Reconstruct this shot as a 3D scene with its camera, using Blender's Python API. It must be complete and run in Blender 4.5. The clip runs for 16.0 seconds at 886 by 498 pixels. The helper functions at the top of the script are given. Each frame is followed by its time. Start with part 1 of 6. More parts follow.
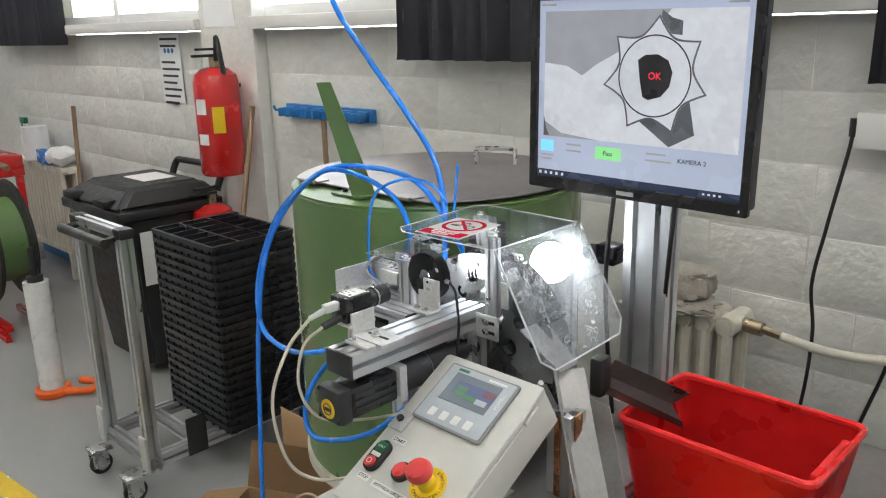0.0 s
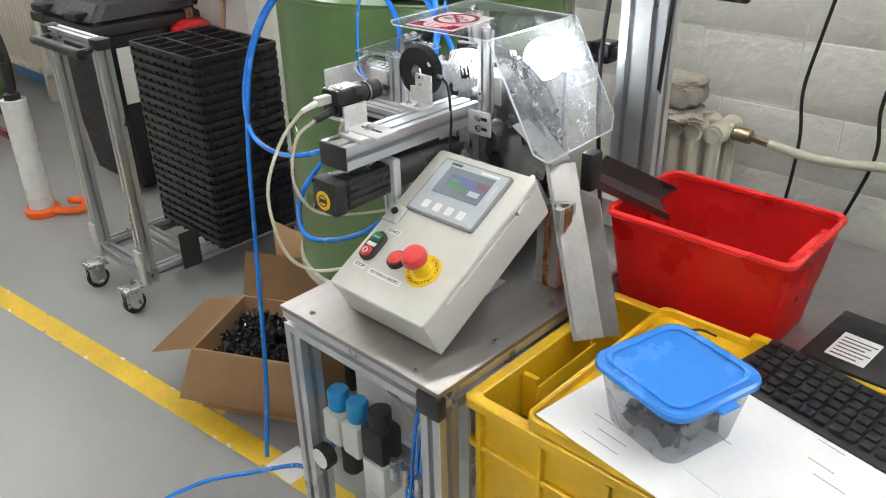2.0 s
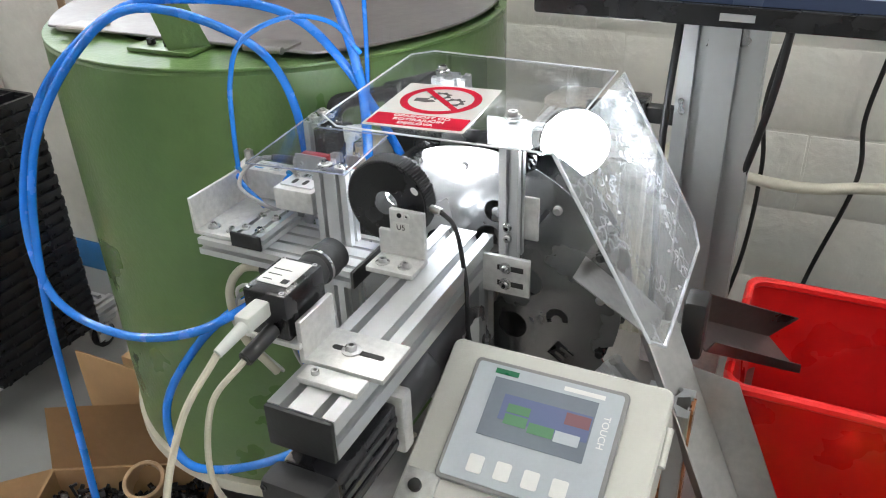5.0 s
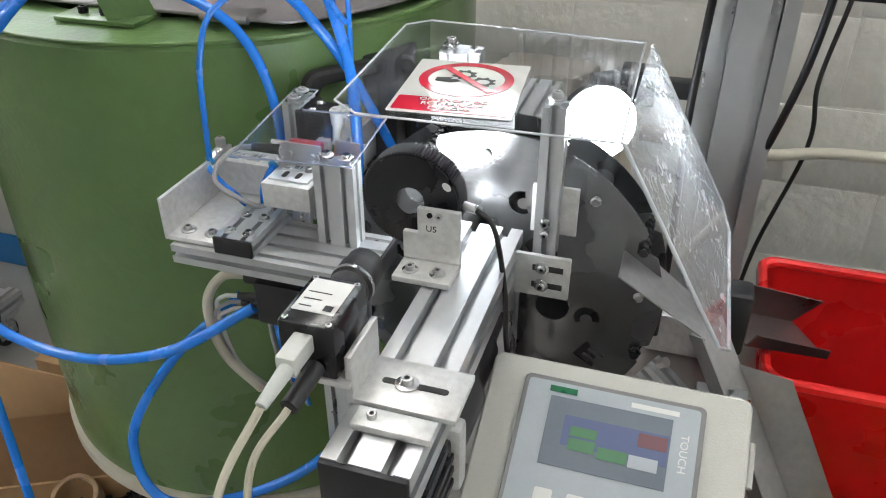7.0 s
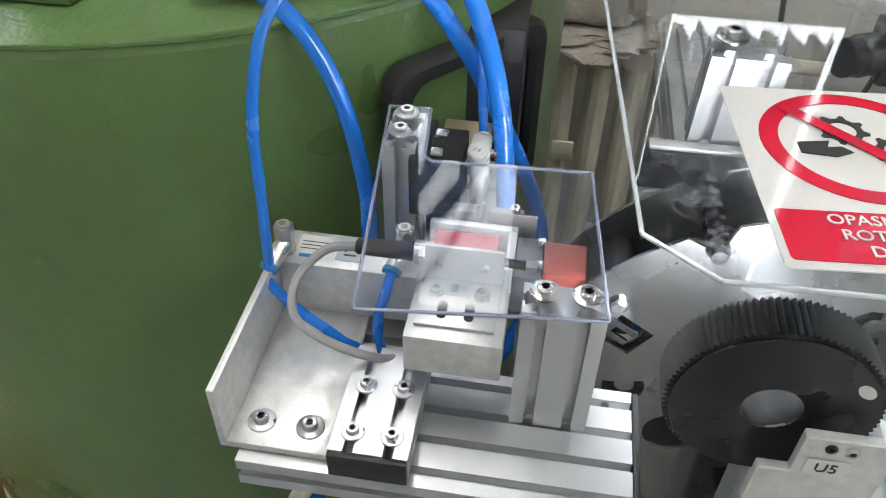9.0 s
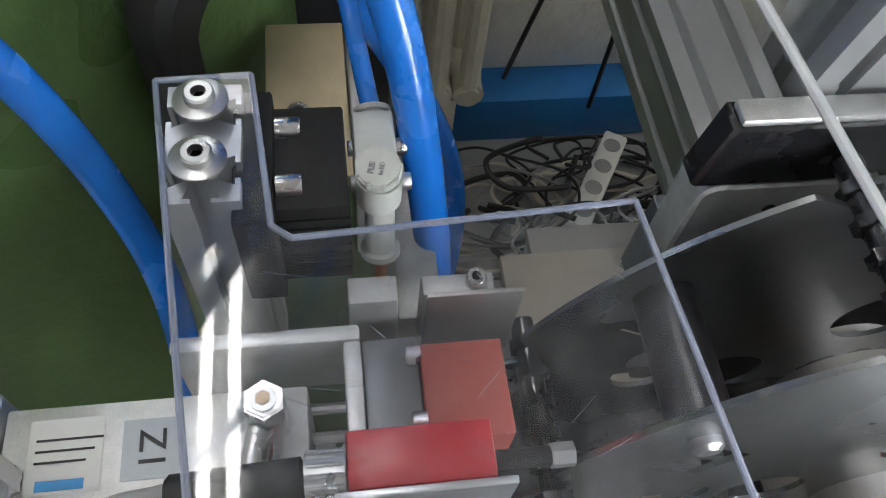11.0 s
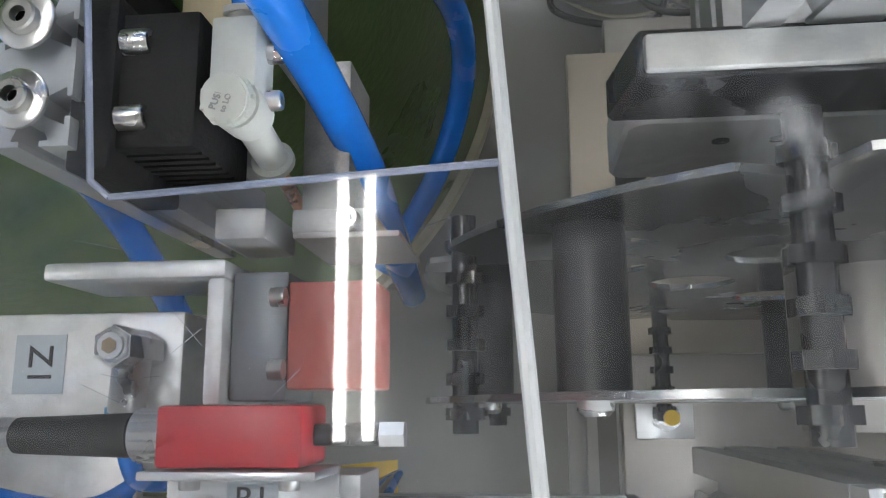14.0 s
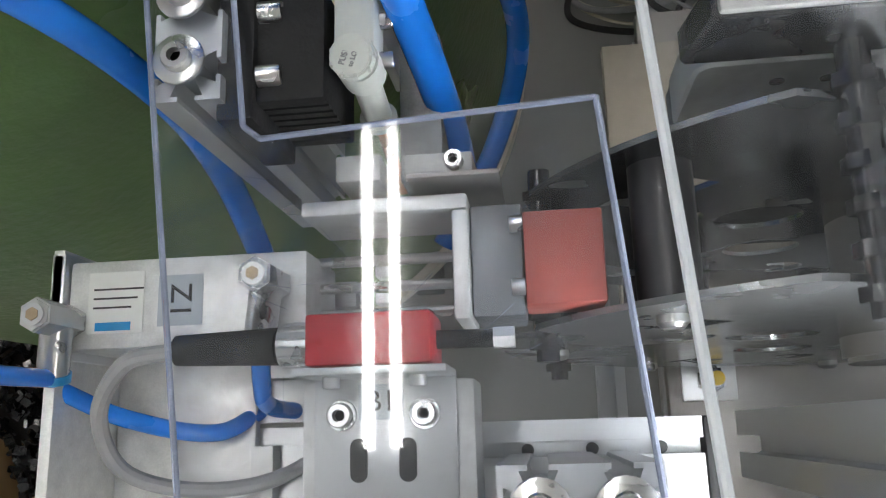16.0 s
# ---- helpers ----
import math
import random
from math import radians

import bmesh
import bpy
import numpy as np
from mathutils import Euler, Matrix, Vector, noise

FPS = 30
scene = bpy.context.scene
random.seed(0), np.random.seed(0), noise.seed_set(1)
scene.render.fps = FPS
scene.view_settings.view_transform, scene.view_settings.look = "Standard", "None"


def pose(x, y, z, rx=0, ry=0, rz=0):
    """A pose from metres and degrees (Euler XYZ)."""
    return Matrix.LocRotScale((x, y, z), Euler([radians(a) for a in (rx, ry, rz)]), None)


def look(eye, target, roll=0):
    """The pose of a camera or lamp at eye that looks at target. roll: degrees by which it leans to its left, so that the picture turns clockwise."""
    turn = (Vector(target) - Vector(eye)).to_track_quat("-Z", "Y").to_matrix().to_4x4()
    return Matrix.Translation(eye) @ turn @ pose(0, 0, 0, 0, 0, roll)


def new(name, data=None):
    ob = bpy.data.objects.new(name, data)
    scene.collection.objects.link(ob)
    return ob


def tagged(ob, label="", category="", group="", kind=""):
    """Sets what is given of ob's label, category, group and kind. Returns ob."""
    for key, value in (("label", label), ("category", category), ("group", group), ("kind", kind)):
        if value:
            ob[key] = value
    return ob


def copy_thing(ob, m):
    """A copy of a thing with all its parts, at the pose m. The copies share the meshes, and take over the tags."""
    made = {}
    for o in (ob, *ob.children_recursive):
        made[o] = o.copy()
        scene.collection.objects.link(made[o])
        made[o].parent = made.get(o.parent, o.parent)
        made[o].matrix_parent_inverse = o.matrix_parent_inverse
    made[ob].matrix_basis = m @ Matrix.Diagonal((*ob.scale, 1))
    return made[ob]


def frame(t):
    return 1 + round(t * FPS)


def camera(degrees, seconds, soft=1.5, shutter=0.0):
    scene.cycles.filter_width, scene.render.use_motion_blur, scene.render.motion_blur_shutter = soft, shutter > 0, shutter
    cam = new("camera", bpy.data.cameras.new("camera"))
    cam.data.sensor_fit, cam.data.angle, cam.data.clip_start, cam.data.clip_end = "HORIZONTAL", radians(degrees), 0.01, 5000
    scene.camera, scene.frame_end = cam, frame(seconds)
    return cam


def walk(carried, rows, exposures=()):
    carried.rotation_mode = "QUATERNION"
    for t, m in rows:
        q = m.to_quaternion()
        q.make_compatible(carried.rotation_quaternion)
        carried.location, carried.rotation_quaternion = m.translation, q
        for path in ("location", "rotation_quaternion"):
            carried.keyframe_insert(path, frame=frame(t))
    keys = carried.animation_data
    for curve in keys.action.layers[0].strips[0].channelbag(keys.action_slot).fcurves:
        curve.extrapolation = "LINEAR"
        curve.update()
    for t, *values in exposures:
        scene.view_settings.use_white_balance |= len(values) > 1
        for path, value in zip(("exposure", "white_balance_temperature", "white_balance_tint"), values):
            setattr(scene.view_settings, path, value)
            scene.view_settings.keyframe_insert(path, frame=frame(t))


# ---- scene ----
cam = camera(58.1, 16.0, 1.1)
PATH = [
    (0, (0.287, 0.129, 1.629), (-1.062, 1.505, 1.095), -1.4),
    (0.5, (0.286, 0.127, 1.625), (-1.063, 1.502, 1.087), -1.4),
    (1, (0.292, 0.116, 1.593), (-1.012, 1.447, 0.866), -1.7),
    (1.5, (0.308, 0.104, 1.571), (-0.942, 1.385, 0.678), -1.8),
    (2, (0.294, 0.1, 1.574), (-0.928, 1.385, 0.648), -1.3),
    (2.5, (0.237, 0.125, 1.572), (-0.983, 1.418, 0.655), -1.4),
    (3, (0.099, 0.218, 1.556), (-1.112, 1.525, 0.647), -2.9),
    (3.5, (-0.039, 0.32, 1.559), (-1.198, 1.662, 0.635), -2.9),
    (4, (-0.142, 0.375, 1.55), (-1.178, 1.804, 0.608), -1.3),
    (4.2, (-0.188, 0.405, 1.543), (-1.168, 1.873, 0.603), -1.5),
    (6.3, (-0.434, 0.491, 1.542), (-0.98, 2.113, 0.507), -0.4),
    (6.5, (-0.441, 0.489, 1.538), (-0.973, 2.113, 0.5), -0.1),
    (7, (-0.483, 0.521, 1.525), (-0.997, 2.136, 0.462), -0.0),
    (7.5, (-0.582, 0.643, 1.51), (-1.108, 2.228, 0.409), -2.2),
    (8, (-0.678, 0.735, 1.496), (-1.148, 2.272, 0.306), -2.8),
    (8.2, (-0.708, 0.761, 1.494), (-1.144, 2.285, 0.275), -2.3),
    (10.3, (-0.844, 1.021, 1.407), (-0.731, 2.277, -0.145), 4.3),
    (10.5, (-0.843, 1.056, 1.398), (-0.728, 2.249, -0.203), 3.1),
    (11, (-0.844, 1.11, 1.378), (-0.592, 2.124, -0.327), 8.2),
    (11.5, (-0.838, 1.14, 1.373), (-0.583, 1.962, -0.433), 11.2),
    (12, (-0.821, 1.162, 1.376), (-0.597, 1.901, -0.469), 11.3),
    (12.5, (-0.793, 1.173, 1.378), (-0.655, 1.892, -0.483), 5.9),
    (13, (-0.772, 1.165, 1.374), (-0.907, 1.668, -0.557), -16.7),
    (13.5, (-0.764, 1.166, 1.377), (-0.941, 1.572, -0.574), -24.4),
    (14, (-0.762, 1.169, 1.377), (-0.959, 1.56, -0.575), -27.7),
    (14.5, (-0.763, 1.17, 1.376), (-0.978, 1.547, -0.576), -30.7),
    (15, (-0.764, 1.171, 1.376), (-0.992, 1.531, -0.578), -33.3),
    (15.5, (-0.768, 1.164, 1.381), (-1.0, 1.521, -0.573), -34.0),
    (16, (-0.784, 1.139, 1.405), (-1.011, 1.579, -0.533), -29.7),
]
EXPO = ((0.0, -0.13), (1.5, 0.2), (4.0, 0.10), (6.4, -0.14), (8.2, -0.22), (10.3, -0.45), (11.2, -0.72), (12.3, -0.06), (13.1, -0.30), (13.6, -0.50), (14.5, -0.50), (15.4, -0.26), (16.0, -0.58))
walk(cam, [(t, look(eye, target, roll)) for t, eye, target, roll in PATH], EXPO)

# ---- world and light ----
world = bpy.data.worlds.new("world")
scene.world = world
world.use_nodes = True
wn = world.node_tree
sky = wn.nodes.new("ShaderNodeTexSky")
sky.sky_type, sky.sun_disc, sky.sun_elevation, sky.sun_rotation = "NISHITA", False, radians(40), radians(20)
wn.links.new(sky.outputs[0], wn.nodes["Background"].inputs[0])
wn.nodes["Background"].inputs[1].default_value = 0.12
sun_lamp = bpy.data.lights.new("sun", "SUN")
sun_lamp.energy, sun_lamp.angle, sun_lamp.color = 0.8, radians(15), (1.0, 0.96, 0.9)
sun = new("sun", sun_lamp)
sun.matrix_world = look((0, 8, 8), (0, 2, 1.8))


# ---- materials ----
def mat(name, color, rough=0.5, metal=0.0, vary=0.12, scale=8.0, bump=0.0, bscale=60.0, emit=0.0, coat=0.0, stretch=(1, 1, 1), rvary=0.1):
    """A principled material with tone variation at two scales, rough variation and fine relief."""
    m = bpy.data.materials.new(name)
    m.use_nodes = True
    n, l = m.node_tree.nodes, m.node_tree.links
    b = n["Principled BSDF"]
    b.inputs["Roughness"].default_value, b.inputs["Metallic"].default_value = rough, metal
    b.inputs["Coat Weight"].default_value = coat
    co = n.new("ShaderNodeTexCoord")
    mp = n.new("ShaderNodeMapping")
    mp.inputs["Scale"].default_value = stretch
    l.new(co.outputs["Object"], mp.inputs["Vector"])
    big, fine = n.new("ShaderNodeTexNoise"), n.new("ShaderNodeTexNoise")
    big.inputs["Scale"].default_value, fine.inputs["Scale"].default_value = scale, scale * 9
    big.inputs["Detail"].default_value = fine.inputs["Detail"].default_value = 4
    for t in (big, fine):
        l.new(mp.outputs[0], t.inputs["Vector"])
    add = n.new("ShaderNodeMath")
    add.operation = "MULTIPLY_ADD"
    l.new(fine.outputs[0], add.inputs[0])
    add.inputs[1].default_value = 0.5
    l.new(big.outputs[0], add.inputs[2])
    ramp = n.new("ShaderNodeMapRange")
    ramp.inputs["From Min"].default_value, ramp.inputs["From Max"].default_value = 0.45, 1.05
    ramp.inputs["To Min"].default_value, ramp.inputs["To Max"].default_value = 1 - vary, 1 + vary
    l.new(add.outputs[0], ramp.inputs["Value"])
    mul = n.new("ShaderNodeVectorMath")
    mul.operation = "SCALE"
    mul.inputs[0].default_value = color
    l.new(ramp.outputs[0], mul.inputs["Scale"])
    l.new(mul.outputs[0], b.inputs["Base Color"])
    rr = n.new("ShaderNodeMapRange")
    rr.inputs["From Min"].default_value, rr.inputs["From Max"].default_value = 0.3, 0.7
    rr.inputs["To Min"].default_value, rr.inputs["To Max"].default_value = max(0.02, rough - rvary), min(1, rough + rvary)
    l.new(big.outputs[0], rr.inputs["Value"])
    l.new(rr.outputs[0], b.inputs["Roughness"])
    if bump:
        bn, bp = n.new("ShaderNodeTexNoise"), n.new("ShaderNodeBump")
        bn.inputs["Scale"].default_value, bn.inputs["Detail"].default_value = bscale, 5
        bp.inputs["Strength"].default_value, bp.inputs["Distance"].default_value = bump, 0.01
        l.new(mp.outputs[0], bn.inputs["Vector"])
        l.new(bn.outputs[0], bp.inputs["Height"])
        l.new(bp.outputs[0], b.inputs["Normal"])
    if emit:
        b.inputs["Emission Color"].default_value = (*color, 1)
        b.inputs["Emission Strength"].default_value = emit
    return m


def glass(name, tint, rough=0.02, dirt=0.0, dscale=30.0, rings=0.0):
    """Clear sheet: mostly see-through, with Fresnel gloss and smudges that scatter a little."""
    m = bpy.data.materials.new(name)
    m.use_nodes = True
    n, l = m.node_tree.nodes, m.node_tree.links
    n.remove(n["Principled BSDF"])
    out = n["Material Output"]
    tr, gl, df = n.new("ShaderNodeBsdfTransparent"), n.new("ShaderNodeBsdfGlossy"), n.new("ShaderNodeBsdfDiffuse")
    tr.inputs[0].default_value = (*tint, 1)
    gl.inputs["Roughness"].default_value = rough
    df.inputs[0].default_value = (0.8, 0.82, 0.85, 1)
    tl, half = n.new("ShaderNodeBsdfTranslucent"), n.new("ShaderNodeMixShader")
    tl.inputs[0].default_value = (0.8, 0.82, 0.85, 1)
    half.inputs[0].default_value = 0.5
    l.new(df.outputs[0], half.inputs[1])
    l.new(tl.outputs[0], half.inputs[2])
    lw, pw, fr = n.new("ShaderNodeLayerWeight"), n.new("ShaderNodeMath"), n.new("ShaderNodeMath")
    pw.operation, fr.operation = "POWER", "MULTIPLY_ADD"
    l.new(lw.outputs["Facing"], pw.inputs[0])
    pw.inputs[1].default_value = 4.5
    l.new(pw.outputs[0], fr.inputs[0])
    fr.inputs[1].default_value, fr.inputs[2].default_value = 0.8, 0.026
    mx, mx2 = n.new("ShaderNodeMixShader"), n.new("ShaderNodeMixShader")
    l.new(fr.outputs[0], mx.inputs[0])
    l.new(tr.outputs[0], mx.inputs[1])
    l.new(gl.outputs[0], mx.inputs[2])
    co, ns = n.new("ShaderNodeTexCoord"), n.new("ShaderNodeTexNoise")
    ns.inputs["Scale"].default_value, ns.inputs["Detail"].default_value, ns.inputs["Distortion"].default_value = dscale, 6, 2.5
    l.new(co.outputs["Object"], ns.inputs["Vector"])
    mr = n.new("ShaderNodeMapRange")
    mr.inputs["From Min"].default_value, mr.inputs["From Max"].default_value = 0.5, 0.72
    mr.inputs["To Min"].default_value, mr.inputs["To Max"].default_value = dirt * 0.25, dirt
    l.new(ns.outputs[0], mr.inputs["Value"])
    soil = mr.outputs[0]
    if rings:
        # dried round drip marks, in patches
        vo, band, patch, both, total = (n.new("ShaderNodeTexVoronoi"), n.new("ShaderNodeMapRange"), n.new("ShaderNodeTexNoise"), n.new("ShaderNodeMath"), n.new("ShaderNodeMath"))
        vo.inputs["Scale"].default_value = 62
        patch.inputs["Scale"].default_value, patch.inputs["Detail"].default_value = 14, 2
        wob, mixv = n.new("ShaderNodeTexNoise"), n.new("ShaderNodeMixRGB")
        wob.inputs["Scale"].default_value = 45
        mixv.inputs[0].default_value = 0.02
        l.new(co.outputs["Object"], wob.inputs["Vector"])
        l.new(co.outputs["Object"], mixv.inputs[1])
        l.new(wob.outputs["Color"], mixv.inputs[2])
        l.new(mixv.outputs[0], vo.inputs["Vector"])
        l.new(co.outputs["Object"], patch.inputs["Vector"])
        off, size = n.new("ShaderNodeMath"), n.new("ShaderNodeMath")
        off.operation, size.operation = "SUBTRACT", "ABSOLUTE"
        off.inputs[1].default_value = 0.36
        l.new(vo.outputs["Distance"], off.inputs[0])
        l.new(off.outputs[0], size.inputs[0])
        band.inputs["From Min"].default_value, band.inputs["From Max"].default_value = 0.02, 0.10
        band.inputs["To Min"].default_value, band.inputs["To Max"].default_value = rings, 0.0
        l.new(size.outputs[0], band.inputs["Value"])
        where = n.new("ShaderNodeMapRange")
        where.inputs["From Min"].default_value, where.inputs["From Max"].default_value = 0.46, 0.58
        l.new(patch.outputs[0], where.inputs["Value"])
        both.operation, total.operation = "MULTIPLY", "ADD"
        l.new(band.outputs[0], both.inputs[0])
        l.new(where.outputs[0], both.inputs[1])
        l.new(both.outputs[0], total.inputs[0])
        l.new(mr.outputs[0], total.inputs[1])
        soil = total.outputs[0]
    l.new(soil, mx2.inputs[0])
    l.new(mx.outputs[0], mx2.inputs[1])
    l.new(half.outputs[0], mx2.inputs[2])
    l.new(mx2.outputs[0], out.inputs[0])
    return m


M = dict(
    alu=mat("anodised_aluminium", (0.62, 0.63, 0.64), 0.36, 0.85, 0.05, 12, 0.02, 300),
    alu_brushed=mat("brushed_aluminium", (0.66, 0.66, 0.65), 0.4, 0.8, 0.1, 20, 0.05, 200, stretch=(1, 8, 8)),
    alu_white=mat("milled_aluminium", (0.70, 0.70, 0.69), 0.42, 0.6, 0.16, 150, 0.04, 200),
    steel=mat("stainless_steel", (0.36, 0.34, 0.325), 0.42, 0.95, 0.10, 10, 0.006, 150, stretch=(8, 1, 1), rvary=0.05),
    chute=mat("folded_sheet_steel", (0.42, 0.41, 0.40), 0.38, 0.9, 0.2, 14, 0.03, 80),
    plate_warm=mat("warm_grey_steel_plate", (0.42, 0.375, 0.32), 0.5, 0.35, 0.10, 12, 0.02, 120),
    reject=mat("dark_folded_steel", (0.20, 0.17, 0.165), 0.35, 0.85, 0.15, 14),
    chrome=mat("bright_steel", (0.58, 0.58, 0.58), 0.30, 1.0, 0.05, 40),
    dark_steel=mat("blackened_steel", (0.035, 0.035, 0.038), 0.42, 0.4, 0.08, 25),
    satin_grey=mat("satin_grey_anodised", (0.16, 0.17, 0.18), 0.42, 0.5, 0.05, 30),
    tan=mat("tan_painted_plate", (0.50, 0.42, 0.27), 0.5, 0, 0.12, 20, 0.03, 200),
    mill_dull=mat("dull_speckled_aluminium", (0.42, 0.42, 0.41), 0.5, 0.7, 0.22, 160, 0.05, 300),
    disc=mat("ground_disc_steel", (0.29, 0.295, 0.30), 0.25, 0.95, 0.1, 14, 0.02, 120),
    black=mat("black_plastic", (0.014, 0.014, 0.015), 0.5, 0, 0.25, 30, 0.05, 300),
    black_gloss=mat("black_painted_metal", (0.012, 0.012, 0.014), 0.25, 0, 0.2, 30),
    black_print=mat("matt_black_printed_plastic", (0.004, 0.004, 0.0045), 0.75, 0, 0.2, 30, 0.1, 400),
    rubber=mat("black_rubber", (0.015, 0.015, 0.015), 0.6, 0, 0.2, 30),
    tray=mat("black_tray_plastic", (0.010, 0.011, 0.014), 0.36, 0, 0.25, 20),
    green=mat("green_hammer_paint", (0.105, 0.185, 0.060), 0.34, 0, 0.12, 5, 0.12, 140, coat=0.15),
    lid_grey=mat("worn_grey_steel", (0.27, 0.25, 0.25), 0.38, 0.6, 0.2, 6, 0.04, 90),
    wall=mat("painted_masonry", (0.68, 0.67, 0.63), 0.62, 0, 0.10, 2.6, 1.0, 17),
    wall_plain=mat("plain_paint", (0.66, 0.65, 0.62), 0.8, 0, 0.05, 2),
    ceiling=mat("ceiling_paint", (0.72, 0.72, 0.70), 0.85, 0, 0.04, 2),
    floor=mat("grey_floor_paint", (0.30, 0.305, 0.30), 0.36, 0, 0.06, 1.3, 0.03, 60, rvary=0.04),
    yellow_line=mat("worn_yellow_paint", (0.72, 0.48, 0.03), 0.45, 0, 0.18, 9),
    cream=mat("cream_enamel", (0.62, 0.59, 0.50), 0.4, 0, 0.08, 10, 0.05, 60),
    box_grey=mat("grey_structured_enamel", (0.56, 0.56, 0.52), 0.45, 0, 0.04, 30, 0.10, 700),
    white=mat("white_plastic", (0.75, 0.75, 0.73), 0.45, 0, 0.05, 20),
    paper=mat("white_paper", (0.80, 0.80, 0.80), 0.75, 0, 0.04, 12),
    label=mat("white_label", (0.74, 0.74, 0.72), 0.6, 0, 0.04, 30),
    sign_white=mat("glossy_laminated_white", (0.74, 0.74, 0.72), 0.07, 0, 0.03, 30, coat=0.5, rvary=0.03),
    ink=mat("black_ink", (0.02, 0.02, 0.02), 0.6, 0, 0.1, 30),
    red_ink=mat("red_sign_ink", (0.62, 0.02, 0.05), 0.08, 0, 0.05, 30, coat=0.5, rvary=0.03),
    red=mat("red_bin_plastic", (0.78, 0.022, 0.022), 0.32, 0, 0.08, 8),
    red_paint=mat("red_extinguisher_paint", (0.50, 0.014, 0.014), 0.22, 0, 0.08, 8, coat=0.4),
    red_button=mat("red_button_plastic", (0.62, 0.05, 0.05), 0.35, 0, 0.08, 30),
    red_sensor=mat("red_sensor_plastic", (0.42, 0.025, 0.032), 0.35, 0, 0.1, 60),
    red_block=mat("brick_red_plastic", (0.30, 0.058, 0.042), 0.5, 0, 0.12, 60, 0.05, 400),
    yellow=mat("yellow_crate_plastic", (0.70, 0.43, 0.012), 0.38, 0, 0.14, 9, 0.05, 80),
    yellow_sign=mat("yellow_sign", (0.80, 0.52, 0.01), 0.4, 0, 0.05, 30),
    green_button=mat("green_button", (0.01, 0.14, 0.06), 0.35, 0, 0.1, 30),
    card=mat("corrugated_cardboard", (0.42, 0.26, 0.13), 0.75, 0, 0.1, 6, 0.08, 70),
    tape=mat("brown_packing_tape", (0.45, 0.30, 0.17), 0.35, 0, 0.1, 20),
    blue=mat("blue_hose_plastic", (0.012, 0.19, 0.72), 0.22, 0, 0.06, 30, coat=0.3),
    blue_lid=mat("blue_lid_plastic", (0.04, 0.22, 0.68), 0.25, 0, 0.06, 20),
    blue_knob=mat("blue_knob_plastic", (0.01, 0.22, 0.50), 0.35, 0, 0.1, 30),
    blue_rack=mat("blue_rack_plastic", (0.02, 0.16, 0.42), 0.4, 0, 0.12, 20),
    cable_cream=mat("cream_cable", (0.55, 0.52, 0.42), 0.45, 0, 0.06, 40),
    cable_grey=mat("grey_cable", (0.30, 0.30, 0.31), 0.45, 0, 0.08, 40),
    cable_black=mat("black_cable", (0.012, 0.012, 0.013), 0.45, 0, 0.1, 40),
    fitting=mat("pale_grey_fitting", (0.55, 0.57, 0.54), 0.45, 0, 0.06, 60),
    copper=mat("copper_tube", (0.60, 0.27, 0.14), 0.28, 0.9, 0.12, 60),
    brass=mat("dull_brass", (0.32, 0.25, 0.17), 0.35, 0.9, 0.2, 60),
    curtain=mat("dark_grey_cloth", (0.05, 0.05, 0.06), 0.9, 0, 0.15, 12, 0.15, 200),
    rag=mat("dusty_grey_rag", (0.34, 0.31, 0.27), 0.95, 0, 0.25, 25, 0.4, 150),
    wood=mat("worn_wood_handle", (0.26, 0.17, 0.10), 0.6, 0, 0.2, 10, 0.05, 80, stretch=(8, 8, 1)),
    orange=mat("orange_plastic", (0.80, 0.13, 0.015), 0.4, 0, 0.08, 20),
    film=mat("stretch_film", (0.72, 0.72, 0.70), 0.3, 0, 0.04, 20),
    bezel=mat("panel_bezel", (0.42, 0.46, 0.50), 0.4, 0, 0.05, 30),
    bezel_dark=mat("panel_edge", (0.22, 0.22, 0.22), 0.4, 0, 0.05, 30),
    lcd=mat("panel_screen", (0.14, 0.16, 0.19), 0.12, 0, 0.06, 30, emit=0.25),
    lcd_green=mat("panel_green_field", (0.09, 0.19, 0.11), 0.15, 0, 0.03, 30, emit=0.25),
    lcd_red=mat("panel_red_field", (0.17, 0.09, 0.10), 0.15, 0, 0.03, 30, emit=0.25),
    lcd_blue=mat("panel_blue_field", (0.10, 0.12, 0.21), 0.15, 0, 0.03, 30, emit=0.3),
    scr_bg=mat("screen_light_field", (0.37, 0.42, 0.54), 0.3, 0, 0.01, 3, emit=0.62),
    scr_img=mat("screen_picture_field", (0.21, 0.22, 0.25), 0.3, 0, 0.35, 3, emit=0.9),
    scr_white=mat("screen_white", (0.50, 0.52, 0.57), 0.3, 0, 0.2, 8, emit=0.65),
    scr_dark=mat("screen_dark", (0.015, 0.016, 0.02), 0.3, 0, 0.3, 10, emit=0.3),
    scr_grey=mat("screen_mid_grey", (0.22, 0.23, 0.25), 0.3, 0, 0.3, 10, emit=0.9),
    scr_shade=mat("screen_dark_grey", (0.07, 0.075, 0.085), 0.3, 0, 0.4, 12, emit=0.8),
    scr_green=mat("screen_green", (0.20, 0.55, 0.22), 0.3, 0, 0.02, 3, emit=0.9),
    scr_cyan=mat("screen_cyan", (0.18, 0.55, 0.75), 0.3, 0, 0.02, 3, emit=0.9),
    scr_red=mat("screen_red", (0.75, 0.02, 0.05), 0.3, 0, 0.02, 3, emit=0.9),
    scr_bar=mat("screen_taskbar", (0.02, 0.03, 0.06), 0.3, 0, 0.1, 3, emit=0.6),
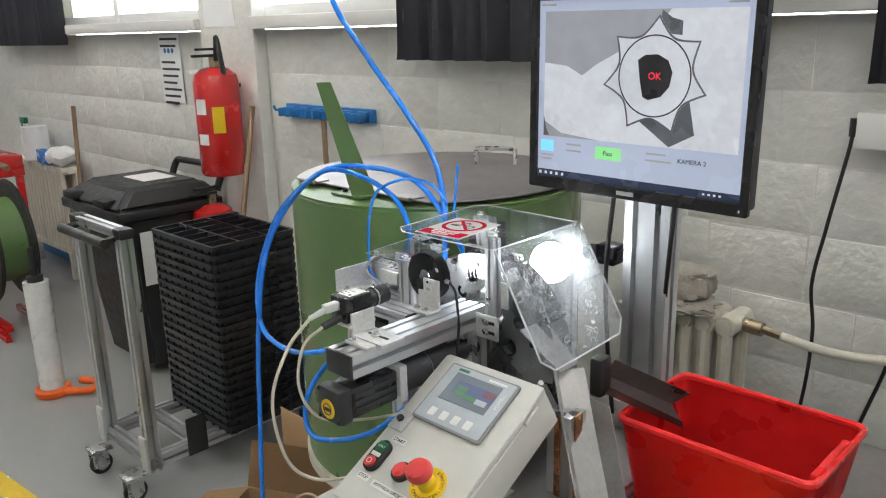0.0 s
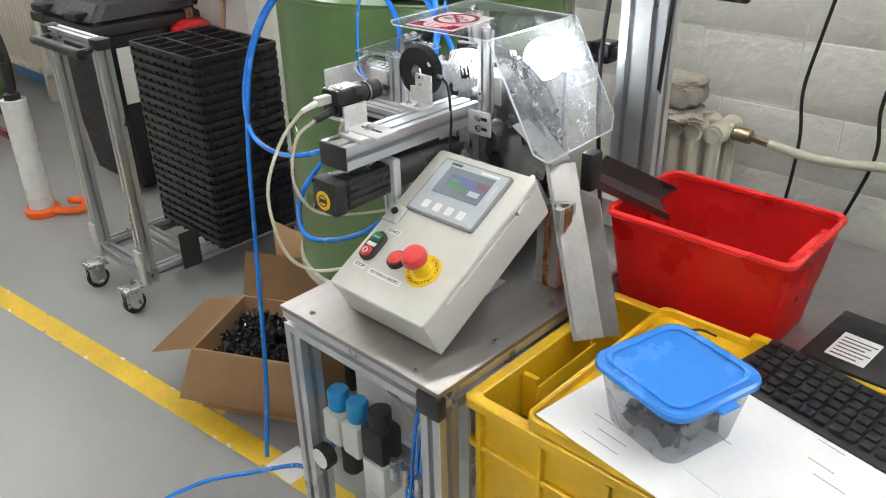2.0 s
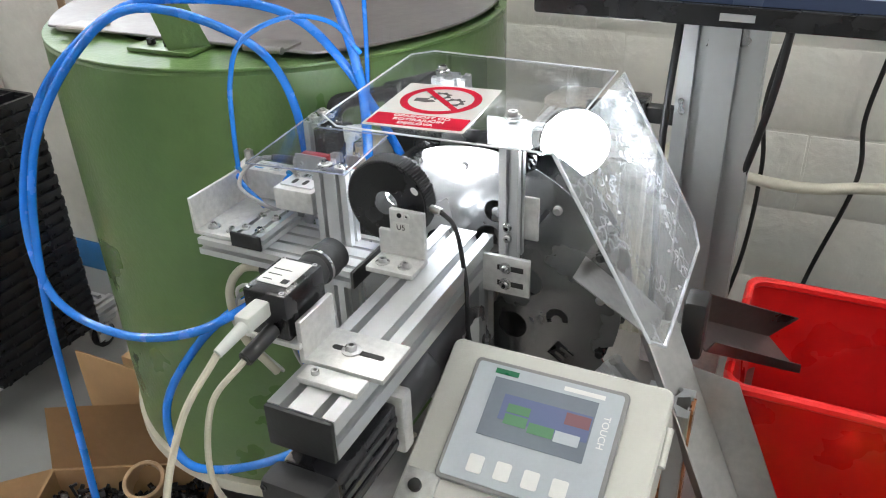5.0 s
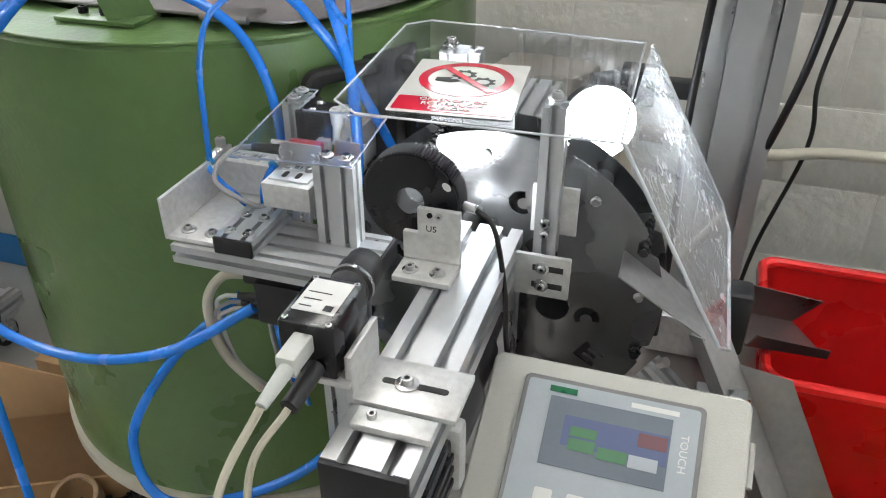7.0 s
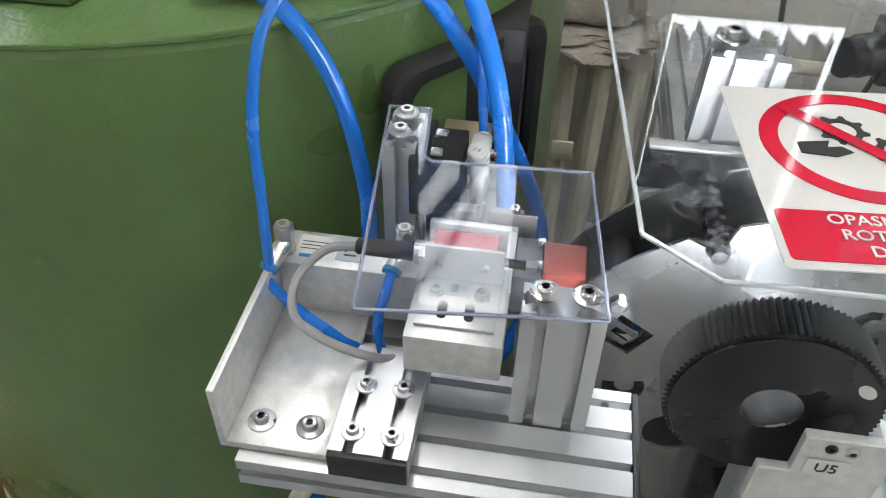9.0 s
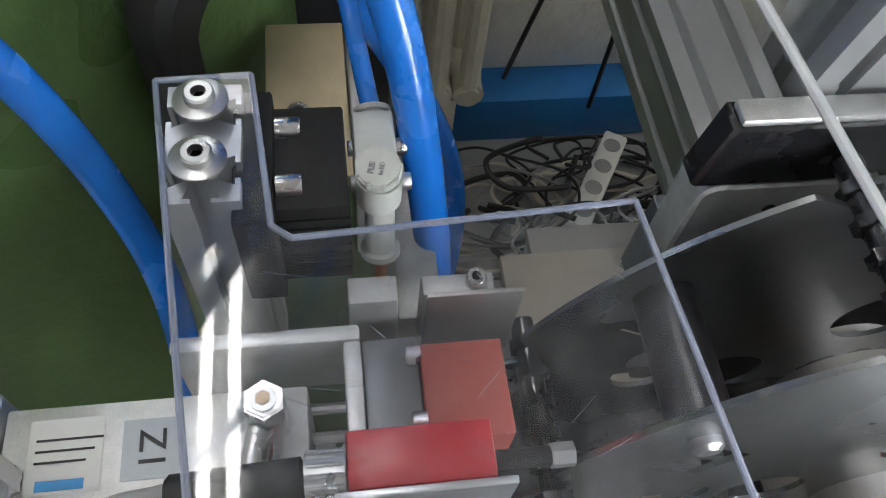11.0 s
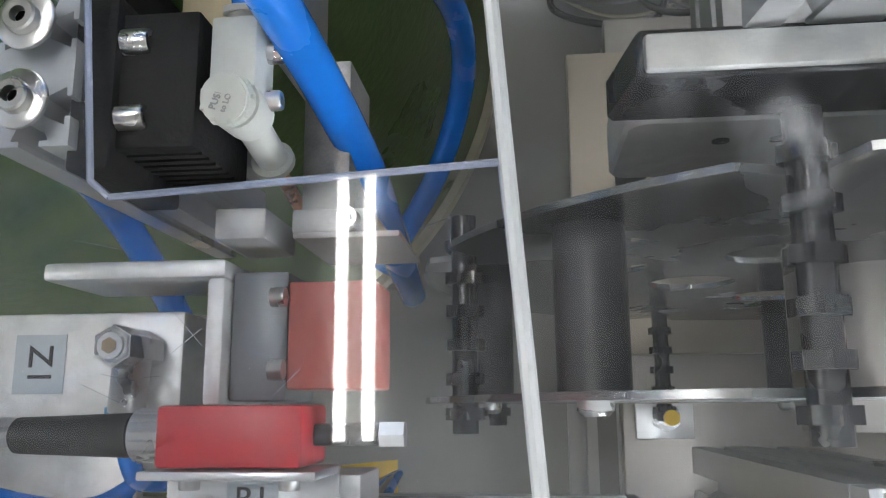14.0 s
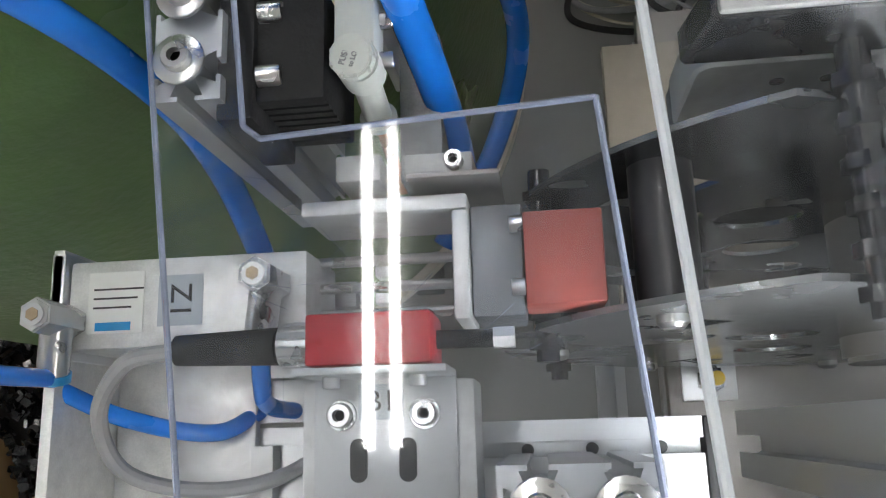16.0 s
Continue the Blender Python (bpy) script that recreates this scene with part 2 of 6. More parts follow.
    tube=mat("lit_tube", (1.0, 0.985, 0.95), 0.5, 0, 0.0, 3, emit=62.0),
    led=mat("lit_led_face", (0.90, 0.96, 1.0), 0.5, 0, 0.0, 3, emit=95.0),
    led_ring=mat("lit_led_ring", (0.92, 0.96, 1.0), 0.5, 0, 0.0, 3, emit=55.0),
    acrylic=glass("clear_acrylic", (0.955, 0.965, 0.985), 0.015, 0.075, 55),
    daylight=mat("overcast_daylight", (0.92, 0.96, 1.0), 1, 0, 0.0, 1, emit=9.0),
    acrylic_dirty=glass("smudged_acrylic", (0.97, 0.975, 0.98), 0.03, 0.30, 34, 0.26),
    acrylic_marked=glass("drip_marked_acrylic", (0.975, 0.98, 0.985), 0.015, 0.03, 40, 0.16),
    acrylic_edge=mat("cut_acrylic_edge", (0.26, 0.29, 0.38), 0.25, 0, 0.08, 40),
    acrylic_rim=mat("polished_acrylic_rim", (0.62, 0.65, 0.68), 0.15, 0, 0.04, 40),
    tub_clear=glass("cloudy_plastic", (0.86, 0.86, 0.87), 0.12, 0.6, 6),
    pane=glass("window_pane", (0.96, 0.97, 0.97), 0.01, 0.02, 10),
)


# ---- mesh helpers ----
def box(x0, x1, y0, y1, z0, z1, bevel=0.0):
    bm = bmesh.new()
    bmesh.ops.create_cube(bm, size=1, matrix=Matrix.Translation(((x0 + x1) / 2, (y0 + y1) / 2, (z0 + z1) / 2)) @ Matrix.Diagonal((x1 - x0, y1 - y0, z1 - z0, 1)))
    if bevel:
        bmesh.ops.bevel(bm, geom=bm.edges[:], offset=min(bevel, 0.4 * min(x1 - x0, y1 - y0, z1 - z0)), segments=2, affect="EDGES", profile=0.5)
    return bm


def turn_to(a, b):
    """The pose at a whose z axis points to b."""
    a, b = Vector(a), Vector(b)
    return Matrix.Translation(a) @ (b - a).to_track_quat("Z", "Y").to_matrix().to_4x4()


def rod(a, b, r, r2=None, seg=20, bevel=0.0):
    """A round bar from a to b, tapering from r to r2."""
    bm = bmesh.new()
    h = (Vector(b) - Vector(a)).length
    bmesh.ops.create_cone(bm, cap_ends=True, segments=seg, radius1=r, radius2=r if r2 is None else r2, depth=h, matrix=turn_to(a, b) @ Matrix.Translation((0, 0, h / 2)))
    if bevel:
        bmesh.ops.bevel(bm, geom=[e for e in bm.edges if len([f for f in e.link_faces if len(f.verts) > 4]) == 1], offset=bevel, segments=2, affect="EDGES")
    return bm


def lathe(rings, m=None, seg=28, cap=True):
    """A turned body from (radius, height) rings about z, laid at m."""
    bm = bmesh.new()
    m = m or Matrix()
    loops = [[bm.verts.new(m @ Vector((r * math.cos(2 * math.pi * k / seg), r * math.sin(2 * math.pi * k / seg), h))) for k in range(seg)] for r, h in rings]
    for a, b in zip(loops, loops[1:]):
        for k in range(seg):
            bm.faces.new((a[k], a[(k + 1) % seg], b[(k + 1) % seg], b[k]))
    if cap:
        bm.faces.new(loops[0][::-1])
        bm.faces.new(loops[-1])
    return bm


def smooth_path(pts, n=8):
    """A Catmull-Rom line through the points."""
    p = [Vector(q) for q in pts]
    p = [2 * p[0] - p[1]] + p + [2 * p[-1] - p[-2]]
    out = []
    for i in range(1, len(p) - 2):
        for k in range(n):
            t = k / n
            out.append(0.5 * (2 * p[i] + (p[i + 1] - p[i - 1]) * t + (2 * p[i - 1] - 5 * p[i] + 4 * p[i + 1] - p[i + 2]) * t * t + (3 * p[i] - p[i - 1] - 3 * p[i + 1] + p[i + 2]) * t ** 3))
    return out + [p[-2]]


def sweep(pts, r, seg=10, n=8):
    """A round hose along a smooth line through the points."""
    path = smooth_path(pts, n)
    bm = bmesh.new()
    up, loops = Vector((0.3, 0.2, 0.93)), []
    for i, q in enumerate(path):
        d = (path[min(i + 1, len(path) - 1)] - path[max(i - 1, 0)]).normalized()
        s = d.cross(up)
        s = s.normalized() if s.length > 1e-4 else Vector((1, 0, 0))
        up = s.cross(d).normalized()
        loops.append([bm.verts.new(q + r * (math.cos(2 * math.pi * k / seg) * s + math.sin(2 * math.pi * k / seg) * up)) for k in range(seg)])
    for a, b in zip(loops, loops[1:]):
        for k in range(seg):
            bm.faces.new((a[k], a[(k + 1) % seg], b[(k + 1) % seg], b[k]))
    bm.faces.new(loops[0][::-1])
    bm.faces.new(loops[-1])
    return bm


def plate(outline, thick, m=None, bevel=0.0, holes=()):
    """A flat sheet: an outline of (x, y) points raised by thick along z, laid at m. holes: outlines cut through."""
    bm = bmesh.new()
    m = m or Matrix()
    edges = []
    for ring in (outline, *holes):
        vs = [bm.verts.new((x, y, 0)) for x, y in ring]
        edges += [bm.edges.new((vs[i], vs[(i + 1) % len(vs)])) for i in range(len(vs))]
    if holes:
        bmesh.ops.triangle_fill(bm, use_beauty=True, use_dissolve=False, edges=edges, normal=(0, 0, 1))
    else:
        bm.faces.new(bm.verts[:])
    ext = bmesh.ops.extrude_face_region(bm, geom=bm.faces[:])
    bmesh.ops.translate(bm, vec=(0, 0, thick), verts=[g for g in ext["geom"] if isinstance(g, bmesh.types.BMVert)])
    bmesh.ops.recalc_face_normals(bm, faces=bm.faces[:])
    if bevel:
        bmesh.ops.bevel(bm, geom=[e for e in bm.edges if len(e.link_faces) == 2 and e.calc_face_angle(0) > 0.6], offset=bevel, segments=1, affect="EDGES")
    bmesh.ops.transform(bm, matrix=m, verts=bm.verts[:])
    return bm


def circle(cx, cy, r, n=32):
    return [(cx + r * math.cos(2 * math.pi * k / n), cy + r * math.sin(2 * math.pi * k / n)) for k in range(n)]


def rounded(x0, x1, y0, y1, r, n=5):
    out = []
    for cx, cy, a in ((x1 - r, y1 - r, 0), (x0 + r, y1 - r, 90), (x0 + r, y0 + r, 180), (x1 - r, y0 + r, 270)):
        out += [(cx + r * math.cos(radians(a + 90 * k / n)), cy + r * math.sin(radians(a + 90 * k / n))) for k in range(n + 1)]
    return out


def slot_section(w, h, nw, nh):
    """The outline of a slotted aluminium profile, nw by nh modules."""
    def side(length, n):
        mod, pts = length / n, [(0.0, 0.0)]
        for k in range(n):
            c, a, d = (k + 0.5) * mod, 0.13 * mod, 0.34 * mod
            pts += [(c - a, 0.0), (c - a, 0.07 * mod), (c - 0.24 * mod, 0.07 * mod), (c - 0.12 * mod, d), (c + 0.12 * mod, d), (c + 0.24 * mod, 0.07 * mod), (c + a, 0.07 * mod), (c + a, 0.0)]
        return pts
    out = [(-w / 2 + s, -h / 2 + d) for s, d in side(w, nw)]
    out += [(w / 2 - d, -h / 2 + s) for s, d in side(h, nh)]
    out += [(w / 2 - s, h / 2 - d) for s, d in side(w, nw)]
    out += [(-w / 2 + d, h / 2 - s) for s, d in side(h, nh)]
    return out


def profile(a, b, w, h, nw, nh, side=(1, 0, 0)):
    """A slotted profile from a to b; w lies along side."""
    a, b = Vector(a), Vector(b)
    z = (b - a).normalized()
    x = Vector(side)
    y = z.cross(x)
    m = Matrix((x, y, z)).transposed().to_4x4()
    m.translation = a
    return plate(slot_section(w, h, nw, nh), (b - a).length, m)


def join(*bms):
    out = bmesh.new()
    for b in bms:
        tmp = bpy.data.meshes.new("tmp")
        b.to_mesh(tmp)
        b.free()
        out.from_mesh(tmp)
        bpy.data.meshes.remove(tmp)
    return out


def thing(name, at, label, category, group="", m=None):
    ob = new(name)
    ob.matrix_basis = m if m is not None else Matrix.Translation(at)
    ob.empty_display_size = 0.05
    return tagged(ob, label, category, group)


def world_of(ob):
    return (world_of(ob.parent) if ob.parent else Matrix()) @ ob.matrix_basis


def part(name, bm, material, parent=None, label="", local=False, smooth=35):
    """Link a bmesh as one mesh under a thing or a part; its points are in world space, or in the parent's with local."""
    if parent is not None and not local:
        bmesh.ops.transform(bm, matrix=world_of(parent).inverted(), verts=bm.verts[:])
    bmesh.ops.recalc_face_normals(bm, faces=bm.faces[:])
    for e in bm.edges:
        e.smooth = len(e.link_faces) == 2 and e.calc_face_angle(0) < radians(smooth)
    for f in bm.faces:
        f.smooth = True
    me = bpy.data.meshes.new(name)
    bm.to_mesh(me)
    bm.free()
    me.materials.append(M[material])
    ob = new(name, me)
    ob.parent = parent
    return tagged(ob, label) if label else ob


def solo(name, bm, material, label, category, group="", kind=""):
    return tagged(part(name, bm, material), label, category, group, kind)


def setting(name, bm, material, label="", category=""):
    return tagged(part(name, bm, material), label, category, kind="structure")


def text_mesh(body, size, m, thick=0.0004):
    """Letters as a bmesh, centred, laid in the xy plane of m."""
    cu = bpy.data.curves.new("letters", "FONT")
    cu.body, cu.size, cu.align_x, cu.align_y, cu.extrude, cu.resolution_u = body, size, "CENTER", "CENTER", thick / 2, 3
    ob = bpy.data.objects.new("letters", cu)
    scene.collection.objects.link(ob)
    dg = bpy.context.evaluated_depsgraph_get()
    me = bpy.data.meshes.new_from_object(ob.evaluated_get(dg))
    bm = bmesh.new()
    bm.from_mesh(me)
    bmesh.ops.transform(bm, matrix=m, verts=bm.verts[:])
    bpy.data.objects.remove(ob)
    bpy.data.curves.remove(cu)
    bpy.data.meshes.remove(me)
    return bm


def basis(at, x, y):
    """A pose at a point with the given x and y axes."""
    x, y = Vector(x).normalized(), Vector(y).normalized()
    m = Matrix((x, y, x.cross(y))).transposed().to_4x4()
    m.translation = Vector(at)
    return m


def screw(parent, at, up=(0, 0, 1), r=0.0042, h=0.005, washer=0.0, material="chrome"):
    """A socket head screw with its recess, and a washer under it."""
    m = turn_to(at, Vector(at) + Vector(up))
    rings = [(r, 0), (r, h * 0.85), (r * 0.88, h), (r * 0.5, h), (r * 0.46, h * 0.45)]
    head = part("screw", lathe(rings, m, 14), material, parent)
    if washer:
        part("washer", lathe([(washer, 0), (washer, 0.0009), (washer * 0.93, 0.0012)], m, 20), material, head)
    part("socket", lathe([(r * 0.455, h * 0.47), (0.0001, h * 0.47)], m, 6), "ink", head)
    return head


# ---- the room ----
WY = 2.30
setting("floor", box(-9, 4.5, -5, 2.6, -0.1, 0.0), "floor", "grey painted concrete workshop floor", "floor")
wall_n = setting("wall_north", box(-9, 4.5, WY, 2.6, 0, 1.64), "wall", "white painted block wall with rough joints", "wall")
setting("wall_north_head", box(-9, 4.5, WY, 2.6, 2.75, 3.2), "wall_plain")
setting("wall_south", box(-9, 4.5, -5.2, -5, 0, 3.2), "wall_plain")
setting("wall_east", box(4.5, 4.7, -5, 2.6, 0, 3.2), "wall_plain")
setting("wall_west", box(-9.2, -9, -5, 2.6, 0, 3.2), "wall_plain")
setting("ceiling", box(-9, 4.5, -5, 2.6, 3.2, 3.3), "ceiling")
setting("pilaster", box(-3.42, -2.95, WY - 0.07, WY, 0, 3.2, 0.006), "wall", "white painted wall pillar", "pillar")
for x0, x1 in ((-9, -3.425), (-2.945, 4.5)):
    setting("window_sill", box(x0, x1, WY - 0.10, WY + 0.05, 1.645, 1.70, 0.006), "wall_plain", "white painted window sill", "sill")
setting("wall_plinth", box(-1.5, 4.5, WY - 0.098, WY - 0.001, 0, 0.128, 0.004), "blue_rack", "blue painted plinth at the foot of the wall", "plinth")
setting("baseboard", box(-9, -1.51, WY - 0.012, WY, 0, 0.12, 0.003), "blue_rack", "blue painted skirting at the foot of the wall", "skirting")

bd = setting("backdrop", box(-14, 9, 5.9, 6.0, 0.5, 6.0), "daylight", "bright overcast daylight outside the windows", "daylight")

# yellow floor marking with worn gaps
line = setting("floor_marking", plate([(-9, 0.205), (-0.98, 1.007), (-0.98, 1.084), (-9, 0.285)], 0.0015), "yellow_line", "worn yellow floor line", "floor line")
tagged(solo("floor_marking_branch", box(-1.62, -1.55, 1.032, 1.6, 0.0, 0.0015), "yellow_line", "short yellow floor line", "floor line"), kind="structure")
for k in range(16):
    x, y = -3.2 + 0.13 * k + random.uniform(-0.04, 0.04), random.choice((0.929, 1.0))
    y += 0.1 * (x + 1.8)
    setting("paint_chip", plate([(x + random.uniform(0.4, 1) * 0.017 * math.cos(a * 0.9), y + random.uniform(0.4, 1) * 0.007 * math.sin(a * 0.9)) for a in range(7)], 0.0022), random.choice(("floor", "paper")))

# wall blocks: shallow raised faces with rough joints, courses about 0.19 m
for row in range(8):
    z0 = 0.12 + row * 0.190
    x = -6.2 - 0.2 * (row % 2)
    while x < 1.4:
        w = 0.33 + random.uniform(-0.05, 0.05)
        z1, pro = z0 + random.uniform(0.182, 0.1895), random.uniform(0.0006, 0.0030)
        if z1 < 1.645 and not (x < -2.95 and x + w > -3.42):
            part("wall_block", box(x, x + w - random.uniform(0.0005, 0.005), WY - pro, WY + 0.01, z0, z1, 0.004), "wall", wall_n)
        x += w
    

# windows above the sill: frames and panes
for k in range(9):
    x0 = -8.9 + 1.45 * k
    w = setting("window_" + str(k + 1), box(x0, x0 + 0.06, WY + 0.02, WY + 0.09, 1.70, 2.75, 0.004), "white", "white framed workshop window", "window")
    part("window_frame", box(x0 + 0.06, x0 + 1.45, WY + 0.02, WY + 0.09, 1.70, 1.75, 0.004), "white", w)
    part("window_frame", box(x0 + 0.06, x0 + 1.45, WY + 0.02, WY + 0.09, 2.70, 2.75, 0.004), "white", w)
    p = part("pane", box(x0 + 0.06, x0 + 1.45, WY + 0.05, WY + 0.056, 1.75, 2.70), "pane", w)
    p.visible_shadow = False


def curtain(x0, x1, z0, label):
    n, bm = 60, bmesh.new()
    rows = []
    for j, z in enumerate((z0, z0 + 0.03, z0 + 0.3, 2.7)):
        rows.append([bm.verts.new((x0 + (x1 - x0) * i / n, WY - 0.13 + 0.03 * math.sin(i * 0.75 + 0.2 * j) + 0.012 * math.sin(i * 1.9), z)) for i in range(n + 1)])
    for a, b in zip(rows, rows[1:]):
        for i in range(n):
            bm.faces.new((a[i], a[i + 1], b[i + 1], b[i]))
    bmesh.ops.solidify(bm, geom=bm.faces[:], thickness=0.004)
    return solo("curtain", bm, "curtain", label, "curtain", "window curtains")


curtain(-1.93, -1.05, 1.52, "dark grey cloth curtain hanging over the sill")
# next two curtains are unseen, added to narrow the window reflection on the guard
curtain(-0.84, -0.60, 1.56, "dark grey cloth curtain hanging over the sill")
curtain(-0.60, -0.33, 1.705, "unseen dark grey cloth curtain added to cut the window reflection")
curtain(-6.3, -5.0, 1.58, "dark grey cloth curtain hanging over the sill")
curtain(-0.32, 0.6, 1.48, "dark grey cloth curtain hanging over the sill")


# ceiling lights with two tubes
def ceiling_light():
    t = thing("ceiling_light", (0, 0, 0), "white fluorescent ceiling light with two lit tubes", "ceiling light", "ceiling lights")
    part("housing", box(-0.10, 0.10, -0.64, 0.64, 0.03, 0.09, 0.01), "white", t, local=True)
    for x in (-0.032, 0.032):
        part("tube", rod((x, -0.6, 0.0), (x, 0.6, 0.0), 0.014, seg=12), "tube", t, local=True)
    for y in (-0.62, 0.62):
        part("end_holder", box(-0.06, 0.06, y - 0.015, y + 0.015, -0.02, 0.03, 0.004), "white", t, local=True)
    for y in (-0.4, 0.4):
        part("hanger", rod((0, y, 0.09), (0, y, 0.42), 0.004, seg=8), "chrome", t, local=True)
    return t


cl = ceiling_light()
cl.matrix_basis = Matrix.Translation((-1.14, 1.70, 2.80))
for x, y in ((0.6, 0.9), (-3.2, 1.2), (-1.14, -1.3), (1.0, -1.3), (-3.4, -1.3), (-5.4, 1.0)):
    copy_thing(cl, Matrix.Translation((x, y, 2.80)))


# ---- along the wall ----
def radiator(x0, n, z0, z1, y, label):
    """Cast iron column radiator: separate sections, each of two rounded columns with top and bottom hubs."""
    t = thing("radiator", (x0, y, z0), label, "radiator", "radiators")
    for k in range(n):
        x = x0 + 0.06 * k + 0.03
        a = join(*[sweep([(x, y + dy, z0 + 0.03), (x, y + dy, z0 + 0.08), (x, y + dy, z1 - 0.08), (x, y + dy, z1 - 0.03)], 0.02, 10, 4) for dy in (-0.05, 0.05)],
                 rod((x, y - 0.07, z1 - 0.035), (x, y + 0.07, z1 - 0.035), 0.030, seg=12, bevel=0.008), rod((x, y - 0.07, z0 + 0.035), (x, y + 0.07, z0 + 0.035), 0.030, seg=12, bevel=0.008))
        part("section", a, "cream", t)
    for z in (z0 + 0.035, z1 - 0.035):
        part("hub_rod", rod((x0, y, z), (x0 + 0.06 * n, y, z), 0.024, seg=14), "cream", t)
    part("wall_bracket", box(x0 + 0.1, x0 + 0.13, y, WY, z1 - 0.2, z1 - 0.17), "cream", t)
    part("foot", box(x0 + 0.05, x0 + 0.09, y - 0.06, y + 0.025, 0, z0 + 0.02, 0.004), "cream", t)
    part("foot", box(x0 + 0.06 * n - 0.09, x0 + 0.06 * n - 0.05, y - 0.06, y + 0.025, 0, z0 + 0.02, 0.004), "cream", t)
    return t


rad = radiator(-0.92, 6, 0.22, 0.86, 2.17, "cream cast iron radiator under the window")
part("valve", join(rod((-0.56, 2.17, 0.825), (-0.51, 2.17, 0.822), 0.020, seg=12), rod((-0.51, 2.17, 0.822), (-0.46, 2.17, 0.815), 0.012, seg=6)), "brass", rad, "brass pipe valve")
part("clip", box(-0.78, -0.74, 2.085, 2.092, 0.62, 0.66, 0.003), "cream", rad)
solo("heating_pipe", sweep([(-0.46, 2.17, 0.815), (-0.36, 2.18, 0.80), (-0.28, 2.20, 0.795), (-0.1, 2.24, 0.80), (0.5, 2.25, 0.80), (1.4, 2.25, 0.80)], 0.013, 12), "cream", "cream painted heating pipe along the wall", "pipe")
radiator(-6.1, 15, 0.18, 0.80, 2.18, "cream cast iron radiator behind the rubbish bin")

# rolled rag on the radiator, over a crumpled cloth
def lump(centre, size, seed, rough, power=1.0):
    """A soft rounded heap of cloth."""
    b = bmesh.new()
    bmesh.ops.create_icosphere(b, subdivisions=4, radius=1)
    for v in b.verts:
        c = v.co.copy()
        q = 1 + rough * noise.noise(c * 2.2 + Vector((seed, 0, 0))) + 0.5 * rough * noise.noise(c * 6 + Vector((0, seed, 0)))
        v.co = Vector([centre[i] + size[i] * q * math.copysign(abs(c[i]) ** power, c[i]) for i in range(3)])
    return b


rg = thing("cleaning_rag", (-0.775, 2.165, 0.85), "dusty grey rolled rag on the radiator", "rag")
part("roll", lump((-0.775, 2.165, 0.915), (0.118, 0.075, 0.045), 2.0, 0.16, 0.62), "rag", rg)
part("loose_edge", lump((-0.765, 2.125, 0.862), (0.120, 0.085, 0.018), 7.0, 0.45, 0.8), "rag", rg)


def extinguisher(at, r, h, label, hose=True):
    t = thing("fire_extinguisher", at, label, "extinguisher", "fire extinguishers")
    x, y, z = at
    part("bottle", lathe([(r * 0.9, 0), (r, 0.015), (r, h * 0.86), (r * 0.92, h * 0.93), (r * 0.6, h * 0.985), (r * 0.3, h)], Matrix.Translation(at)), "red_paint", t, "glossy red bottle")
    part("neck", rod((x, y, z + h), (x, y, z + h + 0.045), r * 0.22), "brass", t, "brass valve neck")
    part("lever", join(box(x - 0.012, x + 0.012, y - 0.11, y + 0.03, z + h + 0.045, z + h + 0.058, 0.004), box(x - 0.010, x + 0.010, y - 0.09, y + 0.03, z + h + 0.075, z + h + 0.086, 0.004)), "black", t, "black squeeze lever")
    for dx, dz, w, hh, mm in ((-0.035, 0.10, 0.06, 0.07, "label"), (-0.035, -0.05, 0.06, 0.05, "label"), (0.05, 0.04, 0.055, 0.12, "yellow_sign")):
        bm = bmesh.new()
        rows = []
        for zz in (-hh / 2, hh / 2):
            rows.append([bm.verts.new((x + (r + 0.0015) * math.sin((dx + w * (i / 6 - 0.5)) / r + 0.55), y - (r + 0.0015) * math.cos((dx + w * (i / 6 - 0.5)) / r + 0.55), z + h * 0.45 + dz + zz)) for i in range(7)])
        for i in range(6):
            bm.faces.new((rows[0][i], rows[0][i + 1], rows[1][i + 1], rows[1][i]))
        lab = part("label", bm, mm, t, "printed sticker")
    if hose:
        part("hose", sweep([(x + 0.02, y, z + h + 0.03), (x + 0.05, y - 0.01, z + h + 0.10), (x + 0.055, y - 0.01, z + h + 0.13), (x + 0.075, y - 0.01, z + h + 0.06), (x + 0.09, y, z + h * 0.8)], 0.012), "rubber", t, "black rubber hose")
    part("wall_hook", box(x - 0.02, x + 0.02, y + r * 0.8, WY - 0.07, z + h * 0.8, z + h * 0.84), "black", t)
    return t


extinguisher((-3.11, 2.11, 0.98), 0.105, 0.50, "red fire extinguisher hung on the wall pillar")
extinguisher((-3.24, 2.10, 0.40), 0.10, 0.42, "small red fire extinguisher below the large one", False)

# notice on the wall
nt = thing("wall_notice", (-3.86, WY - 0.008, 1.45), "white printed safety notice taped to the wall", "notice")
part("sheet", box(-3.98, -3.75, WY - 0.012, WY - 0.009, 1.27, 1.63), "paper", nt)
for k in range(9):
    part("print_line", box(-3.96, -3.77 - 0.02 * (k % 3), WY - 0.0135, WY - 0.0125, 1.60 - 0.036 * k - (0.05 if k > 1 else 0), 1.606 - 0.036 * k - (0.05 if k > 1 else 0) + 0.006), "ink", nt)
for k in range(3):
    part("print_mark", plate(circle(0, 0, 0.014, 14), 0.001, basis((-3.91 + 0.04 * k, WY - 0.013, 1.545), (1, 0, 0), (0, 0, 1))), "blue_rack", nt)
nt2 = thing("wall_notice", (-3.2, WY - 0.075, 1.72), "white printed sheet on the wall pillar", "notice")
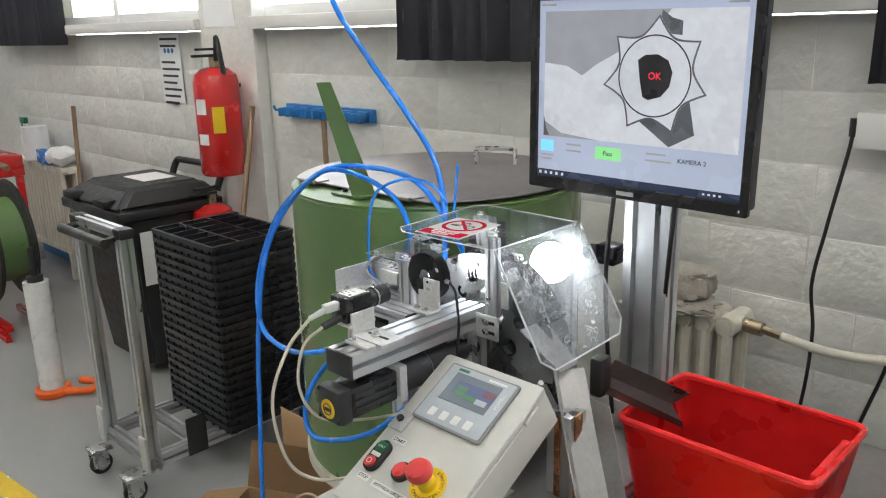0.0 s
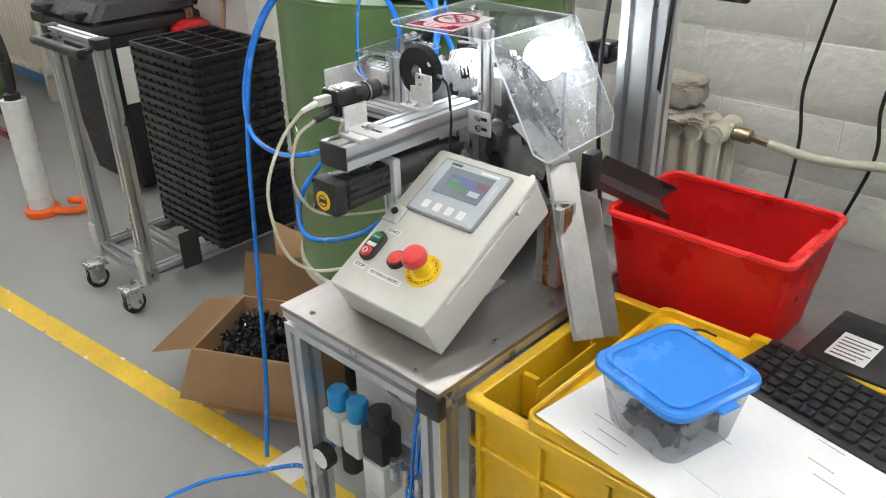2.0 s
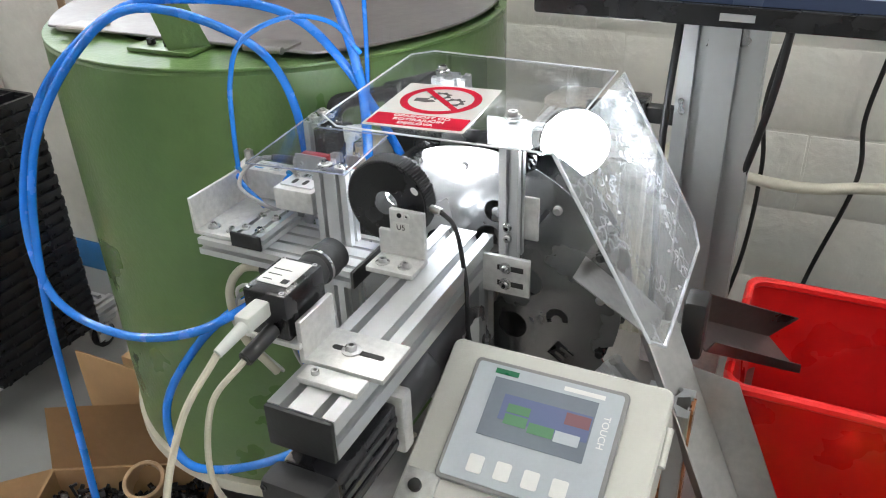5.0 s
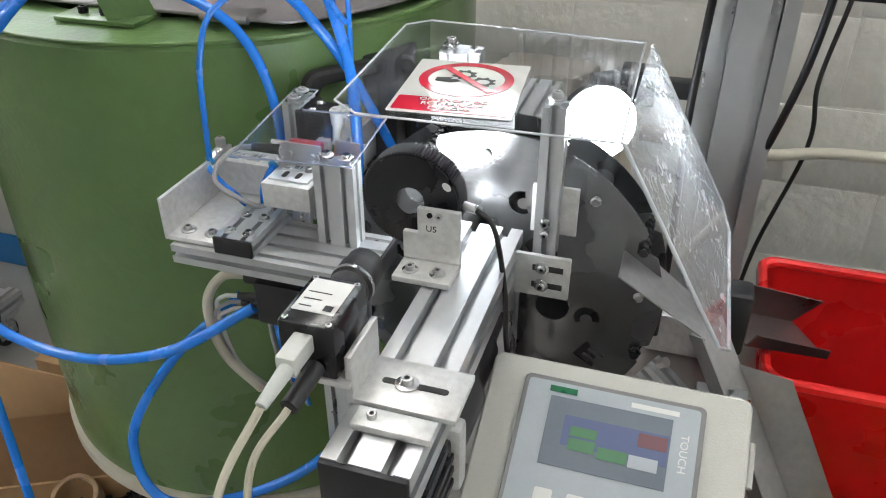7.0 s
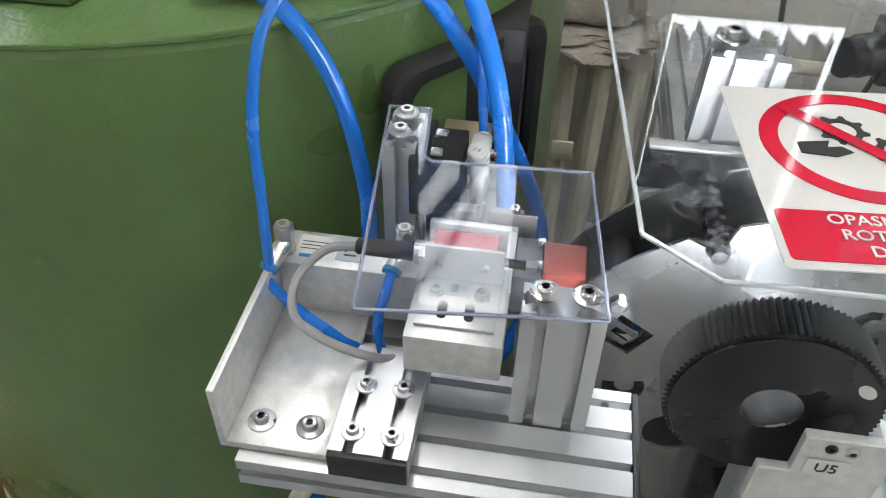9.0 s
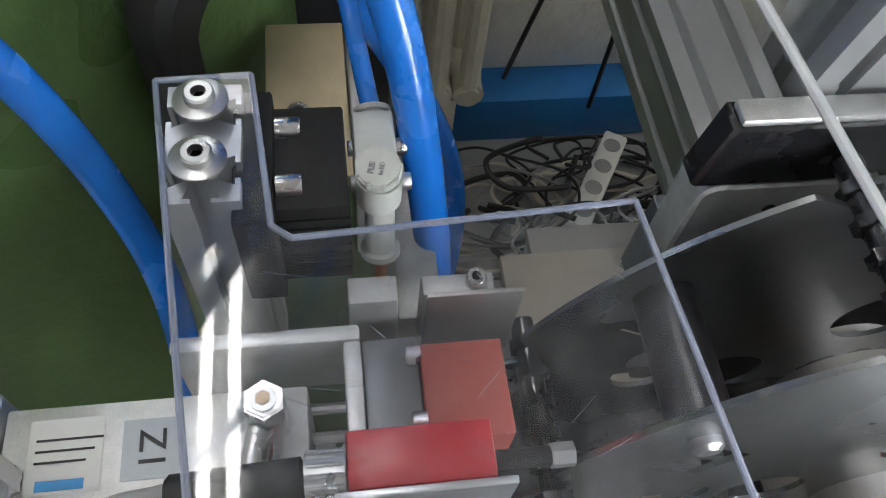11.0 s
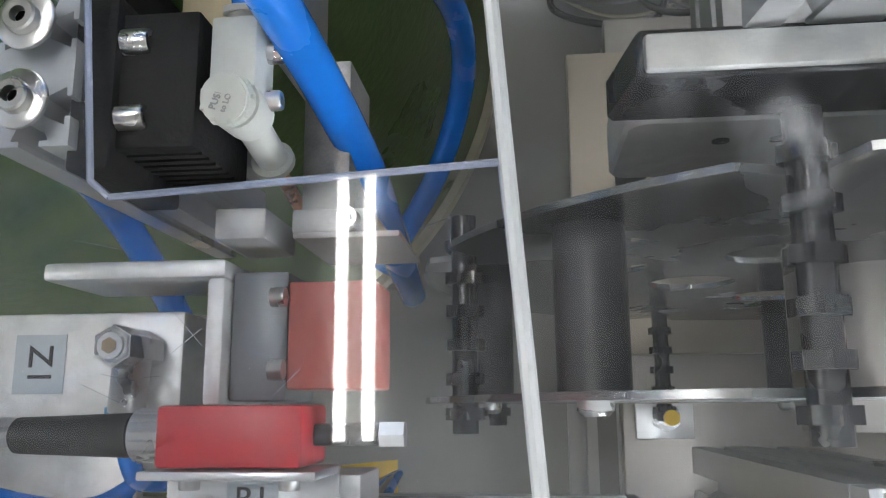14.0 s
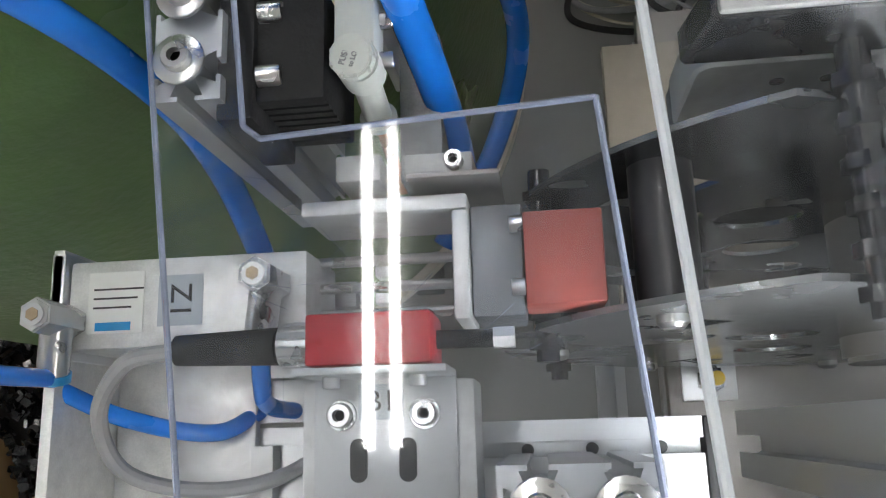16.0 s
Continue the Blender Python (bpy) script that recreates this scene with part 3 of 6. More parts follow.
part("sheet", box(-3.36, -3.1, WY - 0.074, WY - 0.071, 1.66, 1.9), "paper", nt2)

# blue tool rack on the wall
rk = thing("tool_rack", (-2.45, WY - 0.02, 1.28), "blue plastic broom holder rack on the wall", "tool rack")
part("rail", box(-2.80, -2.20, WY - 0.025, WY - 0.001, 1.26, 1.315, 0.004), "blue_rack", rk)
for k in range(6):
    x = -2.75 + 0.1 * k
    part("clamp", join(box(x - 0.03, x - 0.018, WY - 0.085, WY - 0.025, 1.262, 1.30, 0.004), box(x + 0.018, x + 0.03, WY - 0.085, WY - 0.025, 1.262, 1.30, 0.004), box(x - 0.03, x + 0.03, WY - 0.04, WY - 0.025, 1.262, 1.305, 0.003)), "blue_rack", rk)
part("hook", sweep([(-2.80, WY - 0.03, 1.29), (-2.84, WY - 0.05, 1.285), (-2.86, WY - 0.05, 1.30)], 0.006), "blue_rack", rk)
solo("broom_handle", rod((-2.48, WY - 0.06, 0.0), (-2.48, WY - 0.06, 1.27), 0.012, seg=12), "wood", "wooden broom handle hanging in the blue rack", "broom")
solo("broom_handle", rod((-2.98, 1.95, 0.0), (-2.96, 2.2, 1.30), 0.013, seg=12), "wood", "wooden handle leaning on the wall pillar", "broom")
solo("broom_handle", rod((-4.95, 2.1, 0.0), (-5.05, 2.2, 1.20), 0.014, seg=12), "wood", "wooden handle leaning on the wall", "broom")

# wheeled rubbish bin
rb = thing("rubbish_bin", (-3.55, 1.92, 0), "black wheeled plastic rubbish bin with a closed lid", "rubbish bin")
bm = box(-3.85, -3.27, 1.66, 2.14, 0.03, 0.82)
for v in bm.verts:
    if v.co.z < 0.4:
        v.co.x = -3.52 + (v.co.x + 3.56) * 0.78
        v.co.y = 1.90 + (v.co.y - 1.90) * 0.75
bmesh.ops.bevel(bm, geom=bm.edges[:], offset=0.03, segments=3, affect="EDGES")
part("body", bm, "black", rb)
part("rim", box(-3.89, -3.23, 1.62, 2.16, 0.80, 0.85, 0.012), "black", rb)
bm = box(-3.90, -3.22, 1.61, 2.17, 0.851, 0.94)
for v in bm.verts:
    if v.co.z > 0.9:
        v.co.x = -3.56 + (v.co.x + 3.56) * 0.72
        v.co.y = 1.92 + (v.co.y - 1.90) * 0.66
bmesh.ops.bevel(bm, geom=bm.edges[:], offset=0.025, segments=3, affect="EDGES")
lid = part("lid", bm, "black", rb)
part("lid_sticker", box(-3.66, -3.44, 1.86, 2.03, 0.9405, 0.943), "label", lid, "pale worn sticker")
part("lid_grip", box(-3.45, -3.33, 1.60, 1.67, 0.86, 0.90, 0.012), "black", lid)
part("lid_grip", box(-3.80, -3.68, 1.60, 1.67, 0.86, 0.90, 0.012), "black", lid)
part("push_bar", sweep([(-3.80, 2.18, 0.86), (-3.79, 2.22, 0.96), (-3.70, 2.22, 0.975), (-3.42, 2.22, 0.975), (-3.33, 2.22, 0.96), (-3.32, 2.18, 0.86)], 0.018), "black", rb)
part("notice", box(-3.252, -3.249, 1.72, 1.9, 0.48, 0.74), "label", rb, "white notice sheet with a blue mark")
for x in (-3.80, -3.30):
    part("wheel", rod((x - 0.02, 2.12, 0.10), (x + 0.02, 2.12, 0.10), 0.10, seg=24, bevel=0.01), "rubber", rb)

# odds and ends at the far end
solo("paper_roll", lathe([(0.02, 0.0), (0.085, 0.0), (0.085, 0.23), (0.02, 0.23)], Matrix.Translation((-5.72, 2.17, 0.80))), "paper", "white paper towel roll on the radiator", "paper roll")
sb = thing("spray_bottle", (-5.88, 2.17, 0.80), "white spray bottle with a green trigger", "spray bottle")
part("bottle", lathe([(0.04, 0), (0.045, 0.02), (0.045, 0.15), (0.018, 0.21), (0.016, 0.24)], Matrix.Translation((-5.88, 2.17, 0.80))), "white", sb)
part("trigger", join(box(-5.95, -5.85, 2.155, 2.185, 1.04, 1.085, 0.006), box(-5.94, -5.925, 2.16, 2.18, 0.98, 1.05, 0.004)), "green_button", sb, "green trigger head")
bg = thing("cloth_box", (-4.75, 2.18, 0.80), "blue box with white cloth on the radiator", "cloth box")
part("carton", box(-5.55, -5.36, 2.10, 2.25, 0.80, 0.89, 0.004), "blue_lid", bg)
bm = bmesh.new()
bmesh.ops.create_icosphere(bm, subdivisions=3, radius=1)
for v in bm.verts:
    v.co = Vector((-5.30 + 0.12 * v.co.x, 2.17 + 0.10 * v.co.y, 0.86 + 0.06 * v.co.z)) + 0.03 * Vector((noise.noise(v.co * 2), 0, noise.noise(v.co * 3 + Vector((5, 0, 0)))))
part("cloth", bm, "paper", bg, "crumpled white cloth")

# red tool trolley and cable reel at the far end
rt = thing("tool_trolley", (-5.3, 1.6, 0), "red metal tool trolley with tools on top", "tool trolley")
part("tray", box(-5.75, -5.05, 1.45, 1.85, 0.80, 0.93, 0.008), "red_paint", rt)
for x in (-5.72, -5.08):
    for y in (1.48, 1.82):
        part("leg", box(x - 0.02, x + 0.02, y - 0.02, y + 0.02, 0.02, 0.80, 0.003), "red_paint", rt)
part("foot_bar", box(-5.5, -4.45, 1.42, 1.46, 0.02, 0.06, 0.003), "red_paint", rt)
part("push_handle", rod((-5.05, 1.65, 0.93), (-4.75, 1.66, 0.90), 0.018, seg=12), "wood", rt, "worn wooden handle")
pt = thing("power_tool", (-5.3, 1.6, 0.93), "red and black cordless power tool on the trolley", "power tool")
part("battery", box(-5.36, -5.12, 1.55, 1.68, 1.0, 1.13, 0.015), "red_paint", pt)
part("body", box(-5.6, -5.2, 1.56, 1.70, 0.93, 1.0, 0.02), "blue_rack", pt)
part("grip", box(-5.30, -5.24, 1.54, 1.69, 1.0, 1.14, 0.01), "black", pt)

cr = thing("strapping_reel", (-4.35, 1.50, 0), "large black reel wound with green strap", "reel")
for y in (1.42, 1.60):
    part("flange", rod((-4.62, y - 0.01, 0.52), (-4.62, y + 0.01, 0.52), 0.34, seg=40, bevel=0.006), "black", cr)
part("winding", rod((-4.62, 1.43, 0.52), (-4.62, 1.59, 0.52), 0.24, seg=36), "green", cr, "wound green strap")
part("stand", join(box(-4.66, -4.58, 1.38, 1.40, 0.0, 0.52), box(-4.9, -4.34, 1.38, 1.41, 0.0, 0.04, 0.003), box(-4.9, -4.34, 1.62, 1.65, 0.0, 0.04, 0.003), box(-4.66, -4.58, 1.62, 1.64, 0.0, 0.52)), "red_paint", cr, "red steel stand")

fr = thing("film_dispenser", (-3.48, 1.31, 0), "white stretch film roll on an orange hand dispenser", "film roll")
part("base", join(lathe([(0.075, 0), (0.08, 0.01), (0.08, 0.03), (0.07, 0.04)], Matrix.Translation((-3.48, 1.31, 0))), sweep([(-3.42, 1.34, 0.02), (-3.32, 1.42, 0.03), (-3.34, 1.46, 0.05), (-3.42, 1.42, 0.05)], 0.018)), "orange", fr, "orange plastic base and grip")
part("film", lathe([(0.02, 0.04), (0.055, 0.04), (0.055, 0.56), (0.02, 0.56)], Matrix.Translation((-3.48, 1.31, 0))), "film", fr)
part("collar", lathe([(0.035, 0.56), (0.035, 0.585), (0.02, 0.59)], Matrix.Translation((-3.48, 1.31, 0))), "black", fr)
part("top_grip", rod((-3.48, 1.31, 0.585), (-3.48, 1.31, 0.72), 0.017, 0.013, 14, 0.004), "black", fr, "black hand grip")

# trolley of slotted profile with a stack of black trays
tr = thing("transport_trolley", (-2.45, 1.5, 0), "aluminium profile transport trolley with rubber castors", "trolley")
for x in (-2.30, -2.66):
    part("post", profile((x, 1.235, 0.10), (x, 1.235, 0.975), 0.045, 0.045, 1, 1), "alu", tr)
part("top_rail", profile((-2.68, 1.235, 0.99), (-2.28, 1.235, 0.99), 0.045, 0.03, 1, 1, (0, 1, 0)), "alu", tr)
for x in (-2.30, -2.66):
    part("corner_cap", box(x - 0.028, x + 0.028, 1.21, 1.262, 0.972, 1.008, 0.006), "black", tr)
part("push_handle", join(rod((-2.30, 1.17, 0.965), (-2.66, 1.17, 0.965), 0.017, seg=14), rod((-2.32, 1.17, 0.965), (-2.32, 1.22, 0.975), 0.013, seg=10), rod((-2.64, 1.17, 0.965), (-2.64, 1.22, 0.975), 0.013, seg=10)), "black", tr, "black plastic push handle")
for x in (-2.30, -2.66):
    part("side_rail", profile((x, 1.21, 0.135), (x, 2.0, 0.135), 0.045, 0.045, 1, 1), "alu", tr)
for y in (1.235, 1.42, 1.97):
    part("cross_rail", profile((-2.64, y, 0.135), (-2.32, y, 0.135), 0.04, 0.04, 1, 1, (0, 1, 0)), "alu", tr)
for x in (-2.30, -2.66):
    part("gusset", box(x - 0.024, x + 0.024, 1.20, 1.212, 0.10, 0.24, 0.003), "alu_white", tr)
part("stop_plate", box(-2.276, -2.268, 1.36, 1.44, 0.11, 0.26, 0.003), "dark_steel", tr)
for x in (-2.31, -2.60):
    for y in (1.16, 1.93):
        cst = part("castor", join(box(x - 0.035, x + 0.035, y - 0.04, y + 0.04, 0.098, 0.112, 0.003), box(x - 0.022, x - 0.017, y - 0.035, y + 0.025, 0.035, 0.10), box(x + 0.017, x + 0.022, y - 0.035, y + 0.025, 0.035, 0.10)), "chrome", tr, "zinc plated castor fork")
        part("tyre", rod((x - 0.014, y, 0.042), (x + 0.014, y, 0.042), 0.042, seg=24, bevel=0.006), "rubber", cst)
        part("hub", rod((x - 0.016, y, 0.042), (x + 0.016, y, 0.042), 0.024, seg=16), "chrome", cst)


def tray():
    t = thing("plastic_tray", (0, 0, 0), "black plastic tray in a stack on the trolley", "tray", "stacked trays")
    w, d, h = 0.46, 0.36, 0.033
    rim = plate(rounded(-w / 2, w / 2, -d / 2, d / 2, 0.02), h * 0.56, Matrix.Translation((0, 0, h * 0.42)), holes=[[(-w / 2 + 0.012, -d / 2 + 0.012), (w / 2 - 0.012, -d / 2 + 0.012), (w / 2 - 0.012, d / 2 - 0.012), (-w / 2 + 0.012, d / 2 - 0.012)]])
    part("rim", rim, "tray", t, local=True)
    part("side_wall", join(box(-w / 2 + 0.008, w / 2 - 0.008, -d / 2 + 0.008, -d / 2 + 0.014, 0, h * 0.7), box(-w / 2 + 0.008, w / 2 - 0.008, d / 2 - 0.014, d / 2 - 0.008, 0, h * 0.7),
                           box(-w / 2 + 0.008, -w / 2 + 0.014, -d / 2 + 0.014, d / 2 - 0.014, 0, h * 0.7), box(w / 2 - 0.014, w / 2 - 0.008, -d / 2 + 0.014, d / 2 - 0.014, 0, h * 0.7)), "tray", t, local=True)
    part("floor_panel", box(-w / 2 + 0.014, w / 2 - 0.014, -d / 2 + 0.014, d / 2 - 0.014, 0.002, 0.006), "tray", t, local=True)
    ribs = []
    for k in range(9):
        x = -w / 2 + w * (k + 0.5) / 9
        ribs += [box(x - 0.004, x + 0.004, s * d / 2 - 0.005, s * d / 2 + 0.005, 0.002, h * 0.44) for s in (-0.978, 0.978)]
    for k in range(7):
        y = -d / 2 + d * (k + 0.5) / 7
        ribs += [box(s * w / 2 - 0.005, s * w / 2 + 0.005, y - 0.004, y + 0.004, 0.002, h * 0.44) for s in (-0.982, 0.982)]
    for r in ribs:
        part("rib", r, "tray", t, local=True)
    grid = [box(x - 0.004, x + 0.004, -d / 2 + 0.012, d / 2 - 0.012, 0.006, h) for x in (-0.155, -0.078, 0, 0.078, 0.155)]
    grid += [box(-w / 2 + 0.012, w / 2 - 0.012, y - 0.004, y + 0.004, 0.006, h - 0.001) for y in (-0.06, 0.06)]
    for g in grid:
        part("divider", g, "tray", t, local=True)
    return t


first = tray()
first.matrix_basis = pose(-2.425, 1.675, 0.165)
for k in range(1, 22):
    copy_thing(first, pose(-2.425 + random.uniform(-0.0015, 0.0015), 1.675 + random.uniform(-0.0015, 0.0015), 0.165 + 0.0335 * k, 0, 0, random.uniform(-0.15, 0.15)))

# cardboard box of black clips
cb = thing("cardboard_box", (-1.52, 1.25, 0), "open brown cardboard box full of black plastic clips", "cardboard box", m=pose(-1.52, 1.25, 0, 0, 0, 27))
L, W, Hh = 0.20, 0.16, 0.22
for nme, b in (("side", box(-L, L, -W, -W + 0.006, 0, Hh)), ("side", box(-L, L, W - 0.006, W, 0, Hh)), ("side", box(-L, -L + 0.006, -W + 0.006, W - 0.006, 0, Hh)), ("side", box(L - 0.006, L, -W + 0.006, W - 0.006, 0, Hh)), ("bottom", box(-L + 0.006, L - 0.006, -W + 0.006, W - 0.006, 0.0, 0.006))):
    part(nme, b, "card", cb, local=True)


def flap(a, b, out, drop, lean):
    a, b, out = Vector(a), Vector(b), Vector(out)
    c = [a, b, b + out + Vector((0, 0, drop)), a + out + Vector((0, 0, drop)) + lean * (b - a)]
    bm = bmesh.new()
    vs = [bm.verts.new(p) for p in c]
    bm.faces.new(vs)
    bmesh.ops.solidify(bm, geom=bm.faces[:], thickness=0.005)
    part("flap", bm, "card", cb, local=True)


flap((-L, -W, Hh), (L, -W, Hh), (0.0, -0.10, 0), -0.11, 0.0)
flap((-L, -W, Hh), (-L, W, Hh), (-0.15, 0, 0), -0.04, 0.0)
flap((L, -W, Hh), (L, W, Hh), (0.03, 0, 0), 0.12, 0.0)
flap((-L, W, Hh), (L, W, Hh), (0, 0.05, 0), 0.14, 0.0)
bm = bmesh.new()
for k in range(420):
    p = Vector((random.uniform(-L + 0.02, L - 0.02), random.uniform(-W + 0.02, W - 0.02), Hh - 0.075 + random.uniform(0, 0.035)))
    m = Matrix.Translation(p) @ Euler((random.uniform(0, 6), random.uniform(0, 6), random.uniform(0, 6))).to_matrix().to_4x4()
    bmesh.ops.create_cube(bm, size=1, matrix=m @ Matrix.Diagonal((0.034, 0.010, 0.006, 1)))
    bmesh.ops.create_cube(bm, size=1, matrix=m @ Matrix.Translation((0.012, 0, 0.007)) @ Matrix.Diagonal((0.006, 0.014, 0.014, 1)))
heap = part("clip_heap", bm, "black_gloss", None)
heap.matrix_basis = cb.matrix_basis.copy()
tagged(heap, "heap of small black plastic clips in the box", "plastic clips", kind="stuff")
part("fill_base", box(-L + 0.01, L - 0.01, -W + 0.01, W - 0.01, 0.006, Hh - 0.085), "black", cb, local=True)
tp = part("packing_tape", plate(circle(0, 0, 0.048, 30), 0.05, pose(-1.56, 1.38, 0.17, 20, 10, 0), 0.002, holes=[circle(0, 0, 0.038, 30)]), "tape")
tagged(tp, "roll of brown packing tape in the box", "tape roll")
cb2 = thing("cardboard_box", (-1.6, 1.75, 0), "brown cardboard box behind the clip box", "cardboard box")
part("carton", box(-1.85, -1.50, 1.62, 1.95, 0, 0.30, 0.004), "card", cb2)
part("flap", box(-1.85, -1.50, 1.50, 1.505, 0.18, 0.40, 0.001), "card", cb2)
solo("paper_scrap", box(-1.26, -1.15, 0.99, 1.1, 0.0, 0.003), "paper", "white paper sheet lying on the floor", "paper")


# ---- the hopper ----
HX, HY, HR = -1.163, 1.59, 0.374
hp = thing("parts_hopper", (HX, HY, 0), "large green painted steel parts hopper with a grey lid", "hopper")
T = Matrix.Translation((HX, HY, 0))
part("shell", lathe([(HR - 0.01, 0.53), (HR, 0.535), (HR, 1.245), (HR - 0.004, 1.25), (HR - 0.03, 1.25), (HR - 0.03, 0.56)], T, 96), "green", hp)
part("base_ring", lathe([(HR - 0.03, 0.505), (HR + 0.008, 0.505), (HR + 0.008, 0.53), (HR - 0.03, 0.53)], T, 96), "cream", hp, "pale base ring")
part("drive_housing", lathe([(0.26, 0.30), (0.28, 0.31), (0.28, 0.50), (0.26, 0.504)], T, 48), "dark_steel", hp, "dark drive housing")
for k in range(4):
    a = radians(45 + 90 * k)
    part("leg", box(HX + 0.27 * math.cos(a) - 0.025, HX + 0.27 * math.cos(a) + 0.025, HY + 0.27 * math.sin(a) - 0.025, HY + 0.27 * math.sin(a) + 0.025, 0.0, 0.504, 0.004), "dark_steel", hp)
lid = part("lid", plate([(x, y) for x, y in circle(0, 0, HR - 0.012, 96) if y > -0.285] , 0.004, Matrix.Translation((HX, HY, 1.262)), 0.001), "lid_grey", hp, "worn grey sheet steel lid")
part("top_flange", plate(circle(0, 0, HR, 96), 0.004, Matrix.Translation((HX, HY, 1.2505)), 0.001, holes=[circle(0, 0, HR - 0.10, 64)]), "green", hp)
for x in (-1.33, -0.99):
    part("hinge", join(box(x - 0.03, x + 0.03, 1.300, 1.345, 1.2655, 1.269), rod((x - 0.03, 1.302, 1.268), (x + 0.03, 1.302, 1.268), 0.005, seg=10)), "steel", lid, "small steel hinge")
part("lid_handle", sweep([(-1.17, 1.755, 1.265), (-1.17, 1.755, 1.300), (-1.163, 1.76, 1.308), (-1.085, 1.805, 1.308), (-1.078, 1.81, 1.300), (-1.078, 1.81, 1.265)], 0.006), "chrome", lid, "chrome bow handle")
br = part("hose_bracket", join(box(-1.20, -1.09, 1.272, 1.325, 1.2555, 1.261, 0.001), plate([(-0.028, 0), (0.028, 0), (0.016, 0.27), (-0.016, 0.27)], 0.006, basis((-1.112, 1.300, 1.26), (0.72, 0.69, 0), (-0.22, -0.19, 0.95)))), "green", hp, "green flat steel bracket standing on the rim")
for x in (-1.175, -1.145):
    screw(br, (x, 1.295, 1.261), r=0.006, h=0.008, material="black_gloss")
part("outlet_frame", plate(rounded(-0.075, 0.075, -0.075, 0.075, 0.02), 0.02, basis((-0.862, 1.370, 1.137), (0.64, 0.77, 0), (0, 0, 1)), 0.004, holes=[rounded(-0.058, 0.058, -0.058, 0.058, 0.015)]), "rubber", hp, "black rubber edged outlet")
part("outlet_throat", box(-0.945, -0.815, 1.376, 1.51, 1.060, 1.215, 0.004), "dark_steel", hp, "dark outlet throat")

# ---- the machine table ----
mt = thing("machine_table", (-0.52, 1.13, 0), "stainless topped machine table on an aluminium profile frame", "table")
part("top", box(-0.704, -0.335, 0.745, 1.425, 0.862, 0.872, 0.002), "steel", mt, "brushed stainless steel top")
for x in (-0.682, -0.357):
    for y in (0.768, 1.400):
        part("leg", profile((x, y, 0.03), (x, y, 0.822), 0.04, 0.04, 1, 1), "alu", mt)
        part("foot", lathe([(0.025, 0), (0.025, 0.008), (0.008, 0.014), (0.008, 0.03)], Matrix.Translation((x, y, 0))), "black", mt)
for y in (0.768, 1.400):
    for z in (0.842, 0.18):
        part("rail", profile((-0.702, y, z), (-0.337, y, z), 0.04, 0.04, 1, 1, (0, 1, 0)) if z > 0.8 else profile((-0.662, y, z), (-0.377, y, z), 0.04, 0.04, 1, 1, (0, 1, 0)), "alu", mt)
for x in (-0.682, -0.357):
    for z in (0.842, 0.18):
        part("side_rail", profile((x, 0.79, z), (x, 1.379, z), 0.04, 0.04, 1, 1), "alu", mt)
part("corner_cap", box(-0.378, -0.333, 0.741, 0.76, 0.822, 0.861, 0.003), "black", mt)
part("inner_panel", box(-0.66, -0.38, 0.86, 0.866, 0.20, 0.82), "alu_white", mt, "pale inner mounting panel")
for x, y in ((-0.64, 0.765), (-0.40, 0.765), (-0.36, 0.90), (-0.36, 1.05), (-0.68, 0.86)):
    screw(mt, (x, y, 0.872), r=0.005, h=0.002, material="steel")

# air preparation unit in the frame
ap = thing("air_filter_regulator", (-0.56, 0.79, 0.6), "air filter regulator unit with blue knobs and a gauge", "air regulator")
for x, c in ((-0.625, "blue_knob"), (-0.575, "blue_knob")):
    part("knob", lathe([(0.018, 0), (0.020, 0.004), (0.020, 0.035), (0.017, 0.04)], Matrix.Translation((x, 0.79, 0.67)), 18), c, ap, "blue ribbed knob")
    part("regulator_body", box(x - 0.022, x + 0.022, 0.765, 0.815, 0.60, 0.668, 0.006), "fitting", ap)
part("valve_head", join(box(-0.545, -0.49, 0.765, 0.815, 0.62, 0.69, 0.008), rod((-0.517, 0.79, 0.69), (-0.517, 0.79, 0.72), 0.02, seg=16)), "black", ap, "black soft start valve")
part("valve_body", box(-0.545, -0.49, 0.765, 0.815, 0.55, 0.618, 0.006), "fitting", ap)
g = part("gauge", rod((-0.635, 0.765, 0.575), (-0.635, 0.742, 0.575), 0.024, seg=24, bevel=0.003), "black", ap, "round pressure gauge")
part("dial", rod((-0.635, 0.7418, 0.575), (-0.635, 0.7408, 0.575), 0.020, seg=24), "paper", g, "white gauge dial")
part("filter_bowl", lathe([(0.012, 0), (0.02, 0.01), (0.02, 0.06)], Matrix.Translation((-0.60, 0.79, 0.535)), 18), "black", ap)
part("mount_bar", box(-0.66, -0.39, 0.82, 0.83, 0.60, 0.64), "alu", ap)
for k in range(3):
    part("fitting", rod((-0.48 + 0.03 * k, 0.78, 0.60), (-0.48 + 0.03 * k, 0.78, 0.64), 0.008, seg=10), "chrome", ap)
for k in range(5):
    x = -0.46 + 0.012 * k
    solo("air_hose", sweep([(x - 0.02, 0.80, 0.62), (x, 0.79, 0.56), (x + 0.02, 0.78, 0.60), (x + 0.015, 0.80, 0.70), (x + 0.01 * k, 0.84, 0.80)], 0.003, 8), "blue", "thin blue air hose inside the table frame", "hose", "thin air hoses")
for k in range(4):
    solo("signal_cable", sweep([(-0.56 + 0.01 * k, 0.85, 0.82), (-0.54, 0.83, 0.77 - 0.01 * k), (-0.50, 0.82, 0.73), (-0.44 + 0.01 * k, 0.83, 0.69)], 0.002, 6), "cable_grey", "thin grey cable inside the table frame", "cable", "thin cables")

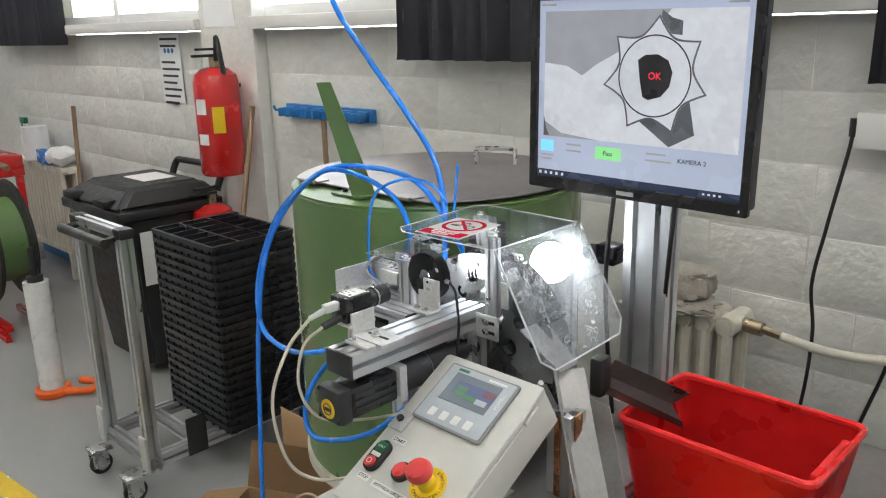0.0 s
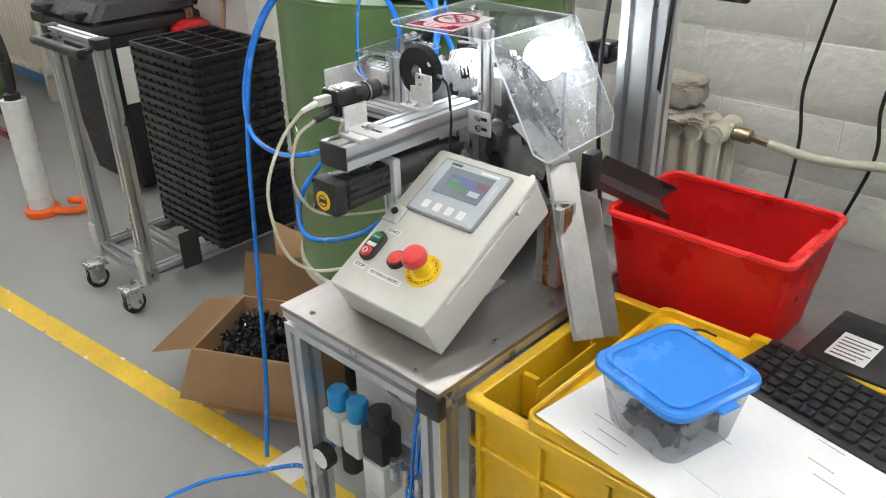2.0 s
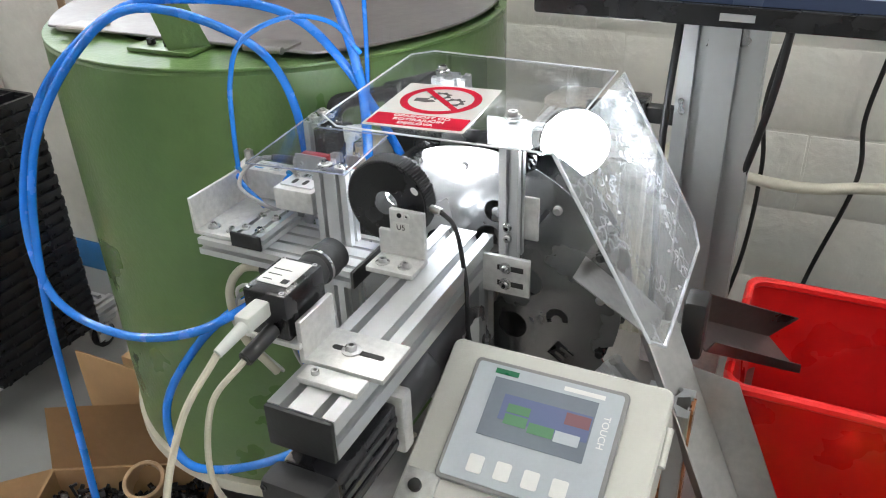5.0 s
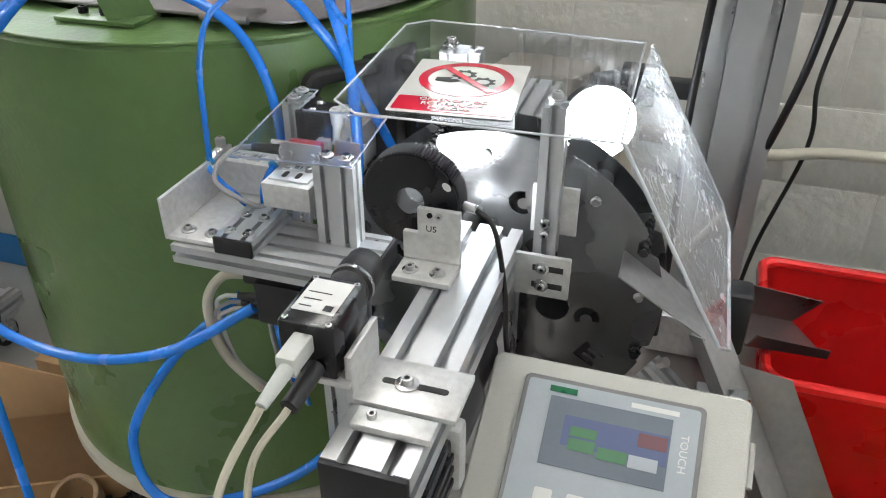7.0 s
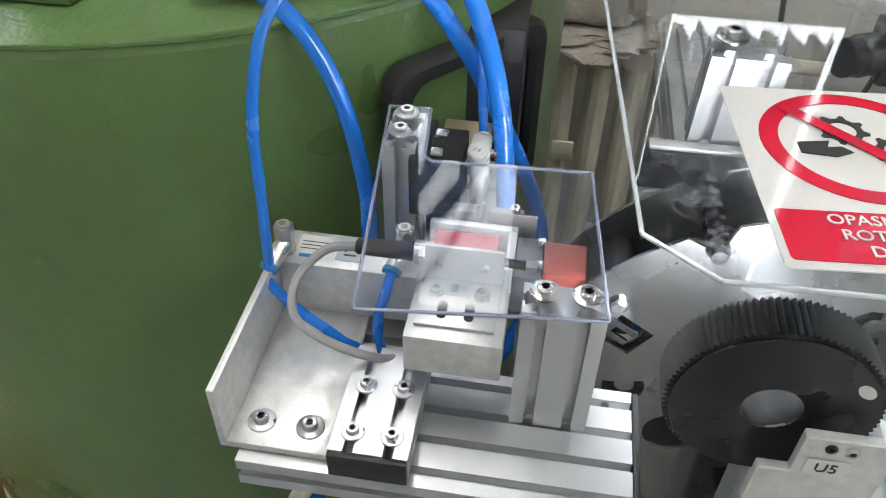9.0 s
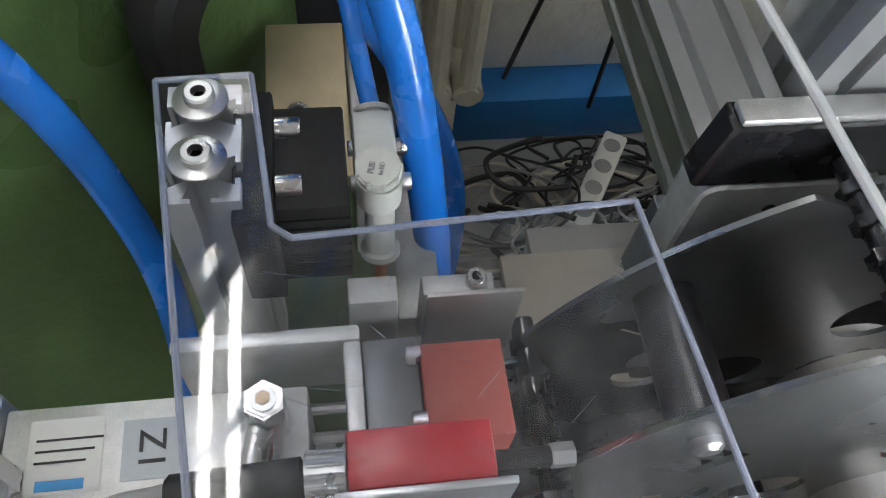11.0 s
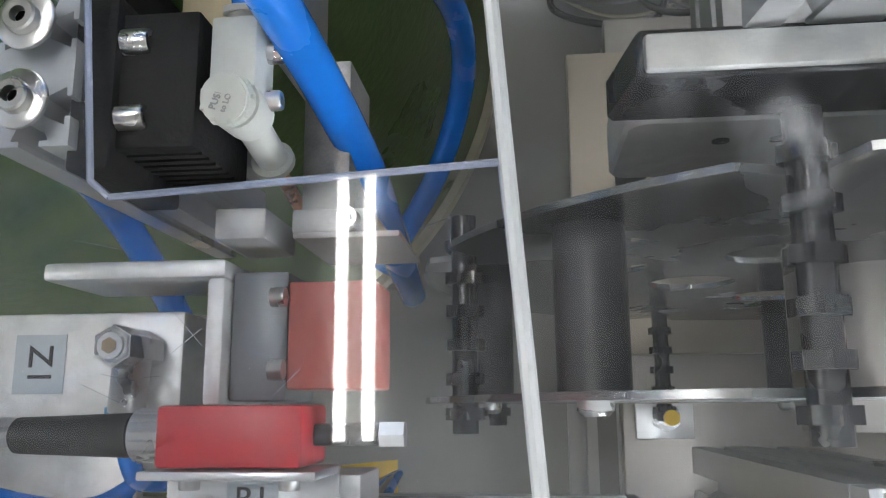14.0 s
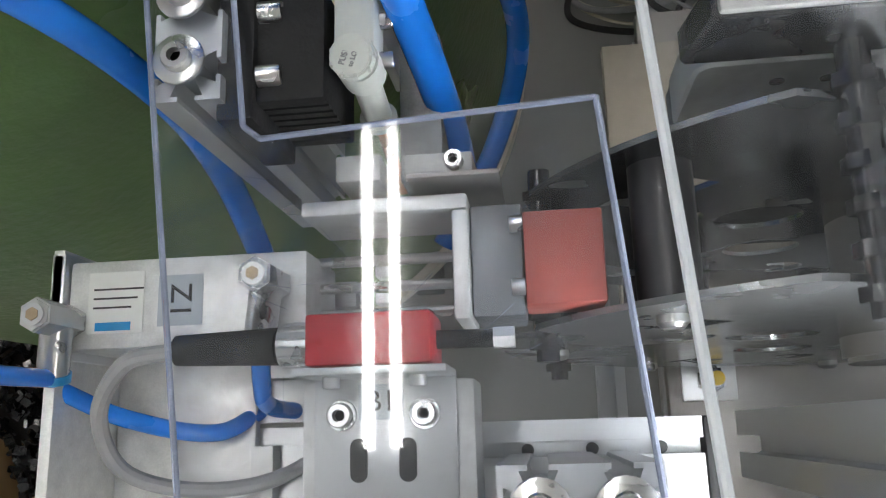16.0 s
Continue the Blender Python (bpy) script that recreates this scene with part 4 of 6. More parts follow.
# ---- operator box ----
BOX = Matrix.Translation((-0.598, 0.776, 0.945)) @ pose(0, 0, 0, 29, 0, 0)
ob = thing("operator_box", (0, 0, 0), "light grey operator box with touch panel and buttons on the table", "control box", m=BOX)
body = box(0, 0.204, 0, 0.300, -0.080, -0.012, 0.002)
part("body", body, "box_grey", ob, local=True)
door = part("cover", plate(rounded(-0.002, 0.206, -0.002, 0.302, 0.008), 0.012, Matrix.Translation((0, 0, -0.0118)), 0.002), "box_grey", ob, "light grey hinged cover", local=True)
for u in (0.05, 0.235):
    part("hinge", rod((0.208, u, -0.010), (0.208, u + 0.035, -0.010), 0.004, seg=10), "box_grey", ob, local=True)
part("seal", box(0.203, 0.2055, 0.06, 0.27, -0.016, -0.0125), "white", ob, local=True)
part("lock_plate", box(0.002, 0.034, 0.135, 0.170, 0.0005, 0.005, 0.001), "alu_white", ob, "small metal lock plate", local=True)
part("lock", lathe([(0.006, 0.005), (0.006, 0.009), (0.004, 0.01)], Matrix.Translation((0.016, 0.155, 0)), 14), "ink", ob, local=True)
hm = part("touch_panel", plate(rounded(0.028, 0.172, 0.168, 0.286, 0.005), 0.006, Matrix.Translation((0, 0, 0.0003)), 0.001), "bezel_dark", ob, "grey framed touch panel", local=True)
part("front_foil", plate(rounded(0.032, 0.168, 0.172, 0.282, 0.003), 0.0008, Matrix.Translation((0, 0, 0.0065))), "bezel", hm, "blue grey front foil", local=True)
part("screen", box(0.052, 0.148, 0.214, 0.270, 0.0075, 0.0082), "lcd", hm, "dim blue lit screen", local=True)
part("screen_field", box(0.066, 0.147, 0.232, 0.256, 0.0084, 0.0088), "lcd_blue", hm, "blue field", local=True)
for x0, x1, u0, u1, mm in ((0.072, 0.093, 0.240, 0.248, "lcd_green"), (0.072, 0.093, 0.229, 0.2385, "lcd_green"), (0.095, 0.118, 0.2265, 0.236, "lcd_green"), (0.124, 0.146, 0.243, 0.254, "lcd_red"), (0.119, 0.141, 0.2255, 0.2355, "bezel")):
    part("screen_button", box(x0, x1, u0, u1, 0.0089, 0.0092), mm, hm, local=True)
part("brand_plate", box(0.050, 0.072, 0.2735, 0.2785, 0.0075, 0.0079), "green_button", hm, "small teal maker mark", local=True)
part("print_bar", box(0.115, 0.152, 0.2735, 0.2775, 0.0075, 0.0078), "label", hm, local=True)
part("lettering", text_mesh("TOUCH", 0.0085, Matrix.Translation((0.158, 0.245, 0.0077)) @ pose(0, 0, 0, 0, 0, -90)), "label", hm, local=True)
for k in range(4):
    part("key", plate(rounded(0.054 + 0.025 * k, 0.068 + 0.025 * k, 0.180, 0.196, 0.002), 0.0005, Matrix.Translation((0, 0, 0.0075))), "white", hm, local=True)


def legend(body, x, u, w, size):
    lab = part("legend_plate", box(x - w / 2, x + w / 2, u - 0.0055, u + 0.0055, 0.0004, 0.0009), "label", ob, "white printed legend", local=True)
    part("lettering", text_mesh(body, size, Matrix.Translation((x, u, 0.0012))), "ink", lab, local=True)


legend("START", 0.040, 0.122, 0.030, 0.0085)
legend("STOP", 0.028, 0.046, 0.026, 0.0085)
legend("POTVRDA GRESKE", 0.086, 0.044, 0.072, 0.0075)
bm = plate(rounded(0.014, 0.044, 0.055, 0.111, 0.015, 8), 0.010, Matrix.Translation((0, 0, 0.0004)), 0.002)
db = part("start_stop_button", bm, "black", ob, "double push button with green start and red stop", local=True)
part("start_cap", box(0.020, 0.038, 0.088, 0.106, 0.0105, 0.0125, 0.001), "green_button", db, "green start cap", local=True)
part("lettering", text_mesh("START", 0.0052, Matrix.Translation((0.029, 0.0965, 0.0129))), "label", db, local=True)
part("lamp_strip", box(0.020, 0.038, 0.079, 0.086, 0.0105, 0.0122, 0.0005), "label", db, local=True)
sc = part("stop_cap", lathe([(0.0095, 0.0105), (0.0095, 0.0135), (0.009, 0.0145)], Matrix.Translation((0.029, 0.068, 0)), 20), "red_button", db, "red stop cap", local=True)
part("stop_ring", plate(circle(0, 0, 0.005, 20), 0.0004, Matrix.Translation((0.029, 0.068, 0.0147)), holes=[circle(0, 0, 0.0036, 20)]), "label", db, local=True)
rbn = part("acknowledge_button", lathe([(0.0165, 0.0004), (0.0165, 0.006), (0.015, 0.008)], Matrix.Translation((0.086, 0.078, 0)), 26), "black", ob, "black ringed red push button", local=True)
part("cap", lathe([(0.0125, 0.008), (0.0125, 0.011), (0.011, 0.012)], Matrix.Translation((0.086, 0.078, 0)), 24), "red_button", rbn, local=True)
part("emergency_plate", plate(circle(0, 0, 0.030, 40), 0.001, Matrix.Translation((0.140, 0.080, 0.0004))), "yellow_sign", ob, "yellow round emergency stop plate", local=True)
em = part("emergency_stop", lathe([(0.0145, 0.0015), (0.0145, 0.012), (0.013, 0.014), (0.012, 0.018), (0.012, 0.028)], Matrix.Translation((0.140, 0.080, 0)), 26), "yellow_sign", ob, "emergency stop with yellow collar", local=True)
part("mushroom_cap", lathe([(0.012, 0.0275), (0.019, 0.029), (0.0205, 0.034), (0.020, 0.040), (0.017, 0.045), (0.009, 0.047), (0.004, 0.0465)], Matrix.Translation((0.140, 0.080, 0)), 30), "red_button", em, "red mushroom cap", local=True)


def arc_text(body, radius, mid, step, size):
    out = []
    for i, ch in enumerate(body):
        if ch != " ":
            a = mid + (i - (len(body) - 1) / 2) * step
            out.append(text_mesh(ch, size, Matrix.Translation((0.140 + radius * math.cos(radians(a)), 0.080 + radius * math.sin(radians(a)), 0.0017)) @ pose(0, 0, 0, 0, 0, a + 90)))
    return join(*out)


part("lettering", arc_text("U OPASNOSTI", 0.0235, 268, 12.5, 0.0075), "ink", ob, local=True)
part("lettering", arc_text("ISKLJUCENJE", 0.0235, 20, 12.5, 0.0075), "ink", ob, local=True)
part("support", box(0.05, 0.15, 0.02, 0.24, -0.094, -0.081, 0.002), "alu", ob, local=True)
solo("box_stand", join(box(-0.54, -0.46, 0.96, 1.05, 0.872, 0.878, 0.001), box(-0.53, -0.47, 1.00, 1.008, 0.878, 0.99)), "alu_white", "bent metal stand under the operator box", "stand")

# ---- camera beam ----
cbm = thing("camera_beam", (-0.634, 0.98, 1.13), "aluminium profile beam carrying the inspection camera", "profile beam")
part("beam", profile((-0.634, 0.835, 1.1305), (-0.634, 1.145, 1.1305), 0.060, 0.038, 2, 1), "alu", cbm)
part("end_cap", box(-0.664, -0.604, 0.830, 0.8345, 1.1115, 1.1495, 0.001), "black", cbm, "black plastic end cap")
part("column", profile((-0.634, 1.125, 0.873), (-0.634, 1.125, 1.110), 0.06, 0.04, 2, 1), "alu", cbm)
part("clamp_plate", box(-0.655, -0.600, 0.862, 0.880, 1.150, 1.156, 0.001), "alu_white", cbm)
screw(cbm, (-0.643, 0.871, 1.156), r=0.0035, h=0.004)
ang = part("camera_angle", join(box(-0.662, -0.590, 0.884, 0.932, 1.1505, 1.1555, 0.0008), box(-0.6665, -0.6615, 0.884, 0.932, 1.1505, 1.190, 0.0008), box(-0.715, -0.662, 0.880, 0.934, 1.166, 1.171, 0.0008)), "alu_white", cbm, "milled aluminium camera angle")
part("slot", plate(rounded(-0.024, 0.024, -0.0028, 0.0028, 0.0027), 0.0004, Matrix.Translation((-0.626, 0.908, 1.1556))), "ink", ang)
screw(ang, (-0.632, 0.908, 1.1560), r=0.0045, h=0.006, washer=0.0085)

# inspection camera
cam_x, cam_z = -0.690, 1.196
ic = thing("inspection_camera", (cam_x, 0.90, cam_z), "black machine vision camera with lens and grey plug", "camera")
part("body", box(cam_x - 0.020, cam_x + 0.020, 0.880, 0.935, cam_z - 0.024, cam_z + 0.018, 0.002), "black_gloss", ic)
part("label", box(cam_x - 0.016, cam_x + 0.014, 0.893, 0.930, cam_z + 0.0185, cam_z + 0.0188), "label", ic, "white printed label")
for k in range(3):
    part("label_bar", box(cam_x - 0.013, cam_x - 0.004 + 0.004 * k, 0.898 + 0.008 * k, 0.8988 + 0.008 * k, cam_z + 0.0189, cam_z + 0.0192), "ink", ic)
part("label_code", box(cam_x + 0.005, cam_x + 0.011, 0.896, 0.902, cam_z + 0.0189, cam_z + 0.0192), "ink", ic)
part("lens_barrel", lathe([(0.013, 0), (0.0155, 0.002), (0.0155, 0.014), (0.0145, 0.016), (0.0165, 0.018), (0.0165, 0.034), (0.0155, 0.036), (0.0155, 0.046), (0.012, 0.047)], turn_to((cam_x, 0.935, cam_z), (cam_x, 1, cam_z)), 28), "black", ic, "black ribbed lens")
part("lens_ring", lathe([(0.0169, 0.0), (0.0169, 0.003)], turn_to((cam_x, 0.9535, cam_z), (cam_x, 1, cam_z)), 28), "chrome", ic)
part("network_plug", join(box(cam_x - 0.008, cam_x + 0.006, 0.852, 0.880, cam_z - 0.002, cam_z + 0.012, 0.002), rod((cam_x, 0.855, cam_z + 0.004), (cam_x - 0.004, 0.825, cam_z - 0.004), 0.0055, 0.004, 12)), "fitting", ic, "grey network plug")
part("power_plug", rod((cam_x + 0.006, 0.880, cam_z - 0.014), (cam_x + 0.002, 0.845, cam_z - 0.022), 0.0065, seg=14, bevel=0.001), "black", ic)
for dx in (-0.016, 0.015):
    for dy in (0.884, 0.931):
        screw(ic, (cam_x + dx, dy, cam_z + 0.018), r=0.0022, h=0.001)
solo("camera_cable", sweep([(cam_x - 0.004, 0.825, cam_z - 0.004), (cam_x - 0.02, 0.79, cam_z - 0.05), (cam_x - 0.02, 0.755, 1.07), (-0.70, 0.765, 0.97), (-0.68, 0.80, 0.925), (-0.63, 0.84, 0.93), (-0.595, 0.86, 0.945)], 0.0029, 10), "cable_cream", "cream network cable from the camera", "cable")
solo("camera_cable", sweep([(cam_x + 0.002, 0.845, cam_z - 0.022), (cam_x - 0.012, 0.815, cam_z - 0.05), (cam_x - 0.01, 0.80, 1.08), (cam_x, 0.83, 1.02), (-0.66, 0.90, 1.00), (-0.63, 1.0, 0.99)], 0.0026, 10), "cable_cream", "cream power cable from the camera", "cable")

# ring light on its bracket
rl = thing("ring_light", (-0.688, 1.085, 1.203), "black toothed ring light on a metal bracket", "ring light")
teeth = []
for k in range(180):
    r = 0.0445 if k % 2 else 0.0425
    teeth.append((r * math.cos(math.pi * k / 90), r * math.sin(math.pi * k / 90)))
FACE = basis((-0.688, 1.076, 1.203), (1, 0, 0), (0, 0, 1))
part("housing", plate(teeth, -0.020, FACE, 0, holes=[circle(0, 0, 0.0125, 36)]), "black", rl)
part("front_plate", plate(circle(0, 0, 0.0418, 60), 0.0015, FACE @ Matrix.Translation((0, 0, 0.0002)), holes=[circle(0, 0, 0.0125, 36)]), "black_gloss", rl)
part("led_face", plate(circle(0, 0, 0.040, 48), -0.001, FACE @ Matrix.Translation((0, 0, -0.0205)), holes=[circle(0, 0, 0.0135, 32)]), "led_ring", rl, "bright white led face")
part("badge", plate([(0.0045 * math.cos(a / 3), 0.003 * math.sin(a / 3)) for a in range(19)], 0.0004, FACE @ Matrix.Translation((0.032, 0.018, 0.0018)) @ pose(0, 0, 0, 0, 0, -45)), "label", rl)
ub = part("bracket_web", plate([(-0.690, 1.156), (-0.640, 1.156), (-0.640, 1.206), (-0.677, 1.206), (-0.677, 1.182), (-0.690, 1.182)], -0.005, basis((0, 1.060, 0), (1, 0, 0), (0, 0, 1)), 0.0006), "alu_white", rl, "milled aluminium bracket")
part("bracket_foot", box(-0.690, -0.640, 1.030, 1.065, 1.1505, 1.1558, 0.0008), "alu_white", rl, "milled aluminium bracket foot")
lb = part("tag", box(-0.673, -0.656, 1.0592, 1.0597, 1.183, 1.193), "label", rl, "white tag with U5")
part("lettering", text_mesh("U5", 0.008, basis((-0.6645, 1.0590, 1.188), (1, 0, 0), (0, 0, 1))), "ink", lb)
screw(rl, (-0.666, 1.060, 1.2005), (0, -1, 0), 0.0025, 0.001, material="black_gloss")
screw(rl, (-0.658, 1.060, 1.2005), (0, -1, 0), 0.003, 0.002)
for x in (-0.678, -0.654):
    screw(rl, (x, 1.043, 1.1555), r=0.0042, h=0.005, washer=0.007)
part("plug", rod((-0.648, 1.085, 1.201), (-0.632, 1.083, 1.199), 0.004, seg=12), "chrome", rl)
solo("ring_light_cable", sweep([(-0.632, 1.083, 1.199), (-0.615, 1.078, 1.185), (-0.602, 1.07, 1.13), (-0.596, 1.06, 1.08), (-0.59, 1.08, 1.02), (-0.58, 1.13, 0.98)], 0.0024, 8), "cable_black", "thin black cable of the ring light", "cable")

# servo motor under the beam
sm = thing("servo_motor", (-0.63, 0.88, 1.07), "black servo motor with a yellow maker plate", "motor")
part("rear_cap", box(-0.659, -0.601, 0.803, 0.830, 1.042, 1.100, 0.006), "black", sm)
part("body", box(-0.656, -0.604, 0.8302, 0.925, 1.045, 1.097, 0.004), "black_gloss", sm)
for z in (1.058, 1.071, 1.084):
    part("rib", box(-0.6035, -0.6015, 0.835, 0.92, z - 0.003, z + 0.003), "black", sm)
part("flange", box(-0.662, -0.598, 0.9252, 0.943, 1.039, 1.103, 0.004), "alu_white", sm, "pale aluminium flange")
part("gearbox", lathe([(0.030, 0), (0.030, 0.06), (0.026, 0.065), (0.026, 0.12), (0.02, 0.125), (0.02, 0.20)], turn_to((-0.63, 0.943, 1.07), (-0.63, 1.2, 1.07)), 32), "dark_steel", sm, "dark planetary gearbox")
part("maker_plate", rod((-0.63, 0.8025, 1.066), (-0.63, 0.8012, 1.066), 0.016, seg=28), "yellow_sign", sm, "round yellow maker plate")
part("plate_ring", plate(circle(0, 0, 0.010, 20), 0.0006, basis((-0.63, 0.8008, 1.066), (1, 0, 0), (0, 0, 1)), holes=[circle(0, 0, 0.0085, 20)]), "ink", sm)
part("plate_bar", box(-0.637, -0.623, 0.8002, 0.8008, 1.063, 1.069), "ink", sm)
for dx in (-0.023, 0.023):
    for dz in (-0.023, 0.023):
        screw(sm, (-0.63 + dx, 0.803, 1.071 + dz), (0, -1, 0), 0.003, 0.001, material="black_gloss")

# ---- the indexing wheel ----
CX, CZ, RW = -0.635, 1.068, 0.164
wheel = thing("indexing_wheel", (CX, 1.195, CZ), "steel twin disc indexing wheel with black part stacks", "indexing wheel")


def comb(r, a):
    """A comb shaped cut at radius r and angle a."""
    pts = [(-0.012, -0.011), (0.012, -0.011), (0.012, -0.006), (-0.005, -0.006), (-0.005, -0.002), (0.008, -0.002), (0.008, 0.003), (-0.005, 0.003), (-0.005, 0.007), (0.012, 0.007), (0.012, 0.011), (-0.012, 0.011)]
    c, s = math.cos(a), math.sin(a)
    return [(r * c + x * c - y * s, r * s + x * s + y * c) for x, y in pts]


def sickle(r, a):
    """A hook shaped cut."""
    pts = [(0.013 * math.cos(q), 0.013 * math.sin(q)) for q in [k * 0.5 for k in range(9)]] + [(0.006 * math.cos(q), 0.006 * math.sin(q) - 0.002) for q in [k * 0.5 for k in range(8, -1, -1)]]
    c, s = math.cos(a), math.sin(a)
    return [(r * c + x * c - y * s, r * s + x * s + y * c) for x, y in pts]


holes = [circle(0.062 * math.cos(k * math.pi / 3), 0.062 * math.sin(k * math.pi / 3), 0.017, 28) for k in range(6)]
holes += [comb(0.122, k * math.pi / 4 + 0.2) for k in range(0, 8, 2)] + [sickle(0.098, k * math.pi / 4 + 0.55) for k in range(0, 8, 2)]
holes += [circle(0, 0, 0.012, 20)]
rim = []
for k in range(240):
    a = 2 * math.pi * k / 240 + radians(25.5)
    r = RW - (0.010 if (k % 30) in (0, 1, 29) else 0.005 if (k % 30) in (2, 28) else 0)
    rim.append((r * math.cos(a), r * math.sin(a)))
DISC = basis((0, 0, 0), (1, 0, 0), (0, 0, 1))
part("front_disc", plate(rim, 0.002, DISC @ Matrix.Translation((0, 0, 0.0225)), holes=holes), "disc", wheel, "bright ground steel disc", local=True, smooth=20)
part("rear_disc", plate(rim, 0.002, DISC @ Matrix.Translation((0, 0, -0.0245)), holes=holes), "disc", wheel, "bright ground steel disc", local=True, smooth=20)
part("hub", rod((0, -0.035, 0), (0, 0.035, 0), 0.028, seg=32, bevel=0.002), "steel", wheel, local=True)
for k in range(8):
    a = k * math.pi / 4 + radians(50)
    x, z = 0.142 * math.cos(a), 0.142 * math.sin(a)
    part("spacer", rod((x, -0.022, z), (x, 0.0225, z), 0.010, seg=20), "dark_steel", wheel, "dark spacer tube", local=True)
    part("bolt", lathe([(0.005, 0), (0.005, 0.0025), (0.0035, 0.004)], turn_to((x, -0.0245, z), (x, -1, z)), 12), "chrome", wheel, local=True)
star = [((0.0064 if j % 2 else 0.0050) * math.cos(math.pi * j / 7), (0.0064 if j % 2 else 0.0050) * math.sin(math.pi * j / 7)) for j in range(14)]
for k in range(8):
    a = k * math.pi / 4 + radians(25.5)
    x, z = 0.155 * math.cos(a), 0.155 * math.sin(a)
    st = part("spindle", rod((x, -0.034, z), (x, 0.036, z), 0.0042, seg=12), "black_gloss", wheel, "stack of black star shaped parts", local=True)
    for j in range(6):
        part("star_part", plate(star, 0.0038, basis((x, -0.026 + 0.0108 * j, z), (math.cos(a + j), 0, math.sin(a + j)), (-math.sin(a + j), 0, math.cos(a + j)))), "black_gloss", st, local=True)

# fixed parts round the wheel
solo("wheel_backing", plate(rounded(-0.045, 0.12, -0.19, 0.02, 0.02), 0.006, basis((CX, 1.256, CZ), (1, 0, 0), (0, 0, 1)), 0.001), "dark_steel", "dark steel plate standing behind the wheel", "machine plate")
bs = thing("machine_stand", (CX, 1.25, 0.873), "slotted profile stand carrying the wheel unit", "machine stand")
part("column", profile((-0.60, 1.345, 0.873), (-0.60, 1.345, 1.165), 0.08, 0.04, 2, 1), "alu", bs)
part("rear_beam", profile((-0.672, 1.288, 1.105), (-0.672, 1.60, 1.105), 0.045, 0.045, 2, 2), "alu", bs)
part("bearing_block", box(-0.665, -0.605, 1.27, 1.33, 1.03, 1.11, 0.004), "alu_white", bs)
part("front_column", profile((-0.405, 1.115, 0.873), (-0.405, 1.115, 1.02), 0.045, 0.045, 1, 1), "alu", bs)
part("cover_strip", box(-0.384, -0.380, 1.105, 1.125, 0.874, 1.02), "copper", bs, "orange brown slot cover strip")
part("cover_strip", box(-0.4095, -0.400, 1.0875, 1.0915, 0.874, 1.02), "copper", bs, "orange brown slot cover strip")
part("cross_plate", plate(rounded(-0.736, -0.59, 1.142, 1.1905, 0.006), 0.016, basis((0, 1.252, 0), (1, 0, 0), (0, 0, 1)), 0.001), "alu_white", bs, "milled aluminium cross plate")
part("post_block", plate([(-0.741, 1.1915), (-0.60, 1.1915), (-0.60, 1.2182), (-0.737, 1.2182)], 0.011, basis((0, 1.247, 0), (1, 0, 0), (0, 0, 1)), 0.0012), "black_gloss", bs, "black bevelled post block")
part("block_top", box(-0.736, -0.60, 1.2362, 1.2445, 1.2184, 1.2215, 0.0012), "mill_dull", bs)
for k in range(5):
    part("fin", box(-0.728 + 0.014 * k, -0.722 + 0.014 * k, 1.240, 1.268, 1.095, 1.1415, 0.0006), "satin_grey", bs)
for x in (-0.712, -0.698):
    screw(bs, (x, 1.234, 1.181), (0, -1, 0), 0.0022, 0.0004, material="ink")
part("rear_sheet", box(-0.730, -0.590, 1.20, 1.396, 0.8735, 0.8830, 0.001), "plate_warm", bs, "pale warm grey steel foot plate")
screw(bs, (-0.641, 1.381, 0.883), r=0.003, h=0.002)

# small upright sensor on the table beside the wheel
us = thing("proximity_sensor", (-0.684, 1.163, 0.872), "yellow tipped proximity sensor on a steel bracket", "sensor")
part("tip", rod((-0.684, 1.163, 0.920), (-0.684, 1.163, 0.9295), 0.0042, seg=16, bevel=0.0006), "yellow_sign", us, "yellow sensor tip")
part("barrel", rod((-0.684, 1.163, 0.876), (-0.684, 1.163, 0.920), 0.0048, seg=16), "chrome", us, "threaded steel barrel")
part("nut", rod((-0.684, 1.163, 0.906), (-0.684, 1.163, 0.910), 0.0085, seg=6), "chrome", us)
part("bracket", join(box(-0.700, -0.668, 1.151, 1.175, 0.901, 0.904, 0.0004), box(-0.671, -0.668, 1.151, 1.175, 0.8725, 0.901, 0.0004)), "alu", us, "bent steel bracket")

# ---- acrylic guards ----
cov = thing("wheel_guard", (-0.64, 1.2, 1.284), "folded clear acrylic guard over the wheel", "machine guard")
TOP = [(-0.728, 1.062), (-0.521, 1.068), (-0.527, 1.312), (-0.750, 1.322), (-0.771, 1.300), (-0.755, 1.083)]
part("top_sheet", plate(TOP, 0.003, Matrix.Translation((0, 0, 1.280)), 0.0005), "acrylic_marked", cov, "clear top sheet with dried drip marks")
SB = basis((-0.5195, 1.070, 1.281), (0, 1, 0), (0.50, 0, -0.866))
SIDE = [(0, 0), (0.240, 0), (0.238, 0.186), (0.216, 0.208), (0.024, 0.214), (-0.001, 0.192)]
part("side_sheet", plate(SIDE, 0.004, SB @ Matrix.Translation((0, 0, -0.002)), 0.0006), "acrylic_dirty", cov, "smudged sloping side sheet")
for k in range(6):
    a, b = TOP[k], TOP[(k + 1) % 6]
    part("sheet_edge", rod((*a, 1.2815), (*b, 1.2815), 0.0010, seg=8), "acrylic_rim", cov, "bright polished sheet edge")
